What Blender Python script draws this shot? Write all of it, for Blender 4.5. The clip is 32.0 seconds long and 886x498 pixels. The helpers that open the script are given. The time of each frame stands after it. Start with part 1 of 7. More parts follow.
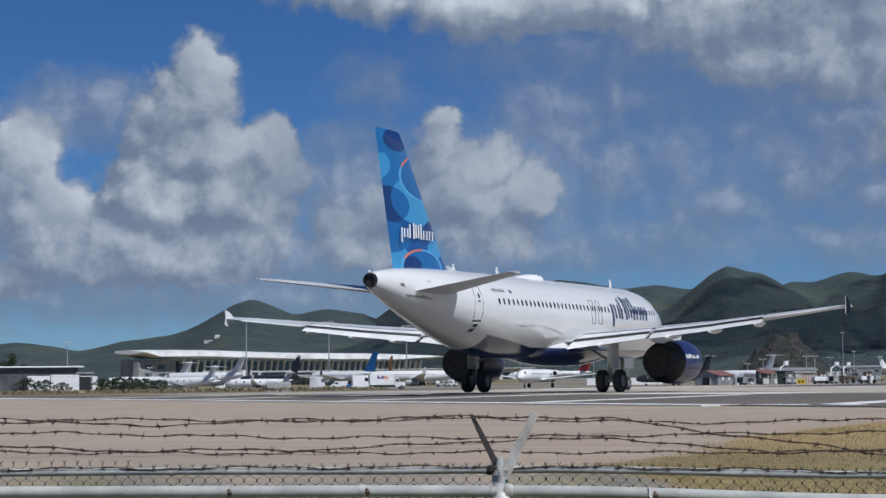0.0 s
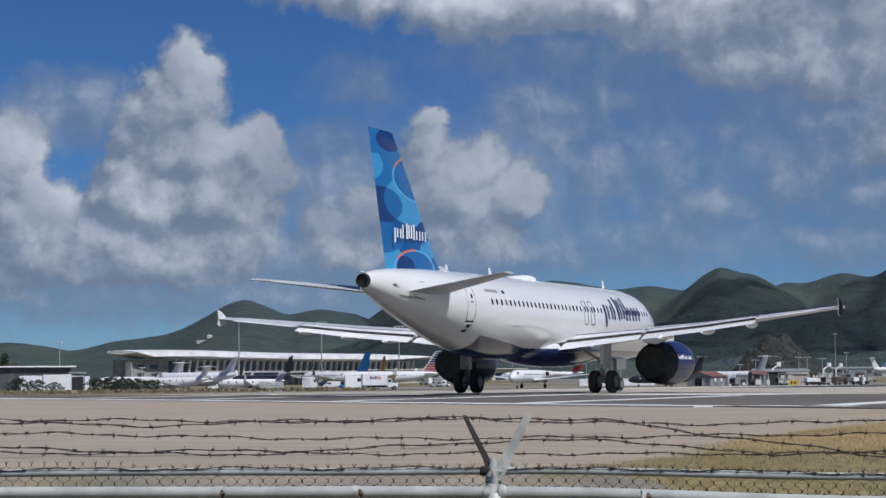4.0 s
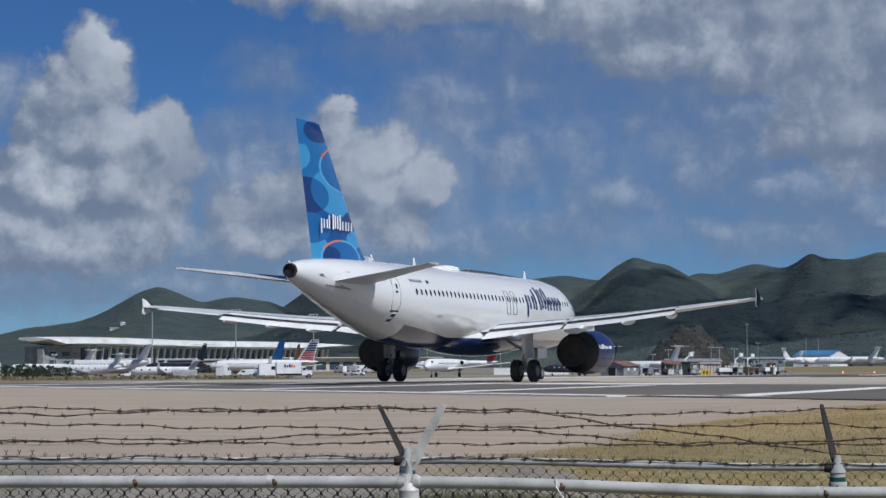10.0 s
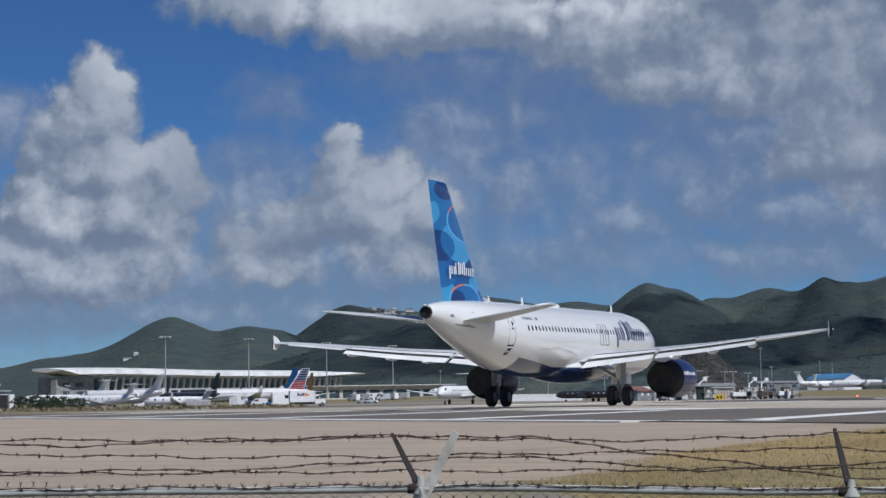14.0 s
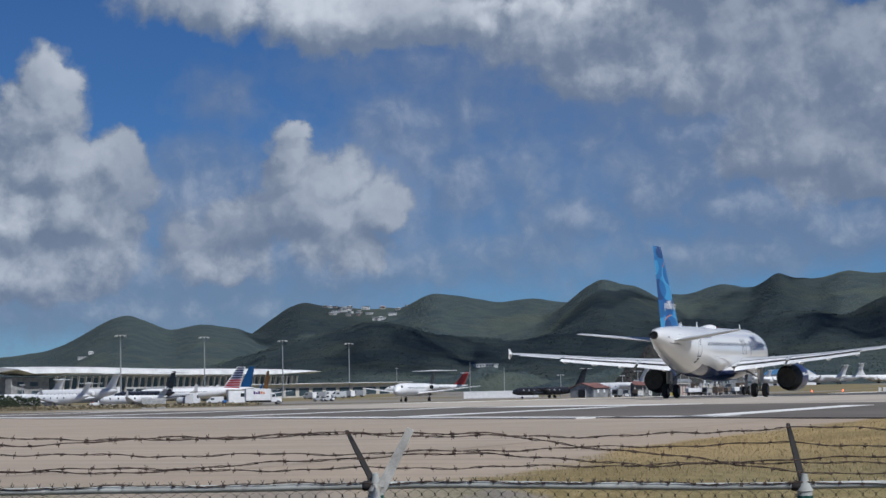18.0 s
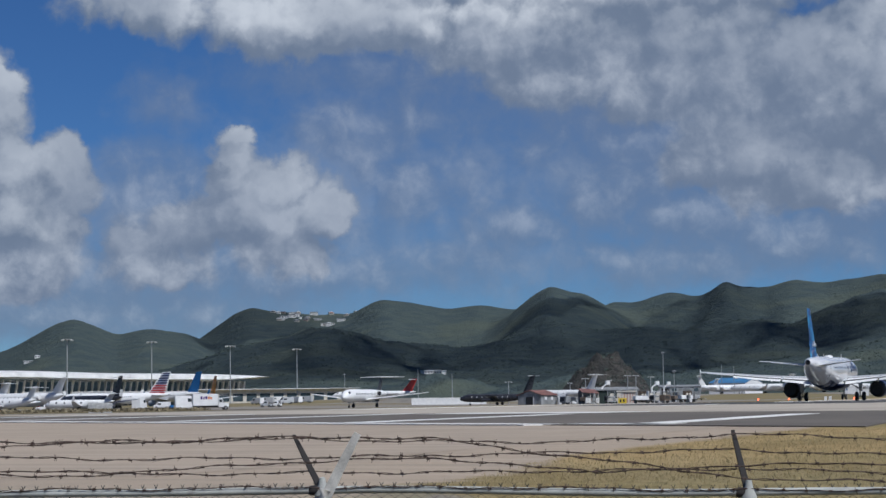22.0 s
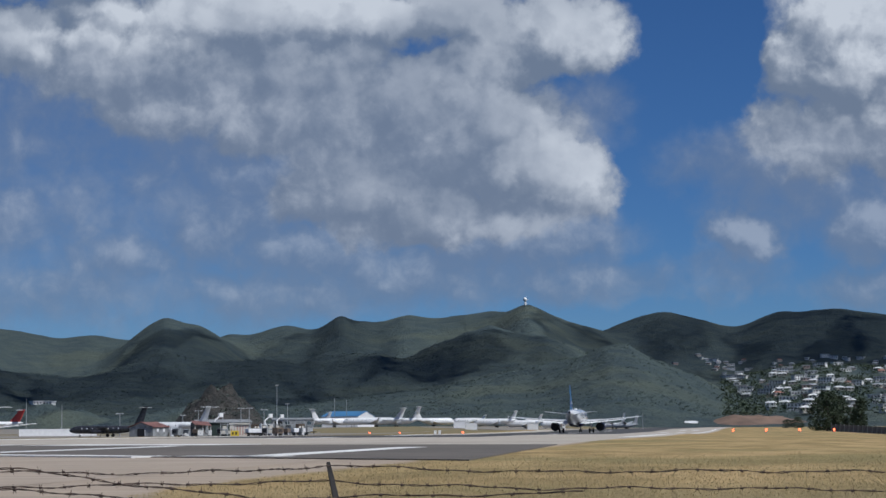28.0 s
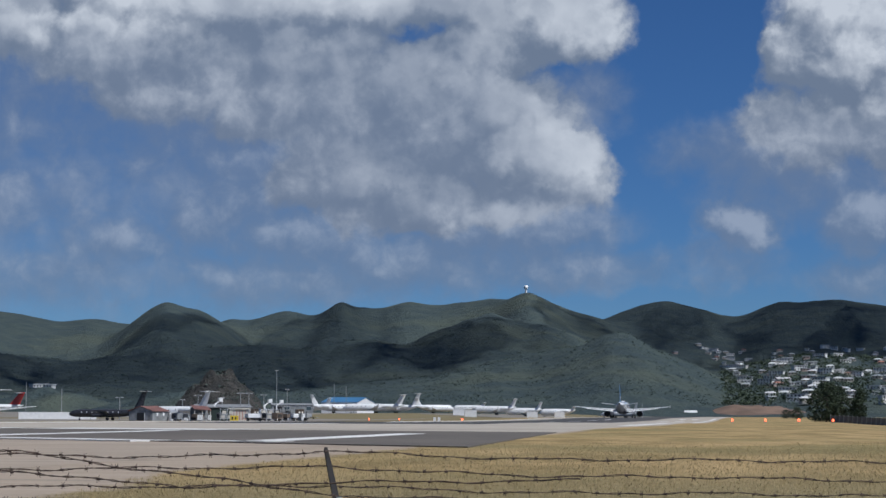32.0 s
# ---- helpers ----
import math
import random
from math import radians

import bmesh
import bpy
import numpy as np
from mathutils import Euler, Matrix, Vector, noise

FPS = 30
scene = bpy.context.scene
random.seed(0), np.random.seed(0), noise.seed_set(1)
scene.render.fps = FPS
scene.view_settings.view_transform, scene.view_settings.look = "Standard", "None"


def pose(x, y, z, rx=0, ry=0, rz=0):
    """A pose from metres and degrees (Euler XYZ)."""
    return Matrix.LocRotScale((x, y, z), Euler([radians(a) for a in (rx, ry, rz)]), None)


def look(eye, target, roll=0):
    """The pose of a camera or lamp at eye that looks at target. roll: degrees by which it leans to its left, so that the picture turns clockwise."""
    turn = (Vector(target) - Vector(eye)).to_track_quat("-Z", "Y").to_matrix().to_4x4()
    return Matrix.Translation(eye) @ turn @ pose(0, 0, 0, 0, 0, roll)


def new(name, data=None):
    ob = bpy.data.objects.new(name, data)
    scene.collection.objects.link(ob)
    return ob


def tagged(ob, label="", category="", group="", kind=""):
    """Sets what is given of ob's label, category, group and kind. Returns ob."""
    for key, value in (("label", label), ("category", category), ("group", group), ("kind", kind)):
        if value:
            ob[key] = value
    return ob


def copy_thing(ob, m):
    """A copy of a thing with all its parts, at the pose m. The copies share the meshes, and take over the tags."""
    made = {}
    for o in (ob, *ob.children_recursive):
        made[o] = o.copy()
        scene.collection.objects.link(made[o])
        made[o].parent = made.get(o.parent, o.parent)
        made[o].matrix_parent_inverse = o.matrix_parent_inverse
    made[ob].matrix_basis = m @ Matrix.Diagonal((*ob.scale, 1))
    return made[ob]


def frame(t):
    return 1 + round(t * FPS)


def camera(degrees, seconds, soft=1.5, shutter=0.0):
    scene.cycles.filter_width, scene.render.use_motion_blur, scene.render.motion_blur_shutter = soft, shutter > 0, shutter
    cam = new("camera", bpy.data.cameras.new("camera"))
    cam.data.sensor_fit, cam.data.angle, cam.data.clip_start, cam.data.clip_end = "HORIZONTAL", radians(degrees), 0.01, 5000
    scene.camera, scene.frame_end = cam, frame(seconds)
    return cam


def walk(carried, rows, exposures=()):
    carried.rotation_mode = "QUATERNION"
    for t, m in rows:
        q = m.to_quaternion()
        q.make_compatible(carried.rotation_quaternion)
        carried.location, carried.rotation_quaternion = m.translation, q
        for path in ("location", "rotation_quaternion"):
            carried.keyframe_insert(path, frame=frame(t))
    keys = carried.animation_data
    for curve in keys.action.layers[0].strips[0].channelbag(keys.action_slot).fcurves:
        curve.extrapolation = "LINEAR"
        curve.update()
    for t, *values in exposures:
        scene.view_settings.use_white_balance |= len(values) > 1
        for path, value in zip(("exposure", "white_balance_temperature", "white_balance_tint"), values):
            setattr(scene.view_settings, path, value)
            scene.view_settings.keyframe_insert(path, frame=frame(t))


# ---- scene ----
cam = camera(25.606, 32.0)

# seconds, eye, then heading to the right of the runway, pitch and roll in degrees
PATH = [
    (0.0, 38.749, -94.811, 0.704, -25.127, 3.856, -0.574),
    (0.5, 38.749, -94.810, 0.704, -25.084, 3.755, -0.585),
    (1.0, 38.749, -94.810, 0.704, -25.078, 3.710, -0.516),
    (1.5, 38.749, -94.810, 0.703, -25.075, 3.640, -0.473),
    (2.0, 38.749, -94.810, 0.703, -25.175, 3.665, -0.493),
    (2.5, 38.749, -94.810, 0.703, -25.034, 3.894, -0.512),
    (4.5, 38.743, -94.810, 0.708, -24.795, 3.825, -0.432),
    (5.0, 38.747, -94.813, 0.703, -24.393, 3.335, -0.326),
    (5.5, 38.745, -94.812, 0.700, -23.994, 2.377, -0.200),
    (6.0, 38.752, -94.809, 0.701, -23.611, 2.185, -0.230),
    (6.5, 38.756, -94.814, 0.701, -22.944, 2.370, -0.202),
    (7.0, 38.756, -94.823, 0.708, -22.210, 2.984, -0.195),
    (7.5, 38.743, -94.830, 0.711, -22.258, 3.225, -0.039),
    (8.0, 38.741, -94.827, 0.714, -22.307, 3.183, -0.069),
    (8.5, 38.747, -94.822, 0.714, -22.329, 3.252, -0.112),
    (9.0, 38.756, -94.811, 0.710, -22.149, 3.275, -0.152),
    (9.5, 38.748, -94.800, 0.713, -22.181, 3.388, -0.214),
    (10.0, 38.741, -94.807, 0.713, -22.425, 3.518, -0.236),
    (10.5, 38.742, -94.809, 0.709, -22.424, 3.603, -0.272),
    (11.0, 38.742, -94.808, 0.713, -22.505, 3.750, -0.323),
    (11.5, 38.743, -94.812, 0.714, -22.508, 3.767, -0.433),
    (12.0, 38.743, -94.801, 0.713, -22.740, 3.882, -0.470),
    (12.5, 38.742, -94.807, 0.715, -22.726, 4.048, -0.569),
    (13.0, 38.744, -94.810, 0.715, -22.806, 4.178, -0.592),
    (13.5, 38.745, -94.810, 0.718, -22.802, 4.332, -0.691),
    (14.0, 38.753, -94.825, 0.716, -22.773, 4.315, -0.793),
    (14.5, 38.748, -94.811, 0.714, -22.724, 4.256, -0.846),
    (16.5, 38.754, -94.819, 0.714, -21.952, 4.093, -0.860),
    (17.0, 38.756, -94.816, 0.715, -21.993, 4.119, -0.954),
    (17.5, 38.758, -94.815, 0.717, -21.636, 4.274, -1.060),
    (18.0, 38.760, -94.817, 0.713, -21.474, 4.217, -1.094),
    (18.5, 38.759, -94.816, 0.708, -21.216, 4.054, -1.059),
    (19.0, 38.759, -94.812, 0.710, -20.926, 4.084, -1.033),
    (19.5, 38.765, -94.819, 0.713, -20.523, 4.220, -1.022),
    (20.0, 38.775, -94.817, 0.719, -19.091, 4.913, -1.051),
    (20.5, 38.774, -94.825, 0.720, -19.074, 5.289, -0.993),
    (21.0, 38.775, -94.838, 0.718, -19.079, 5.128, -0.942),
    (21.5, 38.775, -94.839, 0.712, -19.285, 4.695, -0.897),
    (22.0, 38.772, -94.840, 0.706, -19.969, 4.383, -0.747),
    (22.5, 38.764, -94.826, 0.705, -20.412, 4.092, -0.774),
    (23.0, 38.767, -94.822, 0.706, -20.503, 4.107, -0.907),
    (23.5, 38.771, -94.830, 0.706, -20.529, 3.990, -1.060),
    (24.0, 38.776, -94.824, 0.704, -20.265, 3.890, -1.129),
    (24.5, 38.765, -94.793, 0.692, -19.919, 2.998, -1.078),
    (26.5, 38.820, -94.794, 0.691, -14.589, 4.319, -1.263),
    (27.0, 38.837, -94.790, 0.695, -10.958, 4.831, -0.733),
    (27.5, 38.842, -94.792, 0.699, -9.215, 5.150, -0.484),
    (28.0, 38.852, -94.791, 0.698, -8.704, 5.230, -0.345),
    (28.5, 38.854, -94.793, 0.696, -8.628, 5.275, -0.195),
    (29.0, 38.861, -94.789, 0.699, -8.572, 5.310, -0.158),
    (29.5, 38.855, -94.789, 0.699, -8.524, 5.316, -0.090),
    (30.0, 38.864, -94.787, 0.699, -8.410, 5.225, 0.040),
    (30.5, 38.868, -94.787, 0.700, -8.462, 5.343, 0.060),
    (31.0, 38.863, -94.791, 0.700, -8.612, 5.128, 0.149),
    (31.5, 38.862, -94.792, 0.692, -8.627, 4.968, 0.120),
    (32.0, 38.862, -94.793, 0.696, -8.739, 4.850, 0.230),
]


def aim(x, y, z, yaw, pitch, roll):
    a, p = radians(yaw), radians(pitch)
    way = Vector((math.sin(a) * math.cos(p), math.cos(a) * math.cos(p), math.sin(p)))
    return look((x, y, z), Vector((x, y, z)) + way * 100, roll)


walk(cam, [(t, aim(*row)) for t, *row in PATH], [(0.0, -0.15, 5750, 10), (32.0, -0.15, 5750, 10)])

# ---- light ----
EYE = Vector((38.75, -94.81, 0.7))
SUN_AZ, SUN_EL = 118.0, 52.0            # degrees to the right of the runway's heading; height
world = bpy.data.worlds.new("sky")
scene.world = world
world.use_nodes = True
wt = world.node_tree
sky = wt.nodes.new("ShaderNodeTexSky")
sky.sky_type, sky.sun_disc = "NISHITA", False
sky.sun_elevation, sky.sun_rotation = radians(SUN_EL), radians(SUN_AZ)
sky.air_density, sky.dust_density, sky.ozone_density = 0.8, 0.0, 6.0
background = wt.nodes["Background"]
background.inputs["Strength"].default_value = 0.0495
tint = wt.nodes.new("ShaderNodeMix")
tint.data_type, tint.blend_type = "RGBA", "MULTIPLY"
tint.inputs["Factor"].default_value = 1.0
tint.inputs[7].default_value = (0.66, 0.895, 1.16, 1)      # clear sea air: a deeper blue low down
wt.links.new(sky.outputs[0], tint.inputs[6])
wt.links.new(tint.outputs[2], background.inputs[0])
sun = new("sun", bpy.data.lights.new("sun", "SUN"))
sun.data.energy, sun.data.angle, sun.data.color = 4.9, radians(0.53), (1.0, 0.95, 0.87)
a_, e_ = radians(SUN_AZ), radians(SUN_EL)
sun_dir = Vector((math.sin(a_) * math.cos(e_), math.cos(a_) * math.cos(e_), math.sin(e_)))
sun.matrix_world = look(sun_dir * 100, (0, 0, 0))


# ---- material tools ----
class Nodes:
    """A short way to write node trees."""

    def __init__(self, name):
        self.mat = bpy.data.materials.new(name)
        self.mat.use_nodes = True
        self.tree = self.mat.node_tree
        self.bsdf = self.tree.nodes["Principled BSDF"]
        self.out = self.tree.nodes["Material Output"]

    def add(self, kind, operation=None, use_clamp=False, data_type=None, interpolation_type=None):
        n = self.tree.nodes.new(kind)
        if operation:
            n.operation = operation
        if use_clamp:
            n.use_clamp = True
        if data_type:
            n.data_type = data_type
        if interpolation_type:
            n.interpolation_type = interpolation_type
        return n

    def link(self, a, b):
        self.tree.links.new(a, b)

    def put(self, socket, v):
        if hasattr(v, "links"):
            self.link(v, socket)
        else:
            socket.default_value = v

    def math(self, op, a, b=0.0, c=0.0, clamp=False):
        n = self.add("ShaderNodeMath", operation=op, use_clamp=clamp)
        for s, v in zip(n.inputs, (a, b, c)):
            self.put(s, v)
        return n.outputs[0]

    def step(self, v, lo, hi, to0=0.0, to1=1.0, smooth=True):
        n = self.add("ShaderNodeMapRange", interpolation_type="SMOOTHSTEP" if smooth else "LINEAR")
        for s, x in zip(n.inputs, (v, lo, hi, to0, to1)):
            self.put(s, x)
        return n.outputs[0]

    def mix(self, fac, a, b):
        n = self.add("ShaderNodeMix", data_type="RGBA")
        self.put(n.inputs["Factor"], fac)
        for s, v in ((n.inputs[6], a), (n.inputs[7], b)):
            self.put(s, v if hasattr(v, "links") else (*v[:3], 1))
        return n.outputs[2]

    def coords(self, kind="Object"):
        return self.add("ShaderNodeTexCoord").outputs[kind]

    def xyz(self, v):
        n = self.add("ShaderNodeSeparateXYZ")
        self.link(v, n.inputs[0])
        return n.outputs

    def scaled(self, v, sx, sy, sz):
        n = self.add("ShaderNodeVectorMath", operation="MULTIPLY")
        self.link(v, n.inputs[0])
        n.inputs[1].default_value = (sx, sy, sz)
        return n.outputs[0]

    def noise(self, v, scale, detail=4.0, rough=0.55, distortion=0.0):
        n = self.add("ShaderNodeTexNoise")
        self.link(v, n.inputs["Vector"])
        n.inputs["Scale"].default_value, n.inputs["Detail"].default_value = scale, detail
        n.inputs["Roughness"].default_value, n.inputs["Distortion"].default_value = rough, distortion
        return n.outputs["Fac"]

    def bump(self, height, strength=0.3, distance=0.02):
        n = self.add("ShaderNodeBump")
        n.inputs["Strength"].default_value, n.inputs["Distance"].default_value = strength, distance
        self.link(height, n.inputs["Height"])
        self.link(n.outputs[0], self.bsdf.inputs["Normal"])

    def set(self, color=None, rough=None, metal=None, coat=None, spec=None):
        b = self.bsdf.inputs
        for key, v in (("Base Color", color), ("Roughness", rough), ("Metallic", metal), ("Coat Weight", coat), ("Specular IOR Level", spec)):
            if v is not None:
                self.put(b[key], (*v[:3], 1) if isinstance(v, tuple) else v)
        return self.mat


def paint(name, color, rough=0.4, metal=0.0, vary=0.12, scale=3.0, coat=0.0, grain=40.0):
    """Painted or plain stuff with slight dirt at two scales."""
    n = Nodes(name)
    p = n.coords()
    big, fine = n.noise(p, scale, 5), n.noise(p, grain, 3)
    f = n.math("ADD", n.math("MULTIPLY", big, 0.7), n.math("MULTIPLY", fine, 0.3))
    dark = tuple(c * (1 - 2.2 * vary) for c in color)
    light = tuple(min(1, c * (1 + 0.6 * vary)) for c in color)
    n.set(n.mix(n.step(f, 0.3, 0.7), dark, light), n.step(big, 0.2, 0.8, max(0.05, rough - 0.08), min(1, rough + 0.1)), metal, coat)
    return n.mat


def glow(name, color, strength):
    n = Nodes(name)
    n.set(color, 0.4)
    n.bsdf.inputs["Emission Color"].default_value = (*color, 1)
    n.bsdf.inputs["Emission Strength"].default_value = strength
    return n.mat


# ---- mesh tools ----
def mesh_of(name, bm, material=None, smooth=False):
    me = bpy.data.meshes.new(name)
    bm.to_mesh(me)
    bm.free()
    if material:
        me.materials.append(material)
    if smooth:
        me.polygons.foreach_set("use_smooth", [True] * len(me.polygons))
        me.set_sharp_from_angle(angle=radians(38))
    return me


def raw(name, verts, faces, material=None, smooth=False):
    me = bpy.data.meshes.new(name)
    me.from_pydata(verts, [], faces)
    if material:
        me.materials.append(material)
    if smooth:
        me.polygons.foreach_set("use_smooth", [True] * len(me.polygons))
        me.set_sharp_from_angle(angle=radians(38))
    return me


def part(name, bm, material, parent, label="", smooth=False, at=None):
    me = bm if isinstance(bm, bpy.types.Mesh) else mesh_of(name, bm, material, smooth)
    if isinstance(bm, bpy.types.Mesh) and material and not me.materials:
        me.materials.append(material)
    ob = new(name, me)
    if parent is not None:
        ob.parent = parent
    if at is not None:
        ob.matrix_basis = at
    if label:
        ob["label"] = label
    return ob


def thing(name, label, category, group="", kind="", at=None):
    ob = new(name)
    ob.empty_display_size = 0.2
    if at is not None:
        ob.matrix_basis = at
    return tagged(ob, label, category, group, kind)


def put_box(bm, x0, x1, y0, y1, z0, z1, bevel=0.0, m=None):
    r = bmesh.ops.create_cube(bm, size=1.0)
    vs = r["verts"]
    t = Matrix.Translation(((x0 + x1) / 2, (y0 + y1) / 2, (z0 + z1) / 2)) @ Matrix.Diagonal((x1 - x0, y1 - y0, z1 - z0, 1))
    bmesh.ops.transform(bm, matrix=(m @ t) if m else t, verts=vs)
    if bevel:
        es = list({e for v in vs for e in v.link_edges})
        bmesh.ops.bevel(bm, geom=es, offset=bevel, segments=2, affect="EDGES", profile=0.6)
    return bm


def box(x0, x1, y0, y1, z0, z1, bevel=0.0, m=None):
    return put_box(bmesh.new(), x0, x1, y0, y1, z0, z1, bevel, m)


def put_tube(bm, points, radii, sides=10, cap=True):
    """A tube along points with a radius at each."""
    pts = [Vector(p) for p in points]
    rings = []
    up = Vector((0, 0, 1))
    for i, p in enumerate(pts):
        way = (pts[min(i + 1, len(pts) - 1)] - pts[max(i - 1, 0)]).normalized()
        side = way.cross(up if abs(way.z) < 0.95 else Vector((1, 0, 0))).normalized()
        other = side.cross(way)
        r = radii[i] if isinstance(radii, (list, tuple)) else radii
        rings.append([bm.verts.new(p + (side * math.cos(2 * math.pi * k / sides) + other * math.sin(2 * math.pi * k / sides)) * r) for k in range(sides)])
    for a, b in zip(rings, rings[1:]):
        for k in range(sides):
            bm.faces.new((a[k], a[(k + 1) % sides], b[(k + 1) % sides], b[k]))
    if cap:
        bm.faces.new(rings[0][::-1])
        bm.faces.new(rings[-1])
    return bm


def tube(points, radii, sides=10, cap=True):
    return put_tube(bmesh.new(), points, radii, sides, cap)


def loft(rings, closed=True, cap=True):
    """A skin over rings of equal counts."""
    bm = bmesh.new()
    made = [[bm.verts.new(p) for p in ring] for ring in rings]
    n = len(made[0])
    for a, b in zip(made, made[1:]):
        for k in range(n if closed else n - 1):
            bm.faces.new((a[k], a[(k + 1) % n], b[(k + 1) % n], b[k]))
    if cap and closed:
        bm.faces.new(made[0][::-1])
        bm.faces.new(made[-1])
    bmesh.ops.recalc_face_normals(bm, faces=bm.faces)
    return bm


def lathe(profile, sides=24, axis="Y"):
    """A body of revolution from (along, radius) pairs."""
    rings = []
    for s, r in profile:
        ring = []
        for k in range(sides):
            a = 2 * math.pi * k / sides
            u, v = r * math.cos(a), r * math.sin(a)
            ring.append((u, s, v) if axis == "Y" else ((s, u, v) if axis == "X" else (u, v, s)))
        rings.append(ring)
    return loft(rings)


# ---- sky: clouds on a far shell that drifts slowly ----
# each heap: degrees round, degrees up, half widths, weight
TOWER = [(-32.15, 9.3, 0.95, 1.0, 1.0), (-32.6, 8.1, 1.5, 1.2, 1.2), (-30.2, 6.6, 0.95, 1.1, 1.1), (-31.2, 5.6, 1.8, 1.5, 1.2), (-33.5, 5.4, 2.0, 1.4, 1.3), (-32.6, 6.7, 1.8, 1.3, 1.1),
         (-37.3, 6.3, 1.1, 1.4, 1.1), (-36.5, 4.5, 1.6, 1.4, 1.0), (-34.5, 3.8, 2.4, 1.1, 1.0), (-31.8, 4.0, 2.2, 1.1, 1.0), (-37.6, 3.1, 1.3, 0.6, 0.7), (-41.0, 6.0, 3.0, 3.0, 1.2)]
BROAD = [(-25.2, 7.55, 0.50, 0.42, 0.8), (-25.3, 6.7, 0.9, 0.8, 0.9), (-23.9, 6.3, 1.2, 0.9, 1.0), (-22.55, 5.7, 0.9, 0.95, 1.1), (-24.3, 5.3, 1.8, 1.0, 1.1), (-26.7, 5.0, 1.3, 1.1, 0.8),
         (-27.6, 4.2, 1.8, 0.9, 0.6), (-23.6, 4.4, 1.6, 0.8, 0.7)]
BANK = [(-27.0, 11.6, 3.0, 0.9, 0.5), (-19.0, 13.7, 3.5, 1.2, 1.2), (-22.0, 11.1, 5.0, 1.1, 1.0), (-16.5, 10.7, 4.0, 1.3, 1.1), (-12.0, 9.6, 3.0, 1.7, 1.2), (-13.0, 12.0, 6.0, 1.0, 1.2), (-7.5, 9.0, 3.4, 2.0, 1.4), (-5.0, 7.6, 2.3, 1.4, 1.3),
        (-9.5, 7.0, 2.8, 1.5, 1.2), (-7.4, 6.2, 3.4, 0.9, 1.0), (-4.1, 11.4, 2.2, 1.2, 1.2), (-7.0, 12.2, 2.0, 0.9, 1.0), (-11.5, 10.9, 2.6, 0.9, 1.0), (-6.0, 10.6, 1.8, 0.9, 1.1), (-15.5, 9.3, 2.6, 0.9, 0.5), (-4.3, 7.0, 1.9, 1.2, 1.2)]
RISING = [(4.3, 10.8, 2.2, 2.0, 1.4), (3.6, 8.4, 2.2, 1.2, 0.7), (6.4, 9.2, 2.5, 2.5, 1.1)]
BEHIND = [(20.0, 9.0, 8.0, 4.0, 0.9), (45.0, 11.0, 9.0, 4.0, 0.8), (-58.0, 9.0, 9.0, 4.0, 0.9), (-85.0, 11.0, 9.0, 5.0, 0.7), (100.0, 10.0, 14.0, 4.0, 0.7), (150.0, 9.0, 14.0, 5.0, 0.7), (-140.0, 10.0, 14.0, 4.0, 0.7)]
# ragged low scud, thin and grey
SCUD = [(-35.7, 7.9, 1.5, 0.8, 0.6), (-38.3, 5.2, 1.5, 1.6, 0.5), (-27.2, 8.6, 0.9, 0.6, 0.1), (-20.2, 8.2, 0.8, 0.7, 0.3), (-20.1, 6.0, 1.4, 0.8, 0.6), (-18.5, 6.2, 1.5, 0.9, 0.3), (-17.0, 4.9, 1.5, 0.7, 0.6), (-14.4, 5.7, 1.1, 0.9, 0.6),
        (-15.6, 7.0, 1.6, 0.9, 0.3), (-18.3, 4.0, 2.6, 0.7, 0.4), (-21.5, 7.5, 1.6, 1.2, 0.5), (-27.6, 5.6, 1.8, 1.4, 0.6), (-28.0, 3.7, 2.8, 0.9, 0.7), (-24.2, 3.8, 3.0, 0.8, 0.6), (-21.2, 3.6, 1.6, 0.6, 0.4), (-31.0, 2.7, 7.0, 0.8, 0.6), (-36.5, 2.6, 3.0, 0.7, 0.5),
        (-12.6, 6.9, 2.0, 1.3, 0.6), (-11.3, 5.2, 2.2, 0.8, 0.7), (-8.6, 4.5, 2.6, 0.7, 0.6), (-14.3, 8.9, 2.6, 1.0, 0.7), (-12.0, 4.0, 3.5, 0.6, 0.4), (-5.6, 4.3, 1.6, 0.5, 0.3), (-3.2, 9.2, 0.9, 0.7, 0.2), (2.6, 7.6, 2.4, 0.8, 0.6), (0.8, 4.4, 1.0, 0.5, 0.1), (5.0, 4.0, 1.4, 0.5, 0.3), (1.25, 5.6, 0.85, 0.7, 1.0), (4.9, 5.7, 1.0, 0.8, 0.8),
        (-16.5, 6.8, 5.5, 2.4, 0.05), (-22.5, 5.2, 3.0, 1.6, 0.2), (-11.0, 8.0, 4.5, 2.2, 0.4), (-18.0, 9.6, 5.0, 0.9, 0.3), (3.4, 7.0, 2.2, 1.0, 0.4), (-5.6, 5.5, 2.6, 0.8, 0.8), (-3.9, 4.3, 2.2, 0.5, 0.4), (-36.0, 3.6, 2.6, 0.9, 0.9), (-32.5, 3.4, 2.6, 0.8, 0.8)]


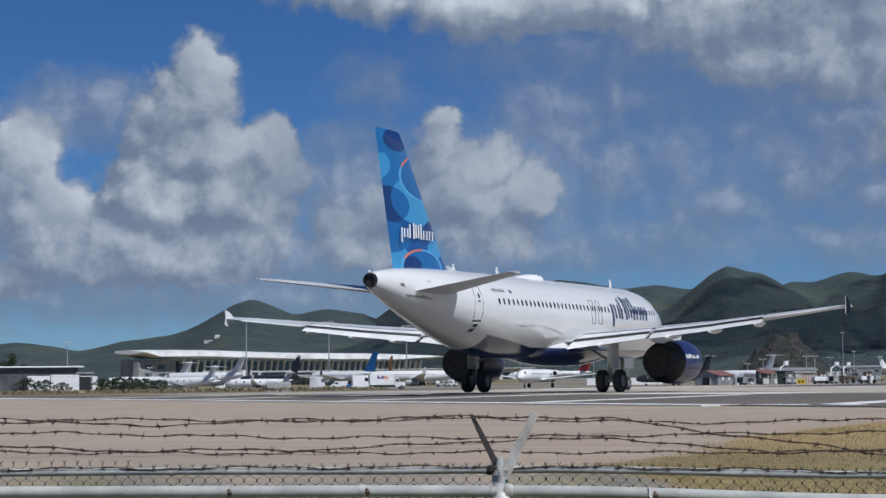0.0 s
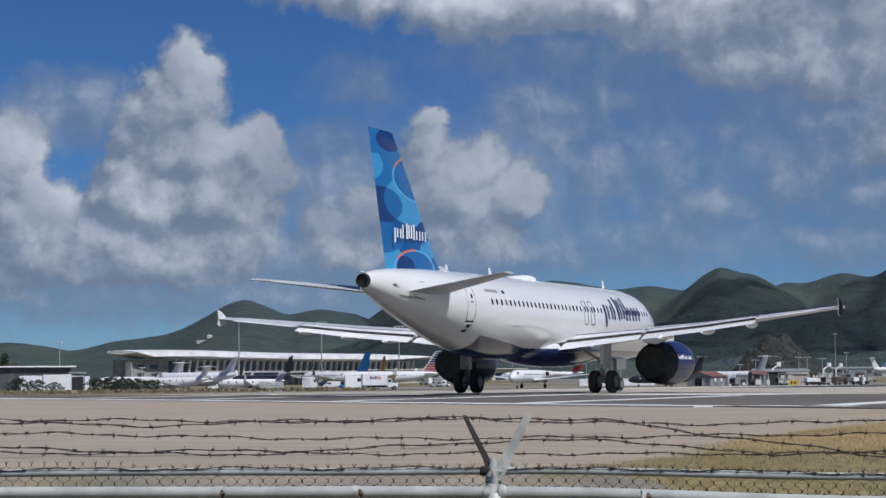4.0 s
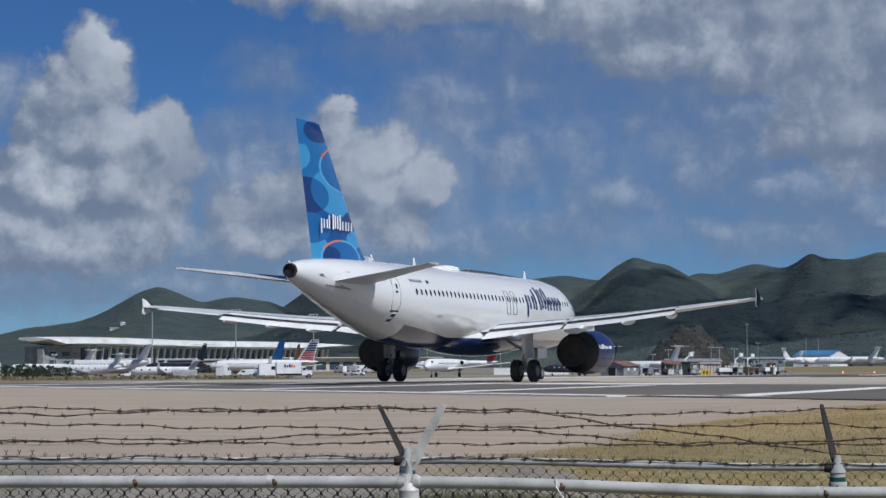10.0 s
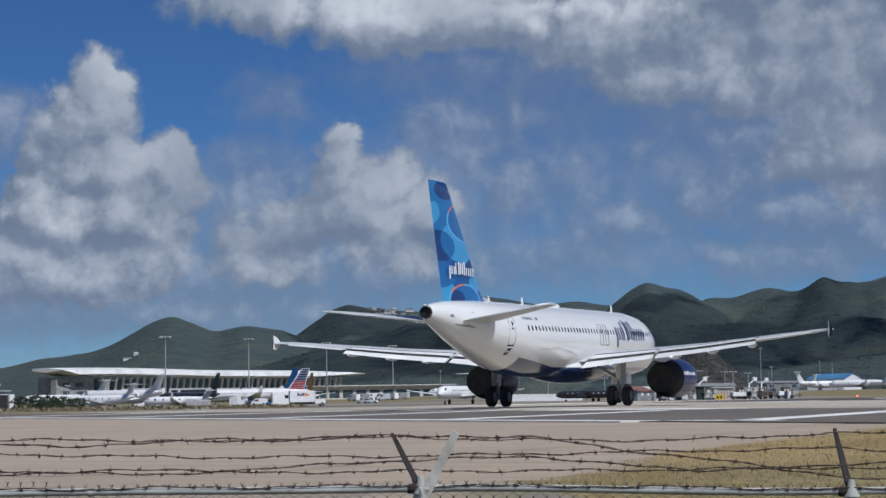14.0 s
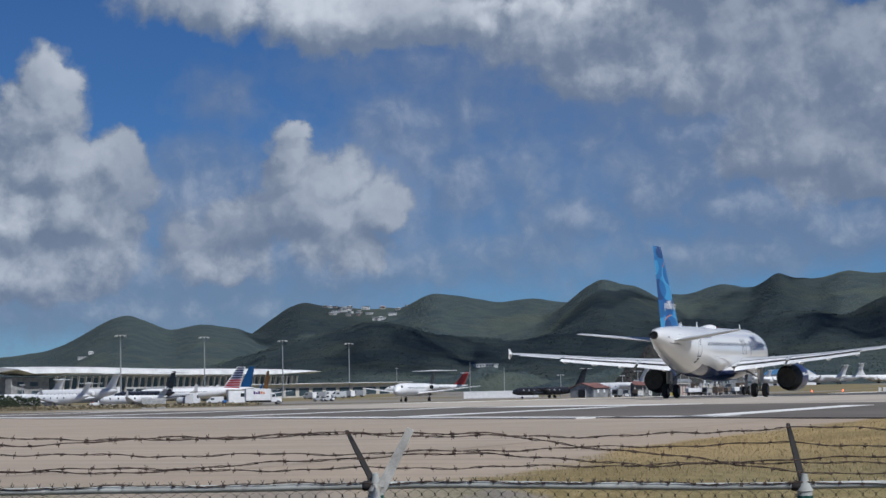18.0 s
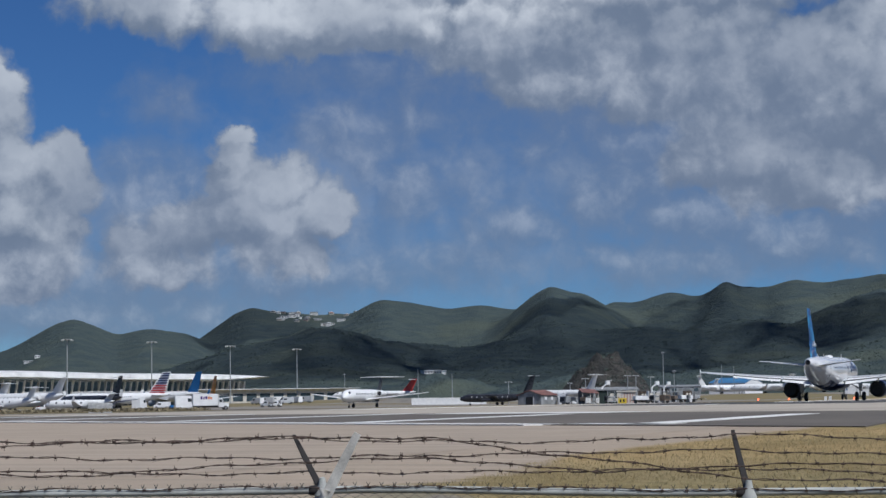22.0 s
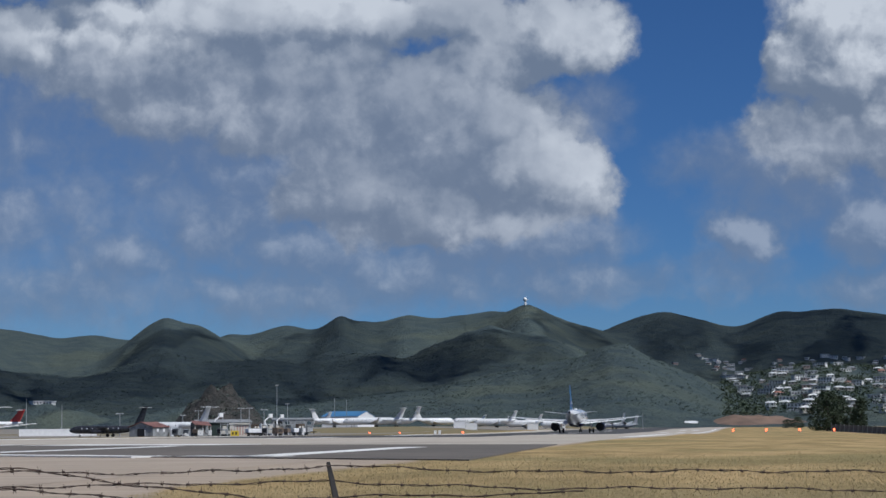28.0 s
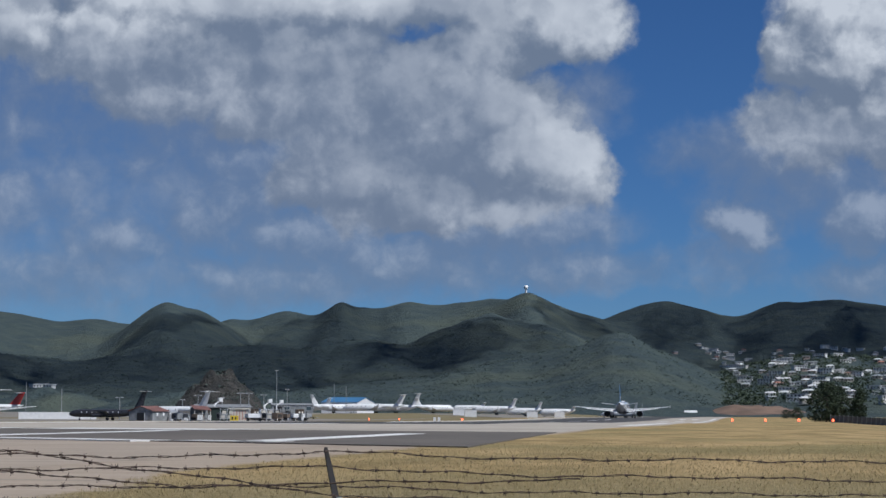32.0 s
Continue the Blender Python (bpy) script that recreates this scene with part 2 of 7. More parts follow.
def cloud_group(name, heaps, warp, soft, puff, fray):
    """Density of the clouds at a direction: rounded heaps round the horizon, with billows and frayed edges."""
    g = bpy.data.node_groups.new(name, "ShaderNodeTree")
    g.interface.new_socket("Way", in_out="INPUT", socket_type="NodeSocketVector")
    g.interface.new_socket("Density", in_out="OUTPUT", socket_type="NodeSocketFloat")
    i, o = g.nodes.new("NodeGroupInput"), g.nodes.new("NodeGroupOutput")

    def m(op, a, b=0.0, c=0.0):
        n = g.nodes.new("ShaderNodeMath")
        n.operation = op
        for s, v in zip(n.inputs, (a, b, c)):
            if hasattr(v, "links"):
                g.links.new(v, s)
            else:
                s.default_value = v
        return n.outputs[0]

    def fbm(scale, detail, rough, distortion=0.0):
        n = g.nodes.new("ShaderNodeTexNoise")
        g.links.new(i.outputs[0], n.inputs["Vector"])
        n.inputs["Scale"].default_value, n.inputs["Detail"].default_value = scale, detail
        n.inputs["Roughness"].default_value, n.inputs["Distortion"].default_value = rough, distortion
        return n.outputs["Fac"]

    sep = g.nodes.new("ShaderNodeSeparateXYZ")
    g.links.new(i.outputs[0], sep.inputs[0])
    az = m("MULTIPLY", m("ARCTAN2", sep.outputs[0], sep.outputs[1]), 180 / math.pi)
    el = m("MULTIPLY", m("ARCSINE", sep.outputs[2]), 180 / math.pi)
    az2 = m("ADD", az, m("MULTIPLY_ADD", fbm(44.0, 5, 0.55), 2 * warp, -warp))
    el2 = m("ADD", el, m("MULTIPLY_ADD", fbm(51.0, 5, 0.55), 1.6 * warp, -0.8 * warp))
    flat = g.nodes.new("ShaderNodeCombineXYZ")
    g.links.new(az2, flat.inputs[0])
    g.links.new(el2, flat.inputs[1])

    def puffs(scale, detail):
        n = g.nodes.new("ShaderNodeTexVoronoi")
        n.voronoi_dimensions, n.feature, n.normalize = "2D", "SMOOTH_F1", True
        g.links.new(flat.outputs[0], n.inputs["Vector"])
        n.inputs["Scale"].default_value, n.inputs["Smoothness"].default_value = scale, 0.35
        n.inputs["Detail"].default_value, n.inputs["Roughness"].default_value, n.inputs["Lacunarity"].default_value = detail, 0.46, 2.1
        return n.outputs["Distance"]

    total = None
    for a, e, wa, we, amp in heaps:
        wa, we = wa * soft, we * soft
        u, v = m("MULTIPLY_ADD", az2, 1 / wa, -a / wa), m("MULTIPLY_ADD", el2, 1 / we, -e / we)
        d = m("MULTIPLY_ADD", m("ADD", m("MULTIPLY", u, u), m("MULTIPLY", v, v)), -(amp + 0.5), amp)
        d = m("MAXIMUM", d, -1.8)
        total = d if total is None else m("SMOOTH_MAX", total, d, 0.35)
    d = m("MINIMUM", total, 1.2)
    if puff:
        d = m("ADD", d, m("MULTIPLY_ADD", puffs(0.62, 3.0), -2.6 * puff, 0.85 * puff))
    d = m("ADD", d, m("MULTIPLY_ADD", fbm(60.0, 7, 0.58, 0.3), 2 * fray, -fray))
    g.links.new(d, o.inputs[0])
    return g


def cloud_shell():
    n = Nodes("cloud")
    heap = cloud_group("heap_density", TOWER + BROAD + BANK + RISING + BEHIND, 0.85, 1.2, 0.72, 0.50)
    scud = cloud_group("scud_density", SCUD, 0.9, 1.6, 0.12, 0.62)
    unit = n.add("ShaderNodeVectorMath", operation="NORMALIZE")
    n.link(n.coords(), unit.inputs[0])

    def density(group, off):
        v = n.add("ShaderNodeVectorMath", operation="ADD")
        n.link(unit.outputs[0], v.inputs[0])
        v.inputs[1].default_value = off
        k = n.add("ShaderNodeGroup")
        k.node_tree = group
        n.link(v.outputs[0], k.inputs[0])
        return k.outputs[0]

    d0 = density(heap, (0, 0, 0))
    near = density(heap, (0.0042, 0.0016, 0.0062))     # a little towards the sun
    far = density(heap, (0.0110, 0.0040, 0.0190))      # further towards the sun
    detail = n.step(n.math("SUBTRACT", d0, near), -0.30, 0.60)
    form = n.step(n.math("SUBTRACT", d0, far), -0.55, 1.15)
    patch = n.noise(unit.outputs[0], 10.0, 4, 0.55)
    lit = n.math("ADD", n.math("MULTIPLY", detail, 0.40), n.math("MULTIPLY", form, 0.80))
    lit = n.math("MULTIPLY", lit, n.step(patch, 0.34, 0.62, 0.38, 1.0))
    lit = n.math("MULTIPLY", lit, n.step(d0, -0.2, 0.6, 0.35, 1.0))
    col = n.mix(lit, (0.282, 0.340, 0.435), (1.03, 1.04, 1.04))
    cover = n.step(d0, -0.50, 0.30)
    s0 = density(scud, (0, 0, 0))
    s1 = density(scud, (0.0060, 0.0020, 0.0090))
    s_lit = n.math("MULTIPLY", n.step(n.math("SUBTRACT", s0, s1), -0.30, 0.75), n.step(s0, -0.1, 0.9, 0.1, 0.75))
    s_col = n.mix(s_lit, (0.290, 0.350, 0.460), (0.94, 0.96, 0.985))
    s_cover = n.math("MULTIPLY", n.step(s0, -0.95, 0.75), 0.74)
    col = n.mix(s_cover, col, s_col)
    both = n.math("SUBTRACT", 1.0, n.math("MULTIPLY", n.math("SUBTRACT", 1.0, cover), n.math("SUBTRACT", 1.0, s_cover)))
    fade = n.step(n.xyz(unit.outputs[0])[2], 0.42, 0.30)
    cover = n.math("MULTIPLY", n.math("MULTIPLY", both, fade), 0.97)
    em = n.add("ShaderNodeEmission")
    n.link(col, em.inputs[0])
    em.inputs[1].default_value = CLOUD_LIGHT
    clear = n.add("ShaderNodeBsdfTransparent")
    mixer = n.add("ShaderNodeMixShader")
    n.link(cover, mixer.inputs[0])
    n.link(clear.outputs[0], mixer.inputs[1])
    n.link(em.outputs[0], mixer.inputs[2])
    n.link(mixer.outputs[0], n.out.inputs["Surface"])
    rings = []
    for j in range(25):
        e = radians(-0.5 + 25.5 * j / 24)
        rings.append([(4700 * math.cos(e) * math.sin(a), 4700 * math.cos(e) * math.cos(a), 4700 * math.sin(e)) for a in [2 * math.pi * k / 96 for k in range(96)]])
    ob = new("backdrop_clouds", mesh_of("backdrop_clouds", loft(rings, cap=False), n.mat, True))
    ob.location = (EYE.x, EYE.y, 0)
    return tagged(ob, "white and grey cumulus clouds drifting over the hills", "clouds", kind="structure")


CLOUD_LIGHT = 0.645
clouds = cloud_shell()


# ---- ground ----
def smooth(a, b, v):
    k = min(1.0, max(0.0, (v - a) / (b - a)))
    return k * k * (3 - 2 * k)


FENCE_O = Vector((34.5, -85.4, 0.0))      # foot of a post of the far fence
FENCE_U = Vector((0.940, 0.341, 0.0))     # along the fence
FENCE_N = Vector((-0.341, 0.940, 0.0))    # towards the airfield


def height(x, y):
    """Ground level: the flat strip, its faint dip further on, and the fall to the road by the fence."""
    z = -0.25 * smooth(0, 110, y) - 0.6 * smooth(120, 330, y) + 0.5 * smooth(450, 620, y)
    z -= 0.35 * smooth(-30, -120, x)
    z += 1.75 * smooth(-45, -85, x) * smooth(480, 640, y) * smooth(-330, -260, x)
    # the field falls away towards the street on its right
    far, side = y - EYE.y, x - EYE.x
    if far > 50 and side > 0:
        z -= min(1.2, 0.0016 * (far - 50)) * smooth(0.040, 0.074, side / far) * smooth(1400, 700, far)
    d = (Vector((x, y, 0)) - FENCE_O).dot(FENCE_N)
    z -= 1.55 * smooth(6.5, 0.5, d)
    return z


def grass_color(n, p):
    big = n.noise(p, 0.05, 4, 0.6)
    mid = n.noise(n.scaled(p, 1, 0.35, 1), 0.45, 5, 0.65)
    fine = n.noise(p, 7.0, 4, 0.7)
    c = n.mix(n.step(mid, 0.35, 0.65), (0.225, 0.163, 0.070), (0.425, 0.300, 0.142))
    c = n.mix(n.math("MULTIPLY", n.step(big, 0.46, 0.62), 0.75), c, (0.185, 0.16, 0.068))
    c = n.mix(n.math("MULTIPLY", n.step(fine, 0.5, 0.75), 0.5), c, (0.42, 0.335, 0.19))
    c = n.mix(n.math("MULTIPLY", n.step(fine, 0.5, 0.3), 0.5), c, (0.15, 0.122, 0.062))
    x, y, _ = n.xyz(p)
    d = n.math("ADD", n.math("MULTIPLY", x, FENCE_N.x), n.math("MULTIPLY_ADD", y, FENCE_N.y, -(FENCE_O.x * FENCE_N.x + FENCE_O.y * FENCE_N.y)))
    rank = n.math("MULTIPLY", n.step(x, -32.0, -45.0), n.step(mid, 0.3, 0.6, 0.5, 0.85))
    c = n.mix(rank, c, (0.155, 0.138, 0.082))
    # darker and more olive towards the fence
    by_fence = n.math("MULTIPLY", n.step(d, 16.0, 5.0), n.step(mid, 0.30, 0.60, 0.35, 0.9))
    c = n.mix(by_fence, c, n.mix(n.step(fine, 0.3, 0.7), (0.115, 0.104, 0.050), (0.235, 0.196, 0.104)))
    return c, n.math("ADD", fine, mid)


def pad_color(n, p):
    """Worn concrete with tyre streaks, turning to broken, weedy pavement near the fence."""
    big, mid, fine = n.noise(p, 0.06, 5, 0.6), n.noise(n.scaled(p, 1.0, 0.4, 1), 0.5, 6, 0.65), n.noise(p, 18.0, 3, 0.6)
    streak = n.noise(n.scaled(p, 0.10, 1.6, 1), 1.0, 5, 0.6)
    c = n.mix(n.step(mid, 0.3, 0.7), (0.31, 0.253, 0.192), (0.367, 0.295, 0.222))
    c = n.mix(n.math("MULTIPLY", n.step(big, 0.5, 0.68), 0.5), c, (0.268, 0.222, 0.172))
    c = n.mix(n.math("MULTIPLY", n.step(streak, 0.50, 0.66), 0.55), c, (0.225, 0.195, 0.16))
    c = n.mix(n.math("MULTIPLY", n.step(streak, 0.46, 0.34), 0.45), c, (0.42, 0.355, 0.285))
    c = n.mix(n.math("MULTIPLY", n.step(fine, 0.45, 0.75), 0.30), c, (0.44, 0.37, 0.295))
    b1, b2, b3 = n.noise(p, 0.5, 5, 0.65), n.noise(p, 3.0, 5, 0.7), n.noise(p, 40.0, 4, 0.7)
    old = n.mix(n.step(b2, 0.35, 0.65), (0.155, 0.142, 0.124), (0.205, 0.188, 0.163))
    old = n.mix(n.math("MULTIPLY", n.step(b3, 0.55, 0.72), 0.6), old, (0.29, 0.265, 0.23))
    old = n.mix(n.math("MULTIPLY", n.step(b3, 0.45, 0.3), 0.6), old, (0.11, 0.10, 0.085))
    weed = n.math("MULTIPLY", n.step(n.math("ADD", n.math("MULTIPLY", b1, 0.7), n.math("MULTIPLY", b2, 0.3)), 0.50, 0.58), 0.7)
    old = n.mix(weed, old, n.mix(n.step(b3, 0.35, 0.65), (0.10, 0.102, 0.05), (0.20, 0.185, 0.098)))
    x, y, _ = n.xyz(p)
    d = n.math("ADD", n.math("MULTIPLY", x, FENCE_N.x), n.math("MULTIPLY_ADD", y, FENCE_N.y, -(FENCE_O.x * FENCE_N.x + FENCE_O.y * FENCE_N.y)))
    d = n.math("ADD", d, n.math("MULTIPLY_ADD", n.noise(p, 0.8, 5, 0.65), 4.0, -2.0))
    return n.mix(n.step(d, 7.2, 4.6), c, old), n.math("ADD", n.math("MULTIPLY", fine, 0.5), b2)


def ground_material():
    """Dry grass, with the pad's concrete up to a ragged edge."""
    n = Nodes("dry_grass")
    p = n.coords()
    grass, rough_ = grass_color(n, p)
    pad, _ = pad_color(n, p)
    x, y, _ = n.xyz(p)
    ragged = n.math("MULTIPLY_ADD", n.noise(p, 0.9, 6, 0.7), 2.2, -1.1)
    edge = n.math("ADD", n.math("SUBTRACT", x, n.math("ADD", n.step(y, -71.0, -77.0, 31.9, 32.9), n.step(y, -79.3, -80.3, 0.0, 1.4))), ragged)
    on_pad = n.math("MULTIPLY", n.step(edge, 0.25, -0.25), n.math("MULTIPLY", n.step(y, 0.0, -12.0), n.step(x, -80.0, -70.0)))
    n.set(n.mix(on_pad, grass, pad), 0.95, spec=0.1)
    n.bump(rough_, 0.7, 0.05)
    return n.mat


def pad_material():
    n = Nodes("pad_concrete")
    c, r = pad_color(n, n.coords())
    n.set(c, 0.9, spec=0.25)
    n.bump(r, 0.25, 0.01)
    return n.mat


def concrete_material(name, light, dark, stain):
    n = Nodes(name)
    p = n.coords()
    big, mid, fine = n.noise(p, 0.06, 5, 0.6), n.noise(n.scaled(p, 1.0, 0.4, 1), 0.5, 6, 0.65), n.noise(p, 18.0, 3, 0.6)
    c = n.mix(n.step(mid, 0.3, 0.7), dark, light)
    c = n.mix(n.math("MULTIPLY", n.step(big, 0.5, 0.68), 0.5), c, stain)
    c = n.mix(n.math("MULTIPLY", n.step(fine, 0.45, 0.75), 0.35), c, tuple(v * 1.25 for v in light))
    n.set(c, 0.9, spec=0.25)
    n.bump(fine, 0.25, 0.01)
    return n.mat


CONCRETE, GROUND = pad_material(), ground_material()
OLD_CONCRETE = concrete_material("runway_concrete", (0.42, 0.372, 0.305), (0.335, 0.297, 0.243), (0.24, 0.214, 0.177))
ASPHALT = concrete_material("asphalt", (0.128, 0.113, 0.095), (0.104, 0.092, 0.079), (0.165, 0.143, 0.117))
RUBBER = concrete_material("rubbered_runway", (0.075, 0.073, 0.072), (0.05, 0.049, 0.048), (0.095, 0.09, 0.085))
APRON = concrete_material("apron_concrete", (0.23, 0.207, 0.176), (0.19, 0.172, 0.148), (0.137, 0.124, 0.106))
MARKING = concrete_material("marking_paint", (0.72, 0.71, 0.68), (0.52, 0.50, 0.47), (0.40, 0.38, 0.35))


def spaced(a, b, near, step, grow=1.12):
    """Values from a to b, close together round near and wider apart further off."""
    left, right, v, s = [], [], near, step
    while v < b:
        right.append(v)
        v += s
        s *= grow
    v, s = near - step, step
    while v > a:
        left.append(v)
        v -= s
        s *= grow
    return [a] + left[::-1] + right + [b]


def sheet(name, label, category, xs, ys, material, lift, inside=None):
    """A sheet on the ground over a grid, cut to where inside(x, y) holds."""
    vs = [(x, y, height(x, y) + lift) for y in ys for x in xs]
    w = len(xs)
    fs = []
    for j in range(len(ys) - 1):
        for i in range(w - 1):
            if inside is None or inside((xs[i] + xs[i + 1]) / 2, (ys[j] + ys[j + 1]) / 2):
                k = j * w + i
                fs.append((k, k + 1, k + 1 + w, k + w))
    ob = new(name, raw(name, vs, fs, material, True))
    return tagged(ob, label, category, kind="structure")


def strip(name, label, category, corners, material, lift, steps=24):
    """A long quad (two sides of two points each) laid on the ground in steps."""
    (a0, a1), (b0, b1) = [[Vector((c[0], c[1], 0)) for c in side] for side in corners]
    vs, fs = [], []
    row = [(0, 0.05), (0, 0), (0.25, 0), (0.5, 0), (0.75, 0), (1, 0), (1, 0.05)]      # the sides reach down into the ground
    for j, drop in [(0, 0.05)] + [(j, 0) for j in range(steps + 1)] + [(steps, 0.05)]:
        p, q = a0.lerp(a1, j / steps), b0.lerp(b1, j / steps)
        for i, low in row:
            r = p.lerp(q, i)
            vs.append((r.x, r.y, height(r.x, r.y) + lift - 0.014 - max(low, drop)))
    w = len(row)
    for j in range(steps + 2):
        for i in range(w - 1):
            o = j * w + i
            fs.append((o, o + 1, o + w + 1, o + w))
    ob = new(name, raw(name, vs, fs, material, True))
    return tagged(ob, label, category, kind="structure")


GRID_X, GRID_Y = spaced(-4900, 4900, 33, 0.25, 1.052), spaced(-1200, 4900, -82, 0.25, 1.045)


def off_fence(x, y):
    return (Vector((x, y, 0)) - FENCE_O).dot(FENCE_N)


def frayed(x, y):
    """Edge of the old pavement strip along the fence."""
    return 4.9 + 0.5 * math.sin(x * 1.3) + 0.35 * math.sin(x * 3.1 + y) - 1.2 * smooth(33.5, 36, x)


NEAR_X, NEAR_Y = [x for x in GRID_X if -76 < x < 40], [y for y in GRID_Y if -128 < y < 62]
sheet("ground", "dry yellow and green airfield grass reaching to the horizon", "ground",
      GRID_X, GRID_Y, GROUND, -0.02)
sheet("pavement_pad", "worn pinkish concrete pad at the runway's end", "pavement", NEAR_X, NEAR_Y, CONCRETE, -0.016,
      lambda x, y: -70 < x < 29.5 and y < -13 and off_fence(x, y) > 9)
strip("runway", "patched light concrete runway running to the far shore", "runway", (((-30, -20), (-30, 2150)), ((31.5, -20), (31.5, 2150))), OLD_CONCRETE, 0.010, 240)
strip("runway_rubber", "dark rubber-streaked asphalt along the runway's middle", "runway", (((-20, 95), (-20, 1500)), ((13, 95), (13, 1500))), RUBBER, 0.016, 160)
strip("apron", "grey concrete apron in front of the terminal", "apron", (((-420, 150), (-260, 620)), ((-62, 150), (-62, 620))), APRON, 0.008, 60)
strip("apron_far", "grey concrete apron under the parked business jets", "apron", (((-175, 610), (-175, 930)), ((-46, 610), (-46, 930))), APRON, 0.008, 40)
strip("taxiway", "grey taxiway joining the runway", "taxiway", (((-62, 20), (-62, 110)), ((-28, 20), (-28, 110))), APRON, 0.0065, 20)
strip("runway_asphalt", "dark newer asphalt across the runway's end", "runway", (((-40, -3), (-40, 8)), ((33, -53), (31.5, -17))), ASPHALT, 0.022, 30)


def marking(a, b, width, z=0.03, mat=MARKING, name="runway_marking", label="worn white runway marking"):
    a, b = Vector((*a, 0)), Vector((*b, 0))
    s = (b - a).normalized().cross(Vector((0, 0, 1))) * width / 2
    return strip(name, label, "marking", ((a - s, b - s), (a + s, b + s)), mat, z, 8)


for a, b, w in (((16, -40), (16, -18), 0.9), ((5.5, -32), (5.5, -8), 0.9), ((26.8, -47.5), (27.2, -26), 1.0), ((-6, -24), (-6, -2), 0.9),
                ((-17, -16), (-17, 2), 0.9)):
    marking(a, b, w)
marking((8, -10), (17, -12), 5.0)
marking((24.8, -46.2), (27.6, -47.6), 1.0)
marking((-39, -3.7), (24, -46.8), 1.3, 0.031, MARKING, "edge_line", "thin worn white line along the asphalt's edge")
for k in range(8):
    marking((-2.2, 70 + 60 * k), (-2.2, 100 + 60 * k), 0.9)
for k in range(3):
    for x in (20, 24):
        marking((x, 210 + 150 * k), (x, 235 + 150 * k), 1.8)
marking((29.5, 60), (29.5, 900), 0.9)
marking((-28.5, 60), (-28.5, 900), 0.9)


# ---- hills ----
# degrees round, degrees up, distance, half width in degrees, depth of the slope
WEST_RIDGE = [
    (-37.41, 1.23, 3700, 0.75, 600), (-34.20, 1.22, 3700, 0.60, 600), (-32.35, 1.49, 3700, 0.99, 700), (-30.74, 2.43, 3600, 0.58, 700), (-28.58, 2.15, 3600, 0.68, 700), (-27.57, 1.93, 3600, 0.41, 700),
    (-25.57, 2.70, 3900, 0.55, 800), (-24.36, 2.57, 3900, 0.86, 800), (-23.07, 2.47, 3900, 0.55, 800), (-21.77, 2.88, 3800, 0.54, 800), (-20.89, 2.78, 3800, 0.76, 800),
    (-18.97, 2.72, 3800, 0.99, 800), (-17.68, 2.47, 3800, 0.54, 800),
]
MIDDLE_RIDGE = [
    (-16.80, 3.23, 3400, 0.53, 800), (-15.90, 2.96, 3400, 0.52, 800), (-14.94, 2.71, 3700, 0.48, 700), (-13.26, 3.02, 3700, 0.87, 700), (-11.72, 3.26, 3600, 0.40, 700), (-11.05, 3.00, 3700, 0.45, 800),
    (-9.72, 3.28, 3700, 0.85, 800), (-8.38, 3.07, 3700, 0.79, 800), (-7.22, 3.38, 3700, 0.89, 800), (-6.24, 3.55, 3500, 0.52, 800), (-5.36, 3.09, 3600, 1.00, 800),
]
EAST_RIDGE = [
    (-4.19, 2.59, 3800, 0.80, 800), (-2.27, 3.34, 4000, 1.02, 800), (-0.83, 2.57, 4000, 0.52, 800), (1.06, 3.15, 4000, 0.64, 800), (2.63, 3.36, 4000, 1.39, 800),
    (4.28, 2.77, 4000, 0.96, 800), (7.03, 3.22, 4000, 1.16, 800), (11.00, 2.79, 4000, 1.90, 800), (16.00, 2.03, 4000, 2.28, 700),
]
FRONT_SLOPES = [
    (-23.60, 2.14, 2500, 1.00, 600), (-25.60, 1.42, 2400, 1.00, 500), (-21.70, 1.68, 2500, 1.00, 600), (-20.00, 1.50, 2500, 1.10, 600), (-18.20, 1.60, 2500, 1.10, 600),
    (-7.35, 2.97, 2900, 0.72, 700), (-8.60, 2.45, 2800, 0.70, 600), (-10.65, 2.22, 2700, 0.90, 600), (-14.00, 2.00, 2700, 1.30, 700), (-11.90, 2.20, 2900, 0.80, 700), (-16.60, 2.20, 2700, 0.80, 600),
    (-5.80, 2.62, 2800, 0.70, 600),
]
FOOTHILLS = [
    (-3.55, 2.44, 2100, 0.67, 500), (-5.20, 1.95, 2200, 1.00, 500), (-7.40, 1.30, 2000, 1.50, 450), (2.30, 1.75, 2500, 1.20, 700),
    (4.20, 1.60, 2500, 1.30, 700), (0.60, 1.25, 2500, 0.90, 600), (6.80, 1.60, 2500, 1.60, 700),
]
PEAKS = WEST_RIDGE + MIDDLE_RIDGE + EAST_RIDGE + FRONT_SLOPES + FOOTHILLS


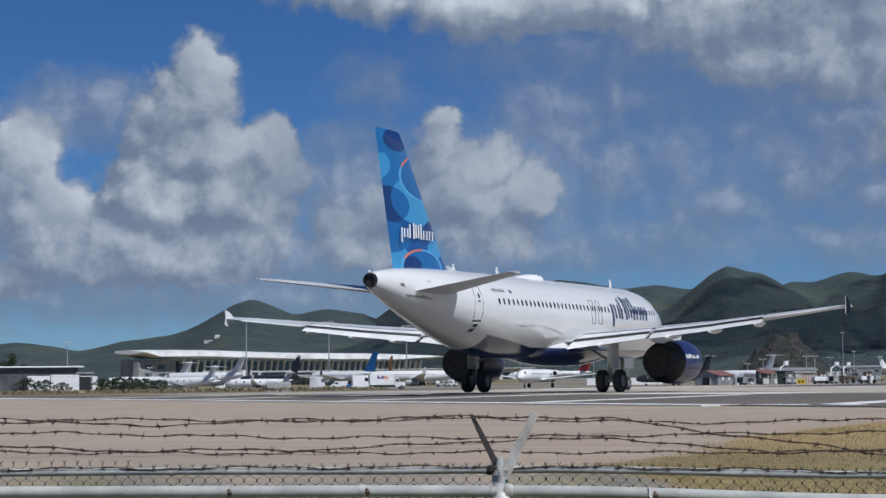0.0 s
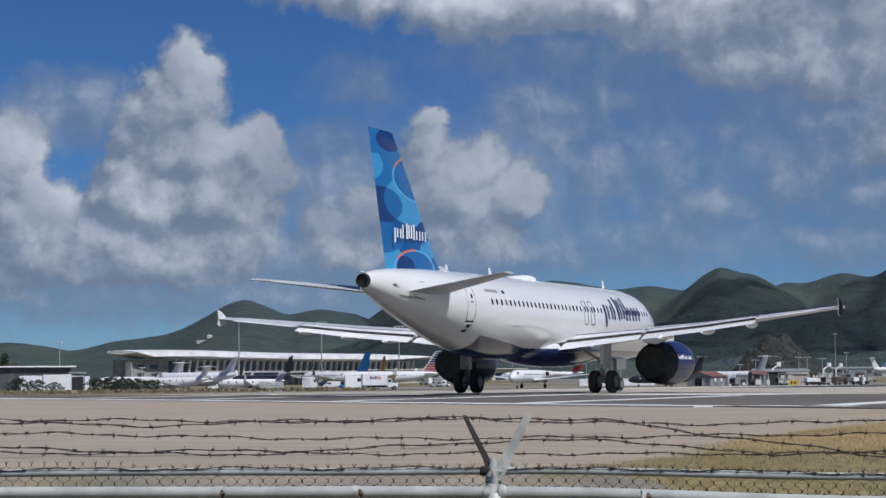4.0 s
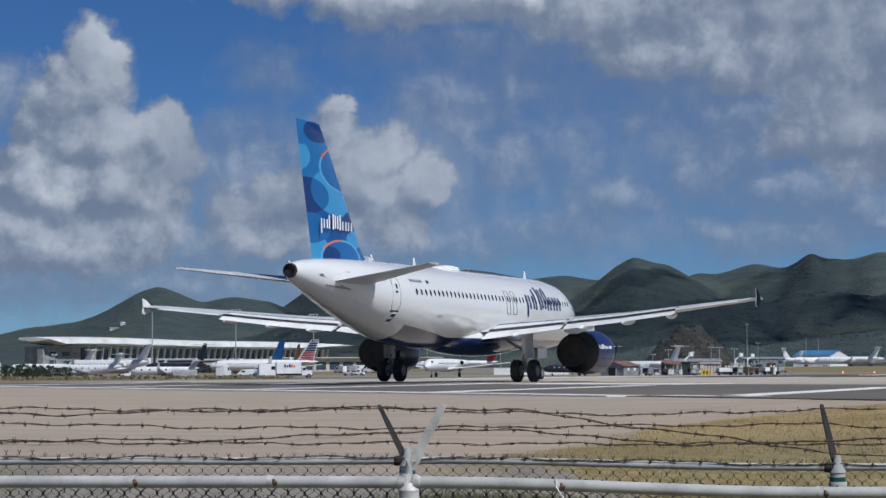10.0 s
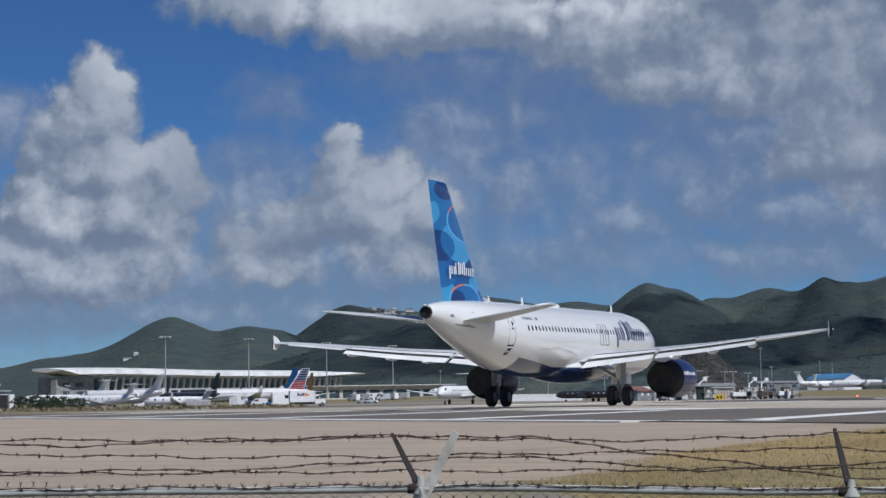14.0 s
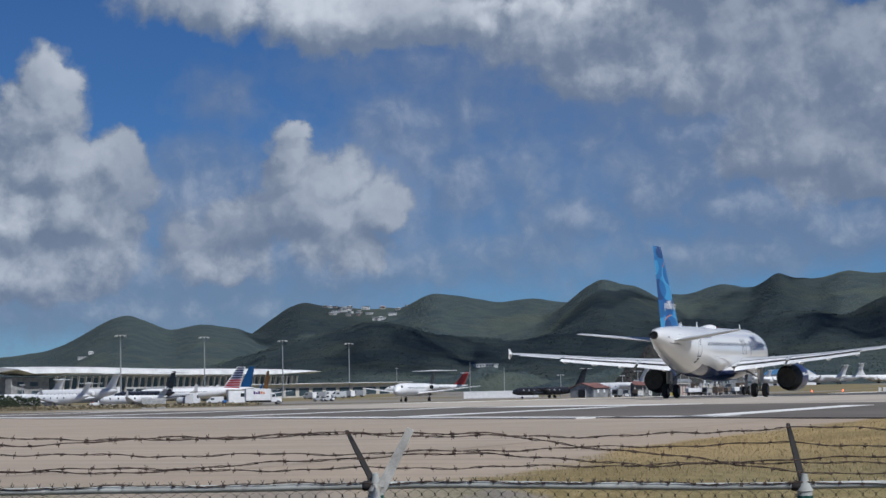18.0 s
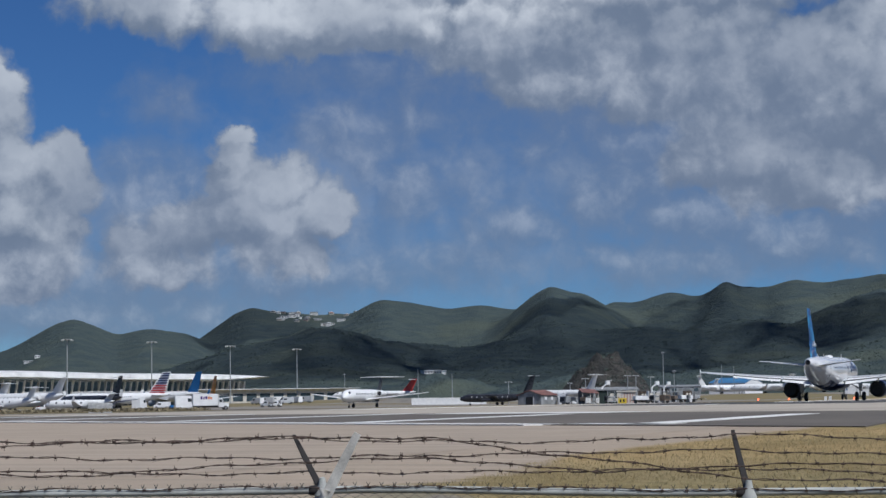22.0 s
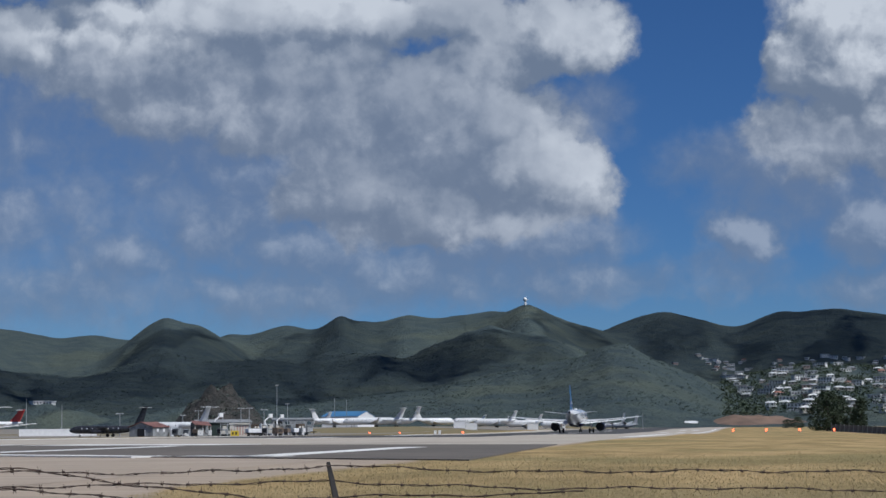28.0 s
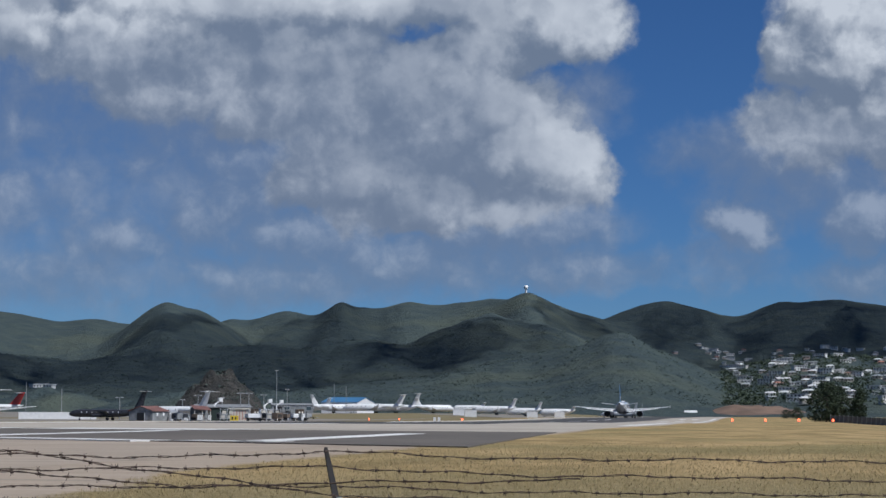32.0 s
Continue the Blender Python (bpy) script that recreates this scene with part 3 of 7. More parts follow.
def hill(az, r):
    """Height of the land at a bearing (degrees) and a distance from where the camera stands."""
    total = crest = 0.0
    for a, e, dist, wa, deep in PEAKS:
        u = abs(az - a) / wa
        v = (r - dist) / deep
        if u > 8 or abs(v) > 3:
            continue
        top = dist * math.tan(radians(e)) * math.exp(-0.075 * u ** 1.6)
        fall = math.exp(-abs(v) ** 1.7 * (1.0 if v < 0 else 1.6))
        total += (top * fall) ** 12
        crest += (top * fall ** 0.1) ** 12
    h = total ** (1 / 12)
    slope = 1 - min(1.0, h / (crest ** (1 / 12) + 1e-6))      # none on the crests, most half-way down
    x, y = r * math.sin(radians(az)), r * math.cos(radians(az))
    gully = abs(noise.fractal(Vector((az * 0.55 + 0.0009 * r, r * 0.0016, 3.0)), 1.0, 2.0, 3))
    rough_ = noise.fractal(Vector((x * 0.02, y * 0.02, 7.0)), 1.0, 2.1, 3)
    return h * (1.0 + (0.03 - 0.13 * gully) * min(1.0, slope * 1.6)) + rough_ * min(2.2, h * 0.02)


def hill_material():
    n = Nodes("hazed_scrub_hills")
    p = n.coords()
    big, mid, fine = n.noise(p, 0.004, 5, 0.6), n.noise(p, 0.03, 6, 0.65), n.noise(p, 0.16, 4, 0.7)
    # scrub green with the blue-grey of distant haze put into the colours
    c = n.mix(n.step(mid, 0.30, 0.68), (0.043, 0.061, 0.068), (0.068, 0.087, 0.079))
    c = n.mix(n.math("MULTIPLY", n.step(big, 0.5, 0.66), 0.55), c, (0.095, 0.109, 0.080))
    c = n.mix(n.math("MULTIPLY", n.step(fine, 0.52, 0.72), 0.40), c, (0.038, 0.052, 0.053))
    n.set(c, 1.0, spec=0.1)
    n.bump(n.math("ADD", n.math("MULTIPLY", mid, 2.4), fine), 0.8, 6.0)
    return n.mat


HILLS = hill_material()


def land():
    azs = [-47 + 0.11 * k for k in range(round(72 / 0.11))]
    rs = [1350 + 45 * k for k in range(68)]
    vs, fs = [], []
    for r in rs:
        for a in azs:
            edge = smooth(1350, 1600, r) * smooth(4390, 4200, r)
            vs.append((EYE.x + r * math.sin(radians(a)), EYE.y + r * math.cos(radians(a)), hill(a, r) * edge - 1.5))
    w = len(azs)
    for j in range(len(rs) - 1):
        for i in range(w - 1):
            k = j * w + i
            fs.append((k, k + 1, k + 1 + w, k + w))
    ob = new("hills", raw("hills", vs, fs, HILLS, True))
    return tagged(ob, "green scrub-covered tropical hills behind the airfield, blue-grey haze in their colour", "hills", kind="structure")


land()


def cloud_overhead(az, r, half_wide, half_deep):
    """An unseen cumulus high above the hills, added to shade them from the sun."""
    x, y, z = EYE.x + r * math.sin(radians(az)), EYE.y + r * math.cos(radians(az)), hill(az, r)
    c = Vector((x, y, z)) + sun_dir * 1500
    bm = bmesh.new()
    bmesh.ops.create_icosphere(bm, subdivisions=4, radius=1.0)
    for v in bm.verts:
        k = 1 + 0.42 * noise.fractal(v.co * 1.9 + Vector((az, r * 0.01, 0)), 1.0, 2.0, 4)
        v.co = Vector((v.co.x * half_wide * k, v.co.y * half_deep * k, v.co.z * 110 * k if v.co.z > 0 else v.co.z * 45 * k))
    ob = new("cloud", mesh_of("cloud", bm, CLOUD_WHITE, True))
    ob.matrix_basis = pose(*c, 0, 0, -az)
    tagged(ob, "unseen white cumulus cloud added above the hills to shade them", "cloud", "clouds over the hills")


def cloud_white():
    """Cloud that lets part of the sun through, more of it towards its ragged edges."""
    n = Nodes("cloud_white")
    q = n.add("ShaderNodeVectorMath", operation="SUBTRACT")
    n.link(n.coords("Generated"), q.inputs[0])
    q.inputs[1].default_value = (0.5, 0.5, 0.5)
    c = n.xyz(q.outputs[0])
    d = n.math("SQRT", n.math("ADD", n.math("MULTIPLY", c[0], c[0]), n.math("MULTIPLY", c[1], c[1])))
    ragged = n.math("ADD", d, n.math("MULTIPLY_ADD", n.noise(q.outputs[0], 5.0, 5, 0.6), 0.30, -0.15))
    n.set((0.82, 0.83, 0.85), 1.0)
    n.link(n.step(ragged, 0.47, 0.34, 0.0, 0.25), n.bsdf.inputs["Alpha"])
    return n.mat


CLOUD_WHITE = cloud_white()
# each unseen cloud is set so that its shadow falls on one slope
for row in ((-15.75, 2520, 150, 860), (-12.1, 2760, 100, 1050), (-9.9, 2230, 60, 420), (-7.3, 2510, 112, 260), (-8.95, 2480, 80, 240),
            (-2.6, 3660, 130, 520), (0.6, 3600, 190, 520), (3.6, 3620, 220, 520), (6.8, 3600, 260, 520), (-4.8, 3250, 70, 200),
            (-19.4, 2230, 130, 300), (-24.6, 2090, 115, 440), (-22.1, 2080, 75, 390), (-25.4, 3600, 110, 330)):
    cloud_overhead(*row)


# ---- the airliner ----
def white_skin():
    n = Nodes("white_skin")
    p = n.coords()
    q = n.xyz(p)
    streak = n.noise(n.scaled(p, 2.0, 0.35, 2.0), 1.6, 4, 0.6)
    fine = n.noise(p, 9.0, 4, 0.6)
    white = n.mix(n.math("MULTIPLY", n.step(streak, 0.45, 0.75), 0.25), (0.69, 0.685, 0.665), (0.56, 0.55, 0.53))
    # navy belly under a sloping line
    edge = n.math("ADD", q[2], n.math("MULTIPLY", n.math("MAXIMUM", n.math("SUBTRACT", -5.0, q[1]), 0.0), -0.10))
    navy = n.math("MULTIPLY", n.step(edge, 2.29, 2.26, smooth=False), n.step(q[1], -10.6, -10.4, smooth=False))
    n.set(n.mix(navy, white, (0.012, 0.022, 0.075)), n.step(streak, 0.3, 0.8, 0.13, 0.22), coat=0.4)
    return n.mat


def fin_pattern():
    """Overlapping rings and discs in blues, as on the tail."""
    n = Nodes("fin_paint")
    q = n.xyz(n.coords())
    y, z = q[1], q[2]

    def disc(cy, cz, r):
        # long ovals, about two and a half times as long as high
        a, b = n.math("MULTIPLY", n.math("SUBTRACT", y, cy), 0.40), n.math("SUBTRACT", z, cz)
        d = n.math("SQRT", n.math("ADD", n.math("MULTIPLY", a, a), n.math("MULTIPLY", b, b)))
        return n.step(d, r + 0.012, r - 0.012, smooth=False), d

    base, light, mid, deep, navy = (0.018, 0.135, 0.35), (0.055, 0.275, 0.52), (0.016, 0.115, 0.32), (0.010, 0.075, 0.25), (0.007, 0.032, 0.14)
    orange, ring_blue = (0.62, 0.17, 0.08), (0.11, 0.36, 0.62)
    c = n.mix(n.step(z, 8.1, 7.9, smooth=False), base, deep)
    for cy, cz, r, col in ((-20.0, 10.2, 0.80, light), (-19.3, 11.44, 0.76, base), (-17.4, 11.40, 0.50, navy)):
        c = n.mix(disc(cy, cz, r)[0], c, col)
    body, left = disc(-15.1, 8.85, 1.12)[0], disc(-18.15, 8.50, 0.80)[0]
    c = n.mix(body, c, light)
    c = n.mix(left, c, navy)
    c = n.mix(n.math("MULTIPLY", body, left), c, mid)
    for cy, cz, r, col in ((-14.5, 9.90, 1.02, mid), (-13.6, 7.60, 0.42, navy), (-17.85, 7.0, 0.72, mid), (-18.0, 6.05, 0.80, light), (-13.3, 6.75, 0.40, light), (-17.85, 7.05, 0.68, mid),
                           (-14.8, 5.82, 0.80, mid)):
        c = n.mix(disc(cy, cz, r)[0], c, col)
    c = n.mix(n.math("MULTIPLY", disc(-16.0, 5.9, 0.42)[0], disc(-14.8, 5.82, 0.80)[0]), c, navy)
    for cy, cz, r, w, lo, hi, col in ((-14.5, 9.90, 1.02, 0.045, 8.0, 10.25, ring_blue), (-14.5, 9.90, 1.02, 0.045, 10.25, 11.3, orange), (-14.8, 5.82, 0.80, 0.05, 5.0, 7.0, ring_blue)):
        d = disc(cy, cz, r)[1]
        band = n.math("MULTIPLY", n.step(d, r - w, r - w + 0.015), n.step(d, r + w, r + w - 0.015))
        c = n.mix(n.math("MULTIPLY", band, n.math("MULTIPLY", n.step(z, lo, lo + 0.02), n.step(z, hi + 0.02, hi))), c, col)
    d = disc(-14.8, 5.82, 0.80)[1]
    bow = n.math("MULTIPLY", n.step(d, 0.75, 0.765), n.step(d, 0.85, 0.835))
    c = n.mix(n.math("MULTIPLY", bow, n.math("MULTIPLY", n.step(z, 6.15, 6.2), n.step(y, -14.85, -14.9))), c, orange)
    n.set(c, 0.28, coat=0.3)
    return n.mat


WHITE_SKIN, FIN_PAINT = white_skin(), fin_pattern()
NAVY = paint("navy_gloss", (0.011, 0.022, 0.095), 0.36, vary=0.15, coat=0.12)
DARK_NAVY = paint("dull_navy", (0.010, 0.014, 0.028), 0.85)
DARK_NAVY.node_tree.nodes["Principled BSDF"].inputs["Specular IOR Level"].default_value = 0.05
WING_GREY = paint("wing_grey", (0.50, 0.51, 0.52), 0.42, vary=0.10, scale=0.8)
PALE_METAL = paint("pale_metal", (0.62, 0.62, 0.61), 0.35, metal=0.3, vary=0.12)
WHITE_PAINT = paint("white_paint", (0.74, 0.735, 0.72), 0.4, vary=0.06, scale=1.2)
DARK_METAL = paint("dark_metal", (0.05, 0.048, 0.045), 0.5, metal=0.7, vary=0.2)
STEEL = paint("gear_steel", (0.30, 0.30, 0.30), 0.45, metal=0.6, vary=0.2)
TYRE = paint("tyre_rubber", (0.022, 0.022, 0.023), 0.8, vary=0.2, scale=5)
DARK_GLASS = paint("dark_window", (0.035, 0.04, 0.048), 0.15, vary=0.1)
SOOT = paint("soot_black", (0.012, 0.012, 0.013), 0.75, vary=0.3, scale=3)
SEAM = paint("grey_seam", (0.17, 0.175, 0.19), 0.6, vary=0.1)
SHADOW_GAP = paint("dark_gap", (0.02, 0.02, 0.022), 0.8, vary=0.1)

BODY = [(17.71, 0.03, 0.03, 3.22), (17.45, 0.42, 0.40, 3.24), (17.0, 0.80, 0.76, 3.29), (16.2, 1.22, 1.20, 3.42), (15.0, 1.60, 1.66, 3.60),
        (13.5, 1.86, 1.94, 3.74), (11.5, 1.965, 2.06, 3.80), (8.0, 1.975, 2.07, 3.80), (0.0, 1.975, 2.07, 3.80), (-6.5, 1.975, 2.07, 3.80),
        (-8.5, 1.95, 2.01, 3.86), (-10.5, 1.84, 1.86, 4.00), (-12.5, 1.64, 1.63, 4.21), (-14.5, 1.37, 1.36, 4.45), (-16.3, 1.08, 1.09, 4.66),
        (-17.9, 0.78, 0.81, 4.85), (-19.0, 0.55, 0.57, 4.97), (-19.55, 0.41, 0.43, 5.02), (-19.80, 0.32, 0.34, 5.05)]


def ring_at(y, sides=40):
    for (y0, w0, h0, z0), (y1, w1, h1, z1) in zip(BODY, BODY[1:]):
        if y1 <= y <= y0:
            k = (y0 - y) / (y0 - y1)
            w, h, z = w0 + (w1 - w0) * k, h0 + (h1 - h0) * k, z0 + (z1 - z0) * k
            return w, h, z
    return BODY[-1][1:]


def skin_point(y, z, side, out=0.01):
    """A point on the hull's side at a station and height."""
    w, h, zc = ring_at(y)
    s = max(-1.0, min(1.0, (z - zc) / h))
    return Vector((side * (w * math.sqrt(1 - s * s) + out), y, z))


def wing_ring(x, le, te, z, thick, n=9, droop=0.0):
    """An aerofoil section at span x from the leading to the trailing edge."""
    pts = []
    c = le - te
    for k in range(n):
        u = k / (n - 1)
        t = thick * c * 2.6 * (math.sqrt(u) * 0.55 * (1 - u) + 0.18 * u * (1 - u) + 0.003)
        pts.append((x, le - u * c, z + t - droop * u))
    for k in range(n - 2, 0, -1):
        u = k / (n - 1)
        t = thick * c * 1.7 * (math.sqrt(u) * 0.55 * (1 - u) + 0.12 * u * (1 - u))
        pts.append((x, le - u * c, z - t - droop * u))
    return pts


def panel_on_hull(points_yz, side, out=0.012):
    """A thin skin patch over the hull from a loop of (y, z)."""
    bm = bmesh.new()
    vs = [bm.verts.new(skin_point(y, z, side, out)) for y, z in points_yz]
    bm.faces.new(vs if side > 0 else vs[::-1])
    return bm


def pane(y, z, side, w=0.105, h=0.165):
    return panel_on_hull([(y + w * math.cos(a), z + h * math.sin(a)) for a in [2 * math.pi * k / 12 for k in range(12)]], side, 0.014)


def wheel(parent, x, y, z, r, w):
    t = part("wheel", lathe([(-w / 2, r * 0.62), (-w / 2, r * 0.88), (-w * 0.36, r * 0.985), (-w * 0.12, r), (w * 0.12, r), (w * 0.36, r * 0.985), (w / 2, r * 0.88), (w / 2, r * 0.62)], 26, "X"),
             TYRE, parent, "black tyre on a grey hub", True, Matrix.Translation((x, y, z)))
    part("hub", lathe([(-w / 2 - 0.01, 0.08), (-w / 2 - 0.01, r * 0.5), (-w / 2 + 0.03, r * 0.6), (w / 2 - 0.03, r * 0.6), (w / 2 + 0.01, r * 0.5), (w / 2 + 0.01, 0.08)], 16, "X"), STEEL, t, "", True)
    return t


def main_gear(jet, side):
    g = part("main_gear", tube([(side * 3.8, 0.0, 0.58), (side * 3.78, 0.0, 1.3)], 0.085, 12), STEEL, jet, "grey oleo strut with twin wheels", True)
    part("outer_cylinder", tube([(side * 3.78, 0.0, 1.25), (side * 3.72, 0.05, 2.75)], [0.15, 0.17], 14), WHITE_PAINT, g, "", True)
    part("side_brace", tube([(side * 3.75, 0.0, 1.6), (side * 2.2, 0.1, 2.5)], 0.075, 8), STEEL, g, "", True)
    part("axle", tube([(side * 3.8 - 0.55, 0, 0.58), (side * 3.8 + 0.55, 0, 0.58)], 0.09, 10), STEEL, g, "", True)
    bm = tube([(side * 3.8, -0.18, 0.75), (side * 3.8, -0.45, 1.05)], 0.045, 6)
    put_tube(bm, [(side * 3.8, -0.45, 1.05), (side * 3.78, -0.15, 1.45)], 0.045, 6)
    part("torque_link", bm, STEEL, g)
    # leg door in grey, the shadow on it put into its colour
    part("gear_door", box(side * 4.02 - 0.02, side * 4.02 + 0.02, -0.55, 0.55, 1.25, 2.55, 0.01), WING_GREY, g, "leg door greyed for the shadow under the wing")
    for dx in (-0.465, 0.465):
        wheel(g, side * 3.8 + dx, 0, 0.585, 0.585, 0.42)
    return g


def engine(jet, side):
    x, z = side * 5.75, 1.56
    shell = [(6.15, 0.90), (6.22, 0.98), (6.05, 1.07), (5.5, 1.16), (4.6, 1.19), (3.6, 1.16), (2.98, 1.10), (2.97, 1.04), (3.2, 0.99), (4.4, 0.96), (5.6, 0.92), (6.05, 0.88)]
    e = part("engine", lathe(shell, 36), NAVY, jet, "navy engine nacelle with a long dark exhaust nozzle", True, Matrix.Translation((x, 0, z)))
    part("intake_lip", lathe([(5.90, 1.10), (6.16, 1.02), (6.24, 0.965), (6.20, 0.91), (5.95, 0.87)], 36), PALE_METAL, e, "bare metal intake lip", True)
    part("fan", lathe([(5.15, 0.05), (5.5, 0.30), (5.20, 0.42), (5.1, 0.93), (5.0, 0.93), (5.0, 0.05)], 30), DARK_METAL, e, "", True)
    part("exhaust_nozzle", lathe([(2.99, 1.095), (2.4, 1.00), (1.95, 0.885), (1.72, 0.81), (1.71, 0.79), (1.9, 0.80), (2.8, 0.90), (3.3, 0.95)], 36), SOOT, e, "sooty black exhaust nozzle", True)
    part("nozzle_rim", lathe([(1.735, 0.818), (1.70, 0.813), (1.70, 0.787), (1.74, 0.785)], 36), DARK_METAL, e, "", True)
    part("duct_back", lathe([(3.15, 0.05), (3.15, 0.95), (3.1, 0.95), (3.1, 0.05)], 30), SHADOW_GAP, e)
    part("exhaust_cone", lathe([(3.1, 0.42), (2.7, 0.36), (2.25, 0.14), (2.15, 0.02)], 20), SOOT, e, "", True)
    part("reverser_seam", lathe([(3.02, 1.103), (3.0, 1.112), (2.97, 1.103)], 36), SHADOW_GAP, e)
    rings = []
    for u in range(7):
        k = u / 6
        yy = 5.2 - 4.6 * k
        zb, zt = 0.75 + 0.30 * k, 1.42 - 0.12 * k
        hw = 0.22 * math.sin(math.pi * min(1, 0.25 + k * 0.75)) + 0.02
        rings.append([(-hw, yy, zb), (hw, yy, zb), (hw, yy, zt), (-hw, yy, zt)])
    part("pylon", loft(rings), WHITE_PAINT, e, "white engine pylon", True)
    for a in (-0.7, -0.3):
        part("door_seam", tube([(1.17 * math.cos(a) * side, 3.4, 1.17 * math.sin(a)), (1.19 * math.cos(a) * side, 4.7, 1.19 * math.sin(a)), (1.16 * math.cos(a) * side, 5.5, 1.16 * math.sin(a))], 0.012, 5), SHADOW_GAP, e)
    # title on the cowl as plain white bars
    for k, (w, h) in enumerate(((0.10, 0.24), (0.14, 0.16), (0.10, 0.22), (0.16, 0.24), (0.06, 0.24), (0.14, 0.16), (0.14, 0.16), (0.05, 0.06), (0.14, 0.16), (0.14, 0.16), (0.2, 0.16))):
        yy = 3.15 + k * 0.18
        bm = bmesh.new()
        vs = []
        for dy, dz in ((-w / 2, -0.08), (w / 2, -0.08), (w / 2, -0.08 + h), (-w / 2, -0.08 + h)):
            rr = 1.125 + 0.085 * min(1, max(0, (yy + dy - 2.98) / 1.3)) + 0.012
            vs.append(bm.verts.new((side * math.sqrt(max(0.01, rr * rr - (dz + 0.25) ** 2)), yy + dy, dz + 0.25)))
        bm.faces.new(vs)
        part("title_bar", bm, WHITE_PAINT, e, "white title stroke")
    return e


DROOP = 0.035         # how far the chord slopes down to the trailing edge


def wing(jet, side):
    def sec(x, le, te, z, th):
        return wing_ring(side * x, le, te, z, th, droop=DROOP * (le - te))
    st = [(1.3, 6.3, -0.9, 2.80, 0.125), (1.95, 5.6, -0.95, 2.84, 0.12), (4.2, 4.4, -1.05, 3.00, 0.115), (6.4, 3.25, -1.2, 3.17, 0.11),
          (9.5, 1.62, -1.95, 3.40, 0.105), (13.2, -0.33, -2.88, 3.76, 0.10), (16.3, -1.98, -3.62, 4.05, 0.10), (16.9, -2.45, -3.85, 4.10, 0.085)]
    w = part("wing", loft([sec(*s) for s in st]), WING_GREY, jet, "pale grey swept wing", True)
    def at(x):
        """Leading edge, trailing edge, level and thickness of the wing at a span."""
        for p, q in zip(st, st[1:]):
            if p[0] <= x <= q[0]:
                k = (x - p[0]) / (q[0] - p[0])
                return tuple(v + (u - v) * k for v, u in zip(p[1:], q[1:]))
        return st[-1][1:]

    def on_top(x, u, out):
        """A point above the wing's upper skin, u of the chord behind the leading edge."""
        le, te, z, th = at(x)
        c = le - te
        return (side * x, le - u * c, z + th * c * 2.6 * (math.sqrt(u) * 0.55 * (1 - u) + 0.18 * u * (1 - u) + 0.003) - DROOP * c * u + out)

    def skin_strip(x0, x1, u0, u1, out, thick=0.03):
        """A thin panel lying on the upper skin."""
        rings = []
        for j in range(7):
            x = x0 + (x1 - x0) * j / 6
            a_, b_ = Vector(on_top(x, u0, out)), Vector(on_top(x, u1, out))
            low = Vector((0, 0, thick))
            rings.append([a_, b_, b_ - low, a_ - low])
        return loft(rings)

    # flaps lowered a little, spoilers ahead of them, dark bands laid on the skin between
    for x0, x1, k in ((2.1, 6.25, 0), (6.5, 12.6, 1)):
        rings = []
        for j in range(5):
            x = x0 + (x1 - x0) * j / 4
            le, te, z, th = at(x)
            c = (1.25 - 0.10 * j) if k == 0 else (0.95 - 0.07 * j)
            rings.append(wing_ring(side * x, te + 0.22, te + 0.22 - c, z - DROOP * (le - te) - 0.05, 0.10, 7, 0.30 * c))
        part("flap", loft(rings), WHITE_PAINT, w, "white trailing-edge flap, slightly lowered", True)
        part("flap_dark_band", skin_strip(x0, x1, 0.955, 0.995, 0.035, 0.07), SHADOW_GAP, w, "dark band on the skin ahead of the flap")
        part("spoiler", skin_strip(x0 + 0.1, x1 - 0.1, 0.79, 0.945, 0.035), WHITE_PAINT, w, "white spoiler panel")
        part("spoiler_dark_band", skin_strip(x0, x1, 0.735, 0.785, 0.03), SHADOW_GAP, w, "dark band on the skin along the spoiler hinge")
    rings = []
    for j in range(3):
        x = 12.75 + 3.2 * j / 2
        le, te, z, th = at(x)
        rings.append(wing_ring(side * x, te + 0.12, te - 0.42, z - DROOP * (le - te), 0.08, 6, 0.04))
    part("aileron", loft(rings), WHITE_PAINT, w, "", True)
    rings = [wing_ring(side * x, le + 0.12, le - 0.28, z - 0.02, 0.2, 5) for x, le, _, z, _ in st[1:]]
    part("slat", loft(rings), PALE_METAL, w, "bare metal leading edge", True)
    for x, y0, ln, z in ((3.9, -0.2, 2.1, 2.50), (7.6, -0.2, 2.5, 2.86), (9.9, -0.6, 2.3, 3.10), (12.3, -1.3, 1.9, 3.38)):
        rings = []
        for k in range(8):
            u = k / 7
            r = 0.135 * math.sin(math.pi * (0.12 + 0.82 * u)) + 0.01
            yy = y0 - ln * u
            rings.append([(side * x + r * 0.8 * math.cos(a), yy, z - 0.12 * u + 1.15 * r * math.sin(a)) for a in [2 * math.pi * q / 10 for q in range(10)]])
        part("flap_fairing", loft(rings), WHITE_PAINT, w, "white canoe fairing", True)
    tip = bmesh.new()
    prof = [(-2.95, 4.10), (-3.45, 4.42), (-3.92, 4.54), (-3.88, 4.28), (-3.86, 4.05), (-3.95, 3.74), (-3.65, 3.64), (-3.2, 3.80)]
    a = [tip.verts.new((side * 16.905, y, z)) for y, z in prof]
    b = [tip.verts.new((side * 16.93, y, z)) for y, z in prof]
    tip.faces.new(a)
    tip.faces.new(b[::-1])
    for k in range(len(prof)):
        tip.faces.new((a[k], b[k], b[(k + 1) % len(prof)], a[(k + 1) % len(prof)]))
    bmesh.ops.recalc_face_normals(tip, faces=tip.faces)
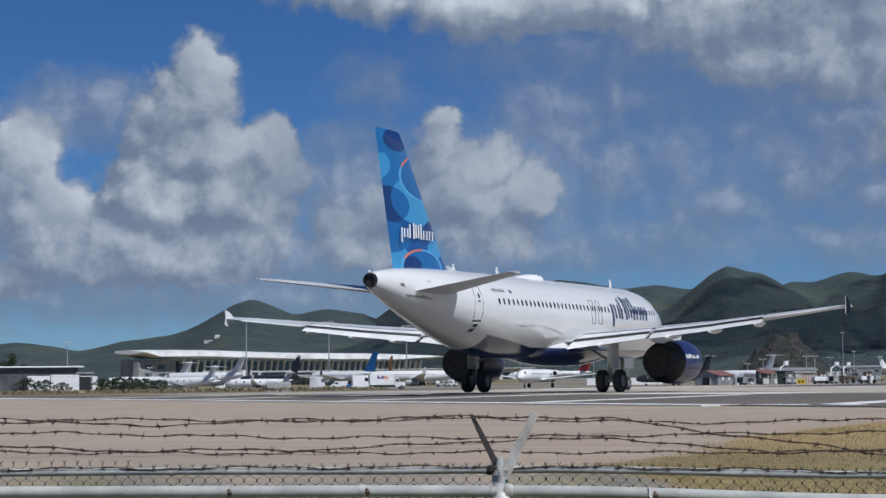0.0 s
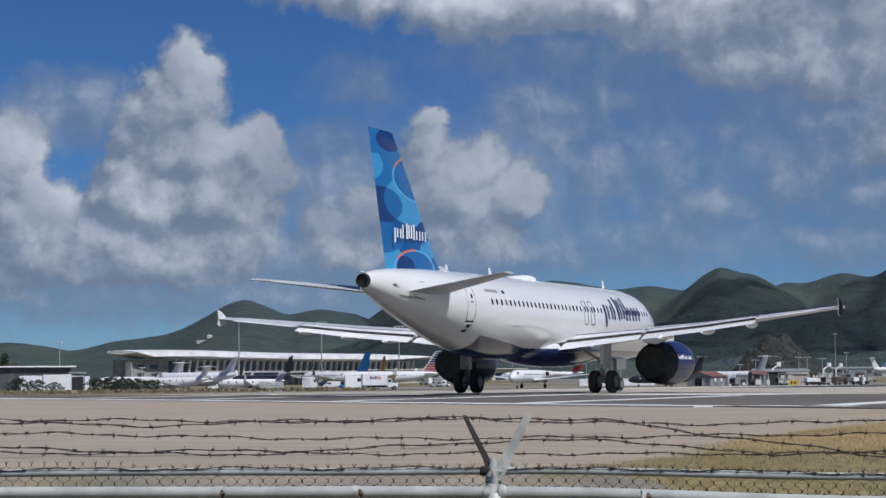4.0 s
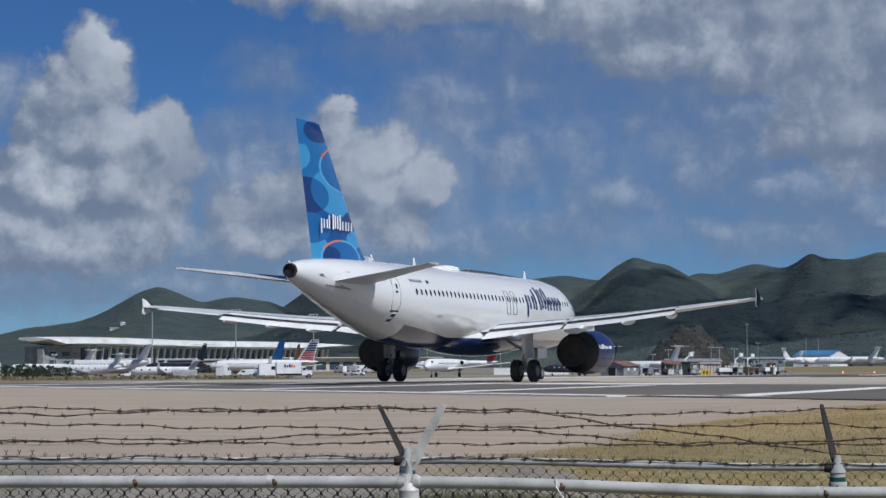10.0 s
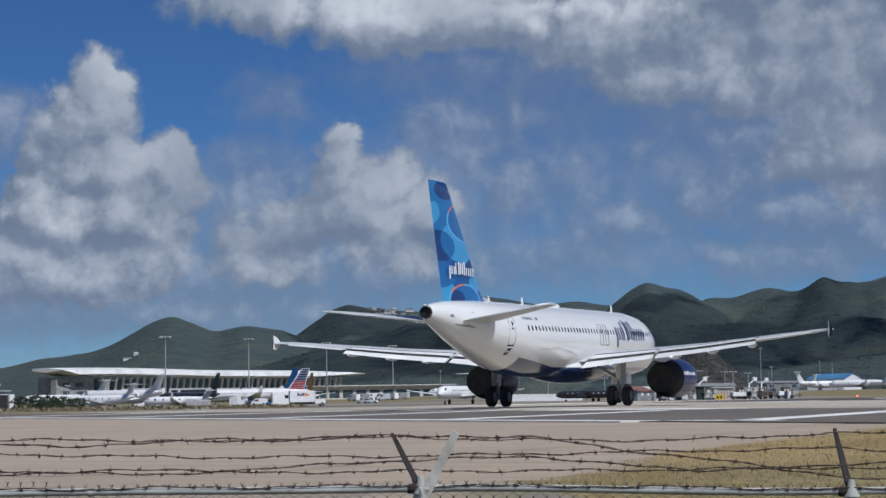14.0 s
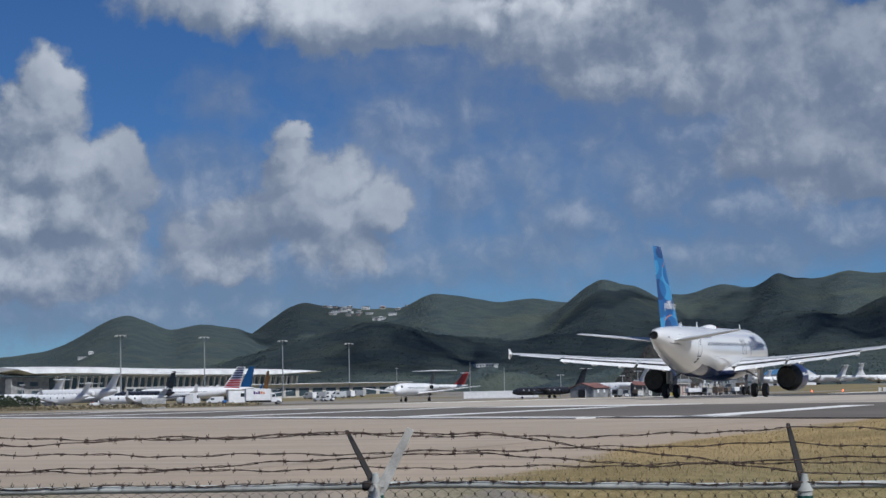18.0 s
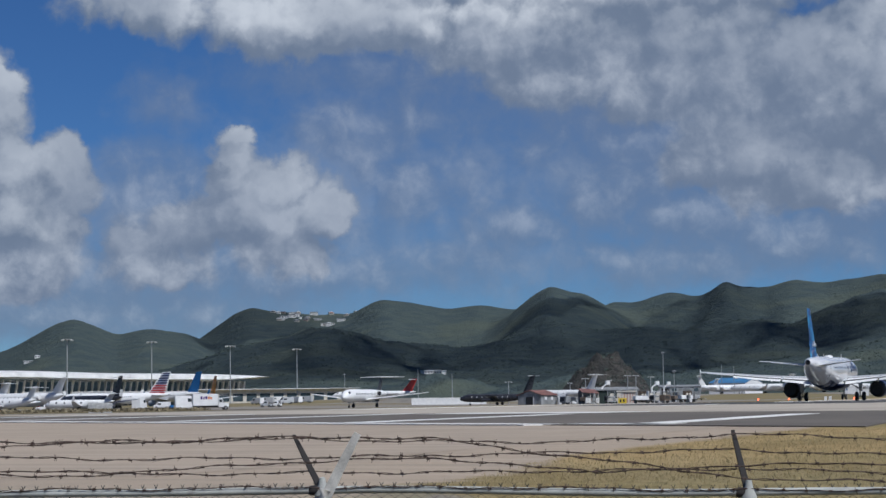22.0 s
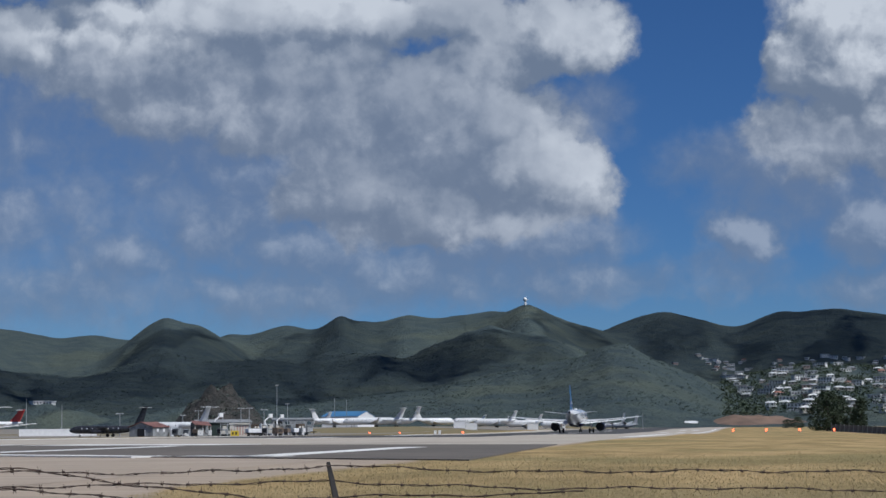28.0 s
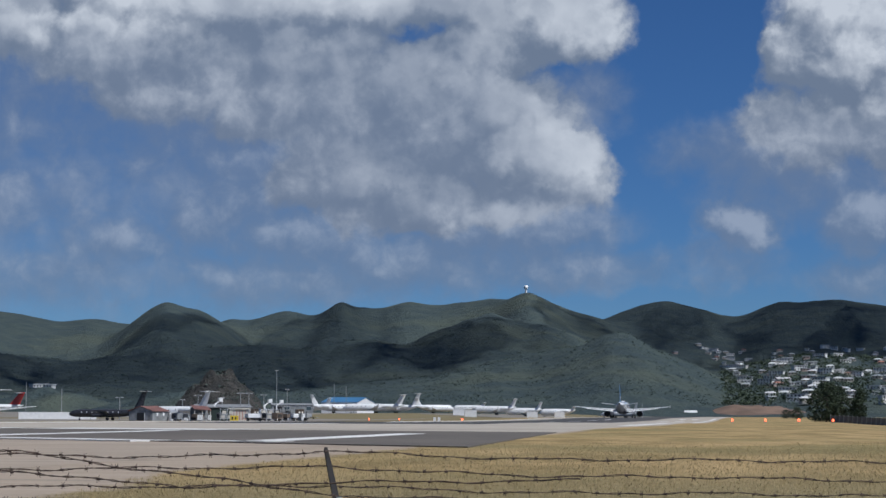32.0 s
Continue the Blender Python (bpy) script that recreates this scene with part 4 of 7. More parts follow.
    f = part("wingtip_fence", tip, WHITE_PAINT, w, "arrow-shaped wingtip fence")
    outer = bmesh.new()
    outer.faces.new([outer.verts.new((side * 16.945, y, z)) for y, z in prof][::side])
    part("outer_skin", outer, DARK_NAVY, f, "navy outer face")
    return w


def lettering(jet, side):
    """The airline's title and tail mark as plain shapes in its colours."""
    def ribbon(bm, points, width, z0, y0, k, on, tall=1.0):
        pts = [Vector((y0 + side * p[0] * k, z0 + p[1] * k * tall, 0)) for p in points]
        n_ = 6 if (pts[-1] - pts[0]).length > 0.4 else 1
        pts = [pts[0].lerp(pts[-1], q / n_) for q in range(n_ + 1)]
        prev = None
        for i, p in enumerate(pts):
            d = (pts[min(i + 1, len(pts) - 1)] - pts[max(i - 1, 0)])
            nrm = Vector((-d.y, d.x, 0)).normalized() * width * k / 2
            pair = [bm.verts.new(on((p + s * nrm).x, (p + s * nrm).y)) for s in (-1, 0, 1)]
            if prev:
                for q in range(2):
                    bm.faces.new((prev[q], pair[q], pair[q + 1], prev[q + 1]))
            prev = pair

    # plain upright bars, no letters
    def pair(cx, low, top, gap, w):
        return [([(cx - gap, low), (cx - gap, top)], w), ([(cx + gap, low), (cx + gap, top)], w)]

    shapes = [([(0.1, 0.58), (0.1, -0.3)], 0.16), *pair(0.56, 0.02, 0.56, 0.17, 0.15), ([(0.98, 0.82), (0.98, 0.0)], 0.16), ([(1.42, 0.0), (1.42, 0.92)], 0.17), *pair(1.80, 0.06, 0.84, 0.14, 0.15),
              ([(2.22, 0.0), (2.22, 0.92)], 0.16), *pair(2.70, 0.02, 0.56, 0.18, 0.15), *pair(3.36, 0.02, 0.56, 0.17, 0.15)]
    y0 = 5.45 if side > 0 else 11.4
    y1 = -17.25 if side > 0 else -13.7
    for sh in shapes:
        bm = bmesh.new()
        ribbon(bm, sh[0], sh[1], 3.95, y0, 1.62, lambda y, z: skin_point(y, z, side, 0.02), 0.86)
        part("title_bar", bm, NAVY, jet, "navy title bar")
        bm = bmesh.new()
        ribbon(bm, sh[0], sh[1], 7.08, y1, 0.93, lambda y, z: Vector((side * (0.335 * (1 - (z - 5.6) / 9.5) * 0.62 + 0.055), y, z)), 0.82)
        part("fin_title_bar", bm, WHITE_PAINT, jet, "white title bar")


def airliner():
    jet = thing("airliner", "white twin-engine airliner with a blue patterned tail rolling on the runway", "airplane")
    rings = []
    ys = sorted({y for y, *_ in BODY} | {17.58, 17.25, 16.6, 15.6, 14.3, 12.5, 4.0, -3.0, -7.5, -9.5, -11.5, -13.5, -15.4, -17.1, -18.5}, reverse=True)
    for y in ys:
        w, h, z = ring_at(y)
        rings.append([(w * math.cos(2 * math.pi * k / 48), y, z + h * math.sin(2 * math.pi * k / 48)) for k in range(48)])
    part("fuselage", loft(rings), WHITE_SKIN, jet, "white fuselage with a navy belly", True)
    part("exhaust_pipe", lathe([(-19.72, 0.335), (-19.98, 0.30), (-19.98, 0.25), (-19.6, 0.22)], 24), DARK_METAL, jet, "dark tail exhaust", True).location = (0, 0, 5.05)
    part("exhaust_hole", lathe([(-19.9, 0.02), (-19.9, 0.245), (-19.88, 0.245), (-19.88, 0.02)], 20), SHADOW_GAP, jet).location = (0, 0, 5.05)
    # wing root fairing under the body
    rings = []
    for k in range(13):
        u = k / 12
        y = 8.6 - 13.2 * u
        b = math.sin(math.pi * min(1, max(0, 0.03 + 0.94 * u))) ** 0.55
        rings.append([(1.35 * b * math.cos(a) * 1.55 if abs(math.cos(a)) > 0 else 0, y, 2.20 + (0.86 * b) * math.sin(a)) for a in [2 * math.pi * q / 28 for q in range(28)]])
    part("belly_fairing", loft(rings), WHITE_SKIN, jet, "white and navy wing root fairing", True)
    for side in (-1, 1):
        w = wing(jet, side)
        engine(jet, side)
        main_gear(jet, side)
        st = [(0.5, -12.9, -17.1, 4.62), (1.0, -13.55, -17.2, 4.68), (3.5, -15.6, -18.05, 4.97), (6.1, -17.6, -19.0, 5.28), (6.22, -17.9, -19.05, 5.29)]
        s = part("tailplane", loft([wing_ring(side * x, le, te, z, 0.09) for x, le, te, z in st]), WING_GREY, jet, "pale grey tailplane", True)
        rings = [wing_ring(side * x, te + 0.55, te - 0.02, z - 0.004, 0.05, 5) for x, le, te, z in st[1:4]]
        part("elevator", loft(rings), WHITE_PAINT, s, "", True)
    # fin and rudder
    st = [(5.55, -11.4, -17.6, 0.12), (6.2, -12.35, -17.8, 0.105), (8.5, -14.2, -18.45, 0.10), (11.2, -16.45, -19.2, 0.095), (11.75, -16.95, -19.34, 0.085), (11.80, -17.3, -19.34, 0.05)]
    rings = []
    for z, le, te, th in st:
        rings.append([(q[2], q[1], z) for q in wing_ring(0, le, te, 0, th * 0.72)])
    rings = [[((x * 0.5 if i < 9 else x * 0.75), y, z) for i, (x, y, z) in enumerate(r)] for r in rings]
    part("fin", loft(rings), FIN_PAINT, jet, "tail fin painted with overlapping blue rings", True)
    part("rudder_seam", tube([(0.0, -16.0, 5.9), (0.0, -18.5, 11.7)], 0.03, 5), SHADOW_GAP, jet)
    part("fin_fillet", loft([[(0.20 * (1 - k / 4) * math.cos(a) + 0.0, -11.9 + 1.5 * k / 4, 5.80 + 0.28 * (1 - k / 4) * math.sin(a)) for a in [2 * math.pi * q / 10 for q in range(10)]] for k in range(5)]), WHITE_SKIN, jet, "", True)
    # windows, doors and small fittings
    for side in (-1, 1):
        for k in range(46):
            y = 13.0 - 0.533 * k
            if abs(y - 3.5) < 0.3 or abs(y - 2.5) < 0.3 or y < -10.4:
                continue
            part("cabin_window", pane(y, 4.42, side), DARK_GLASS, jet)
        for y, z, w, h in ((14.0, 4.15, 0.42, 0.95), (-12.0, 4.27, 0.38, 0.80)):
            lip = []
            for a in range(24):
                t = 2 * math.pi * a / 24
                c, s = math.cos(t), math.sin(t)
                lip.append((y + w * math.copysign(abs(c) ** 0.45, c), z + h * math.copysign(abs(s) ** 0.45, s)))
            bm = bmesh.new()
            for a in range(24):
                p, q = lip[a], lip[(a + 1) % 24]
                put_tube(bm, [skin_point(*p, side, 0.002), skin_point(*q, side, 0.002)], 0.016, 5, False)
            d = part("cabin_door", bm, SEAM, jet, "door outlined by a grey seam")
            part("door_sill", panel_on_hull([(y - w, z - h - 0.07), (y + w, z - h - 0.07), (y + w, z - h), (y - w, z - h)], side, 0.016), SHADOW_GAP, d, "dark sill bar")
            part("door_window", pane(y + 0.05, z + 0.35, side, 0.09, 0.13), DARK_GLASS, d)
            part("door_handle", panel_on_hull([(y - 0.12, z + 0.05), (y + 0.12, z + 0.05), (y + 0.12, z + 0.12), (y - 0.12, z + 0.12)], side, 0.015), SHADOW_GAP, d)
        for y in (3.5, 2.5):
            bm = bmesh.new()
            loop_ = [(y - 0.27, 3.62), (y + 0.27, 3.62), (y + 0.27, 4.85), (y - 0.27, 4.85)]
            for p, q in zip(loop_, loop_[1:] + loop_[:1]):
                put_tube(bm, [skin_point(p[0] + (q[0] - p[0]) * j / 6, p[1] + (q[1] - p[1]) * j / 6, side, 0.006) for j in range(7)], 0.022, 5, False)
            e = part("overwing_exit", bm, SEAM, jet, "emergency exit outline")
            part("exit_window", pane(y, 4.42, side), DARK_GLASS, e)
        lettering(jet, side)
        # registration and flag as small bars
        for k in range(6):
            ya = -10.3 + 0.24 * k
            part("registration_bar", panel_on_hull([(ya, 4.88), (ya + 0.10, 4.88), (ya + 0.10, 5.02), (ya, 5.02)], side, 0.02), NAVY, jet)
        part("flag", panel_on_hull([(-8.4, 4.88), (-8.1, 4.88), (-8.1, 5.02), (-8.4, 5.02)], side, 0.02), NAVY, jet)
        part("vent", panel_on_hull([(-12.2, 2.95), (-11.85, 2.95), (-11.75, 3.3), (-12.1, 3.3)], side, 0.02), SHADOW_GAP, jet, "dark outlet vent")
        bm = bmesh.new()
        rim = [(-12.24, 2.91), (-11.81, 2.91), (-11.70, 3.34), (-12.13, 3.34)]
        for p, q in zip(rim, rim[1:] + rim[:1]):
            put_tube(bm, [skin_point(*p, side, 0.012), skin_point(*q, side, 0.012)], 0.02, 5, False)
        part("vent_rim", bm, WHITE_PAINT, jet)
        # grey hull patch painted for the tailplane's shade and reflection
        part("tailplane_shade_patch", panel_on_hull([(-18.4, 4.95), (-17.7, 4.42), (-15.9, 4.30), (-15.9, 5.15)], side, 0.02), STEEL, jet, "grey patch for the shade and reflection under the tailplane")
        part("panel_line", panel_on_hull([(-7.6, 3.3), (-5.6, 3.3), (-5.6, 3.36), (-7.6, 3.36)], side, 0.02), PALE_METAL, jet)
    dome = []
    for u in (0.0, 0.03, 0.07, 0.13, 0.22, 0.35, 0.5, 0.65, 0.8, 0.92, 1.0):
        b = min(1.0, (u / 0.15) ** 0.55 if u else 0.0) * (1 - max(0, (u - 0.25) / 0.75) ** 1.4) + 0.02
        dome.append([(0.50 * (0.3 + 0.7 * b) * math.cos(a), -0.4 - 4.2 * u, 5.80 + 0.30 * b * max(0.0, math.sin(a)) ** 0.7) for a in [math.pi * q / 12 for q in range(13)]])
    part("antenna_dome", loft(dome, cap=False), WHITE_PAINT, jet, "white satellite dome", True)
    for y, z, h in ((10.6, 5.82, 0.5), (-5.9, 5.84, 0.42), (-11.1, 5.72, 0.45)):
        part("blade_antenna", loft([[(-0.02, y + 0.18, z), (0.02, y + 0.18, z), (0.02, y - 0.18, z), (-0.02, y - 0.18, z)], [(-0.01, y - 0.02, z + h), (0.01, y - 0.02, z + h), (0.01, y - 0.2, z + h), (-0.01, y - 0.2, z + h)]]), WHITE_PAINT, jet)
    # nose gear
    g = part("nose_gear", tube([(0, 12.64, 0.39), (0, 12.5, 2.1)], [0.09, 0.12], 12), STEEL, jet, "nose gear with twin wheels", True)
    part("drag_brace", tube([(0, 12.55, 1.1), (0, 13.7, 2.0)], 0.06, 8), STEEL, g)
    part("axle", tube([(-0.3, 12.64, 0.39), (0.3, 12.64, 0.39)], 0.06, 8), STEEL, g)
    for side in (-1, 1):
        wheel(g, side * 0.25, 12.64, 0.39, 0.39, 0.22)
        part("gear_door", box(side * 0.42 - 0.015, side * 0.42 + 0.015, 11.6, 13.2, 1.25, 1.9, 0.005), WHITE_PAINT, g)
    for x, y, z in ((0, -20.02, 5.3), ):
        part("tail_light", lathe([(-20.06, 0.01), (-20.04, 0.05), (-19.9, 0.05)], 10), WHITE_PAINT, jet).location = (0, 0, 5.42)
    part("beacon", lathe([(1.72, 0.02), (1.66, 0.08), (1.6, 0.08)], 10, "Z"), paint("red_lens", (0.5, 0.03, 0.02), 0.3), jet).location = (0, 1.5, 4.2)
    return jet


jet = airliner()


# ---- the two wire fences by the road ----
GALV = paint("galvanised_steel", (0.40, 0.405, 0.375), 0.82, metal=0.0, vary=0.14, scale=6.0, grain=120)
RUSTY_WIRE = paint("rusty_wire", (0.085, 0.055, 0.042), 0.75, metal=0.3, vary=0.35, scale=12, grain=200)
MESH_WIRE = paint("dull_mesh_wire", (0.085, 0.082, 0.075), 0.6, metal=0.4, vary=0.3, scale=9, grain=200)
DARK_ARM = paint("dark_rusted_arm", (0.022, 0.019, 0.018), 0.85, metal=0.0, vary=0.3, scale=9, grain=150)
PALE_ARM = paint("pale_weathered_paint", (0.66, 0.64, 0.60), 0.55, metal=0.1, vary=0.2, scale=10, grain=120)
JOINT_METAL = paint("worn_joint_metal", (0.47, 0.455, 0.42), 0.7, vary=0.25, scale=20, grain=150)
BOLT_RUST = paint("rusty_bolt", (0.13, 0.085, 0.06), 0.8, vary=0.35, scale=30, grain=200)
GREEN_POST = paint("green_enamel", (0.012, 0.085, 0.062), 0.45, vary=0.2, scale=8)


def rusty_post_material():
    n = Nodes("white_paint_over_rust")
    p = n.coords()
    a, b = n.noise(p, 9.0, 5, 0.65), n.noise(n.scaled(p, 1, 1, 0.25), 30.0, 4, 0.6)
    c = n.mix(n.step(n.math("ADD", n.math("MULTIPLY", a, 0.7), n.math("MULTIPLY", b, 0.3)), 0.44, 0.54), (0.30, 0.15, 0.07), (0.62, 0.58, 0.50))
    n.set(c, 0.65)
    n.bump(a, 0.3, 0.004)
    return n.mat


RUST_WHITE = rusty_post_material()


def on_fence(u, off, z):
    p = FENCE_O + FENCE_U * u + FENCE_N * off
    return Vector((p.x, p.y, z))


def far_rail_z(u):
    return 0.232 - 0.040 * smooth(0.2, 2.4, u) - 0.03 * smooth(2.4, 8, u)


def near_rail_z(u):
    return 0.187 - 0.006 * smooth(-0.5, 0.3, u) - 0.05 * smooth(0.2, 2.2, u) - 0.05 * smooth(2.2, 8, u)


def chain_link(off, top, u0, u1, bottom, r=0.0028, twist=0.026, cell=0.070):
    """Woven zigzag wires, each a thin square rod, between a top line and a bottom level."""
    vs, fs = [], []
    u = u0
    while u < u1:
        zt = top(u)
        z = zt
        pts = []
        j = 0
        while z > bottom:
            w = random.uniform(-0.0015, 0.0015)
            for dz in (0.0075, -0.0075):
                pts.append((u + (cell / 2 - 0.002 if j % 2 else 0.002), (0.004 if j % 2 else -0.004), z + w + dz))
            z -= cell / 2
            j += 1
        prev = None
        for (pu, po, pz) in pts:
            p = on_fence(pu, off + po, pz)
            base = len(vs)
            for du, dz in ((-r, 0), (0, -r), (r, 0), (0, r)):
                vs.append(p + FENCE_U * du + FENCE_N * dz)
            if prev is not None:
                for q in range(4):
                    fs.append((prev + q, prev + (q + 1) % 4, base + (q + 1) % 4, base + q))
            prev = base
        # the cut end twisted upwards
        p = on_fence(u, off, zt)
        for du in (-0.012, 0.012):
            b = len(vs)
            for q, (s, h) in enumerate(((0.0, 0.0), (du * twist / 0.026, twist))):
                c = p + FENCE_U * s + Vector((0, 0, h))
                for eu, en in ((-r, 0), (0, -r), (r, 0), (0, r)):
                    vs.append(c + FENCE_U * eu + FENCE_N * en)
            for q in range(4):
                fs.append((b + q, b + (q + 1) % 4, b + 4 + (q + 1) % 4, b + 4 + q))
        u += cell
    # mirrored wires, which close the diamonds
    u = u0
    while u < u1:
        zt = top(u)
        z, j, prev = zt, 0, None
        while z > bottom:
            w = random.uniform(-0.0015, 0.0015)
            for up in (0.0075, -0.0075):
                p = on_fence(u + (-cell / 2 + 0.002 if j % 2 else -0.002) + cell, off + (-0.004 if j % 2 else 0.004), z + w + up)
                base = len(vs)
                for du, dz in ((-r, 0), (0, -r), (r, 0), (0, r)):
                    vs.append(p + FENCE_U * du + FENCE_N * dz)
                if prev is not None:
                    for q in range(4):
                        fs.append((prev + q, prev + (q + 1) % 4, base + (q + 1) % 4, base + q))
                prev = base
            z -= cell / 2
            j += 1
        u += cell
    return raw("chain_link", vs, fs, MESH_WIRE)


def barb_mesh():
    bm = bmesh.new()
    for q in range(2):
        t = random.uniform(0, math.pi)
        d = FENCE_U * (0.35 * random.choice((-1, 1))) + Vector((0, 0, math.sin(t))) + FENCE_N * math.cos(t)
        d.normalize()
        put_tube(bm, [-d * 0.020, d * 0.020], 0.0015, 4)
    put_tube(bm, [-FENCE_U * 0.009, FENCE_U * 0.009], 0.0054, 6)
    return mesh_of("barb", bm, RUSTY_WIRE)


BARBS = [barb_mesh() for _ in range(6)]


def barbed_wire(name, parent, points, off):
    """Two twisted strands with four-pointed barbs every hand's width, along (u, z) points."""
    def along(k):
        n_ = len(points) - 1
        i = min(n_ - 1, int(k * n_))
        f = k * n_ - i
        a, b = points[i], points[i + 1]
        return a[0] + (b[0] - a[0]) * f, a[1] + (b[1] - a[1]) * f
    length = abs(points[-1][0] - points[0][0])
    steps = int(length / 0.030)
    bm = bmesh.new()
    for strand in (0, 1):
        path = []
        for i in range(steps + 1):
            u, z = along(i / steps)
            ph = i * 1.15 + strand * math.pi
            wob = 0.006 * math.sin(u * 7.0 + points[0][1] * 40) + 0.004 * math.sin(u * 19 + strand)
            path.append(on_fence(u, off + 0.0019 * math.cos(ph), z + wob + 0.0019 * math.sin(ph)))
        put_tube(bm, path, 0.0022, 4)
    w = part(name, bm, RUSTY_WIRE, parent, "rusty twisted barbed wire")
    u = min(points[0][0], points[-1][0]) + random.uniform(0, 0.1)
    while u < max(points[0][0], points[-1][0]):
        for a, b in zip(points, points[1:]):
            if a[0] <= u < b[0]:
                z = a[1] + (b[1] - a[1]) * (u - a[0]) / (b[0] - a[0]) + 0.006 * math.sin(u * 7.0 + points[0][1] * 40)
                o = new("barb", random.choice(BARBS))
                o.parent = w
                o.matrix_basis = Matrix.Translation(on_fence(u, off, z)) @ Matrix.Rotation(random.uniform(0, 6.28), 4, FENCE_U)
        u += random.uniform(0.118, 0.142)
    return w


def post(parent, u, off, top, radius, mat, label):
    x = on_fence(u, off, 0)
    foot = height(x.x, x.y) - 0.03
    return part("post", tube([on_fence(u, off, foot), on_fence(u, off, top)], radius, 18), mat, parent, label, True)


def cap_on(parent, u, off, z, r):
    c = on_fence(u, off, 0)
    return part("post_cap", lathe([(z - 0.065, r * 0.98), (z - 0.055, r * 1.06), (z - 0.025, r * 1.06), (z - 0.018, r * 0.94), (z + 0.022, r * 0.90), (z + 0.028, r * 1.0), (z + 0.042, r * 0.92), (z + 0.085, r * 0.50), (z + 0.12, r * 0.36), (z + 0.125, r * 0.1)], 20, "Z"),
                GALV, parent, "cast cap", True, Matrix.Translation((c.x, c.y, 0)))


def fences():
    far = thing("chain_link_fence", "weathered chain-link fence with a top rail, green posts and barbed wire", "fence", "airfield fences", at=None)
    u0, u1 = -3.4, 8.4
    us = [u0 + 0.25 * k for k in range(int((u1 - u0) / 0.25) + 1)]
    part("top_rail", tube([on_fence(u, 0.0, far_rail_z(u) + 0.002 * math.sin(u * 3)) for u in us], 0.0205, 14), GALV, far, "grey galvanised rail", True)
    for u in (-1.62, -0.55, 1.5, 2.9, 4.0):
        part("rail_sleeve", tube([on_fence(u - 0.012, 0, far_rail_z(u)), on_fence(u + 0.012, 0, far_rail_z(u))], 0.0228, 14), JOINT_METAL, far, "", True)
    part("chain_link", chain_link(0.022, lambda u: far_rail_z(u) + (0.043 if u < -1.85 else 0.020), u0, u1, -1.45, 0.0019, 0.020), None, far, "dull woven wire mesh")
    arms = ((-3.05, 0.16, -0.12), (0.14, 0.0, -0.165), (2.385, 0.02, -0.045), (6.1, 0.03, -0.07), (8.4, 0.0, -0.05))
    for u, back, lean in arms:
        rz = far_rail_z(u)
        p = post(far, u, 0.0, rz - 0.05, 0.042, GREEN_POST, "green painted post")
        cap_on(far, u, 0.0, rz - 0.055, 0.044)
        part("rail_cup", lathe([(-0.022, 0.020), (-0.01, 0.026), (0.014, 0.027), (0.03, 0.024)], 12, "X"), DARK_ARM, far, "", True,
                   Matrix.Translation(on_fence(u - 0.05, 0, rz)) @ Matrix.Rotation(math.atan2(FENCE_U.y, FENCE_U.x), 4, "Z"))
        top = on_fence(u + lean, 0.22, rz + (0.285 if u < 1 else 0.32))
        base = on_fence(u - 0.005, 0.0, rz + 0.0)
        d = (top - base).normalized()
        side = FENCE_U
        rings = []
        for k, (wd, th) in enumerate(((0.017, 0.012), (0.016, 0.011), (0.0145, 0.011), (0.013, 0.010), (0.009, 0.008))):
            c = base.lerp(top, k / 4)
            nn = d.cross(side).normalized()
            rings.append([c + side * wd + nn * th, c - side * wd + nn * th, c - side * wd - nn * th, c + side * wd - nn * th])
        part("barb_arm", loft(rings), DARK_ARM, far, "dark rusted arm leaning outwards", True)
    # wires on the far arms
    for zs in ([(u0, 0.522), (-2.2, 0.512), (-1.1, 0.497), (0.0, 0.498), (1.1, 0.467), (1.9, 0.472), (2.31, 0.498), (3.4, 0.452), (4.5, 0.448), (5.6, 0.430), (6.8, 0.452), (u1, 0.43)],
               [(u0, 0.440), (-2.2, 0.437), (-1.1, 0.405), (0.04, 0.398), (1.1, 0.405), (2.33, 0.412), (3.4, 0.362), (4.5, 0.352), (5.6, 0.325), (6.8, 0.345), (u1, 0.33)],
               [(u0, 0.345), (-2.2, 0.330), (-1.1, 0.320), (0.1, 0.318), (1.1, 0.310), (2.34, 0.312), (3.4, 0.270), (4.5, 0.262), (5.6, 0.24), (6.8, 0.255), (u1, 0.24)]):
        barbed_wire("barbed_wire", far, zs, 0.16)
    barbed_wire("barbed_wire", far, [(u0, 0.25), (-1.0, 0.252), (0.1, 0.250), (1.1, 0.236), (2.3, 0.205), (u1, 0.16)], -0.022)

    near = thing("pipe_rail_fence", "older chain-link fence with a thick pipe rail and rusty white posts", "fence", "airfield fences")
    o = -1.1
    part("top_rail", tube([on_fence(u, o, near_rail_z(u) + 0.0015 * math.sin(u * 2.3)) for u in us], 0.0285, 16), GALV, near, "thick grey pipe rail", True)
    for u in (-1.10, -0.44, 0.91, 2.13, -2.6):
        part("rail_coupling", tube([on_fence(u - 0.014, o, near_rail_z(u)), on_fence(u + 0.016, o, near_rail_z(u))], 0.0303, 16), JOINT_METAL, near, "worn pipe joint", True)
        part("clamp", tube([on_fence(u + 0.018, o - 0.026, near_rail_z(u) + 0.012), on_fence(u + 0.026, o - 0.031, near_rail_z(u) - 0.004), on_fence(u + 0.026, o - 0.024, near_rail_z(u) - 0.022)], [0.006, 0.013, 0.008], 8), BOLT_RUST, near)
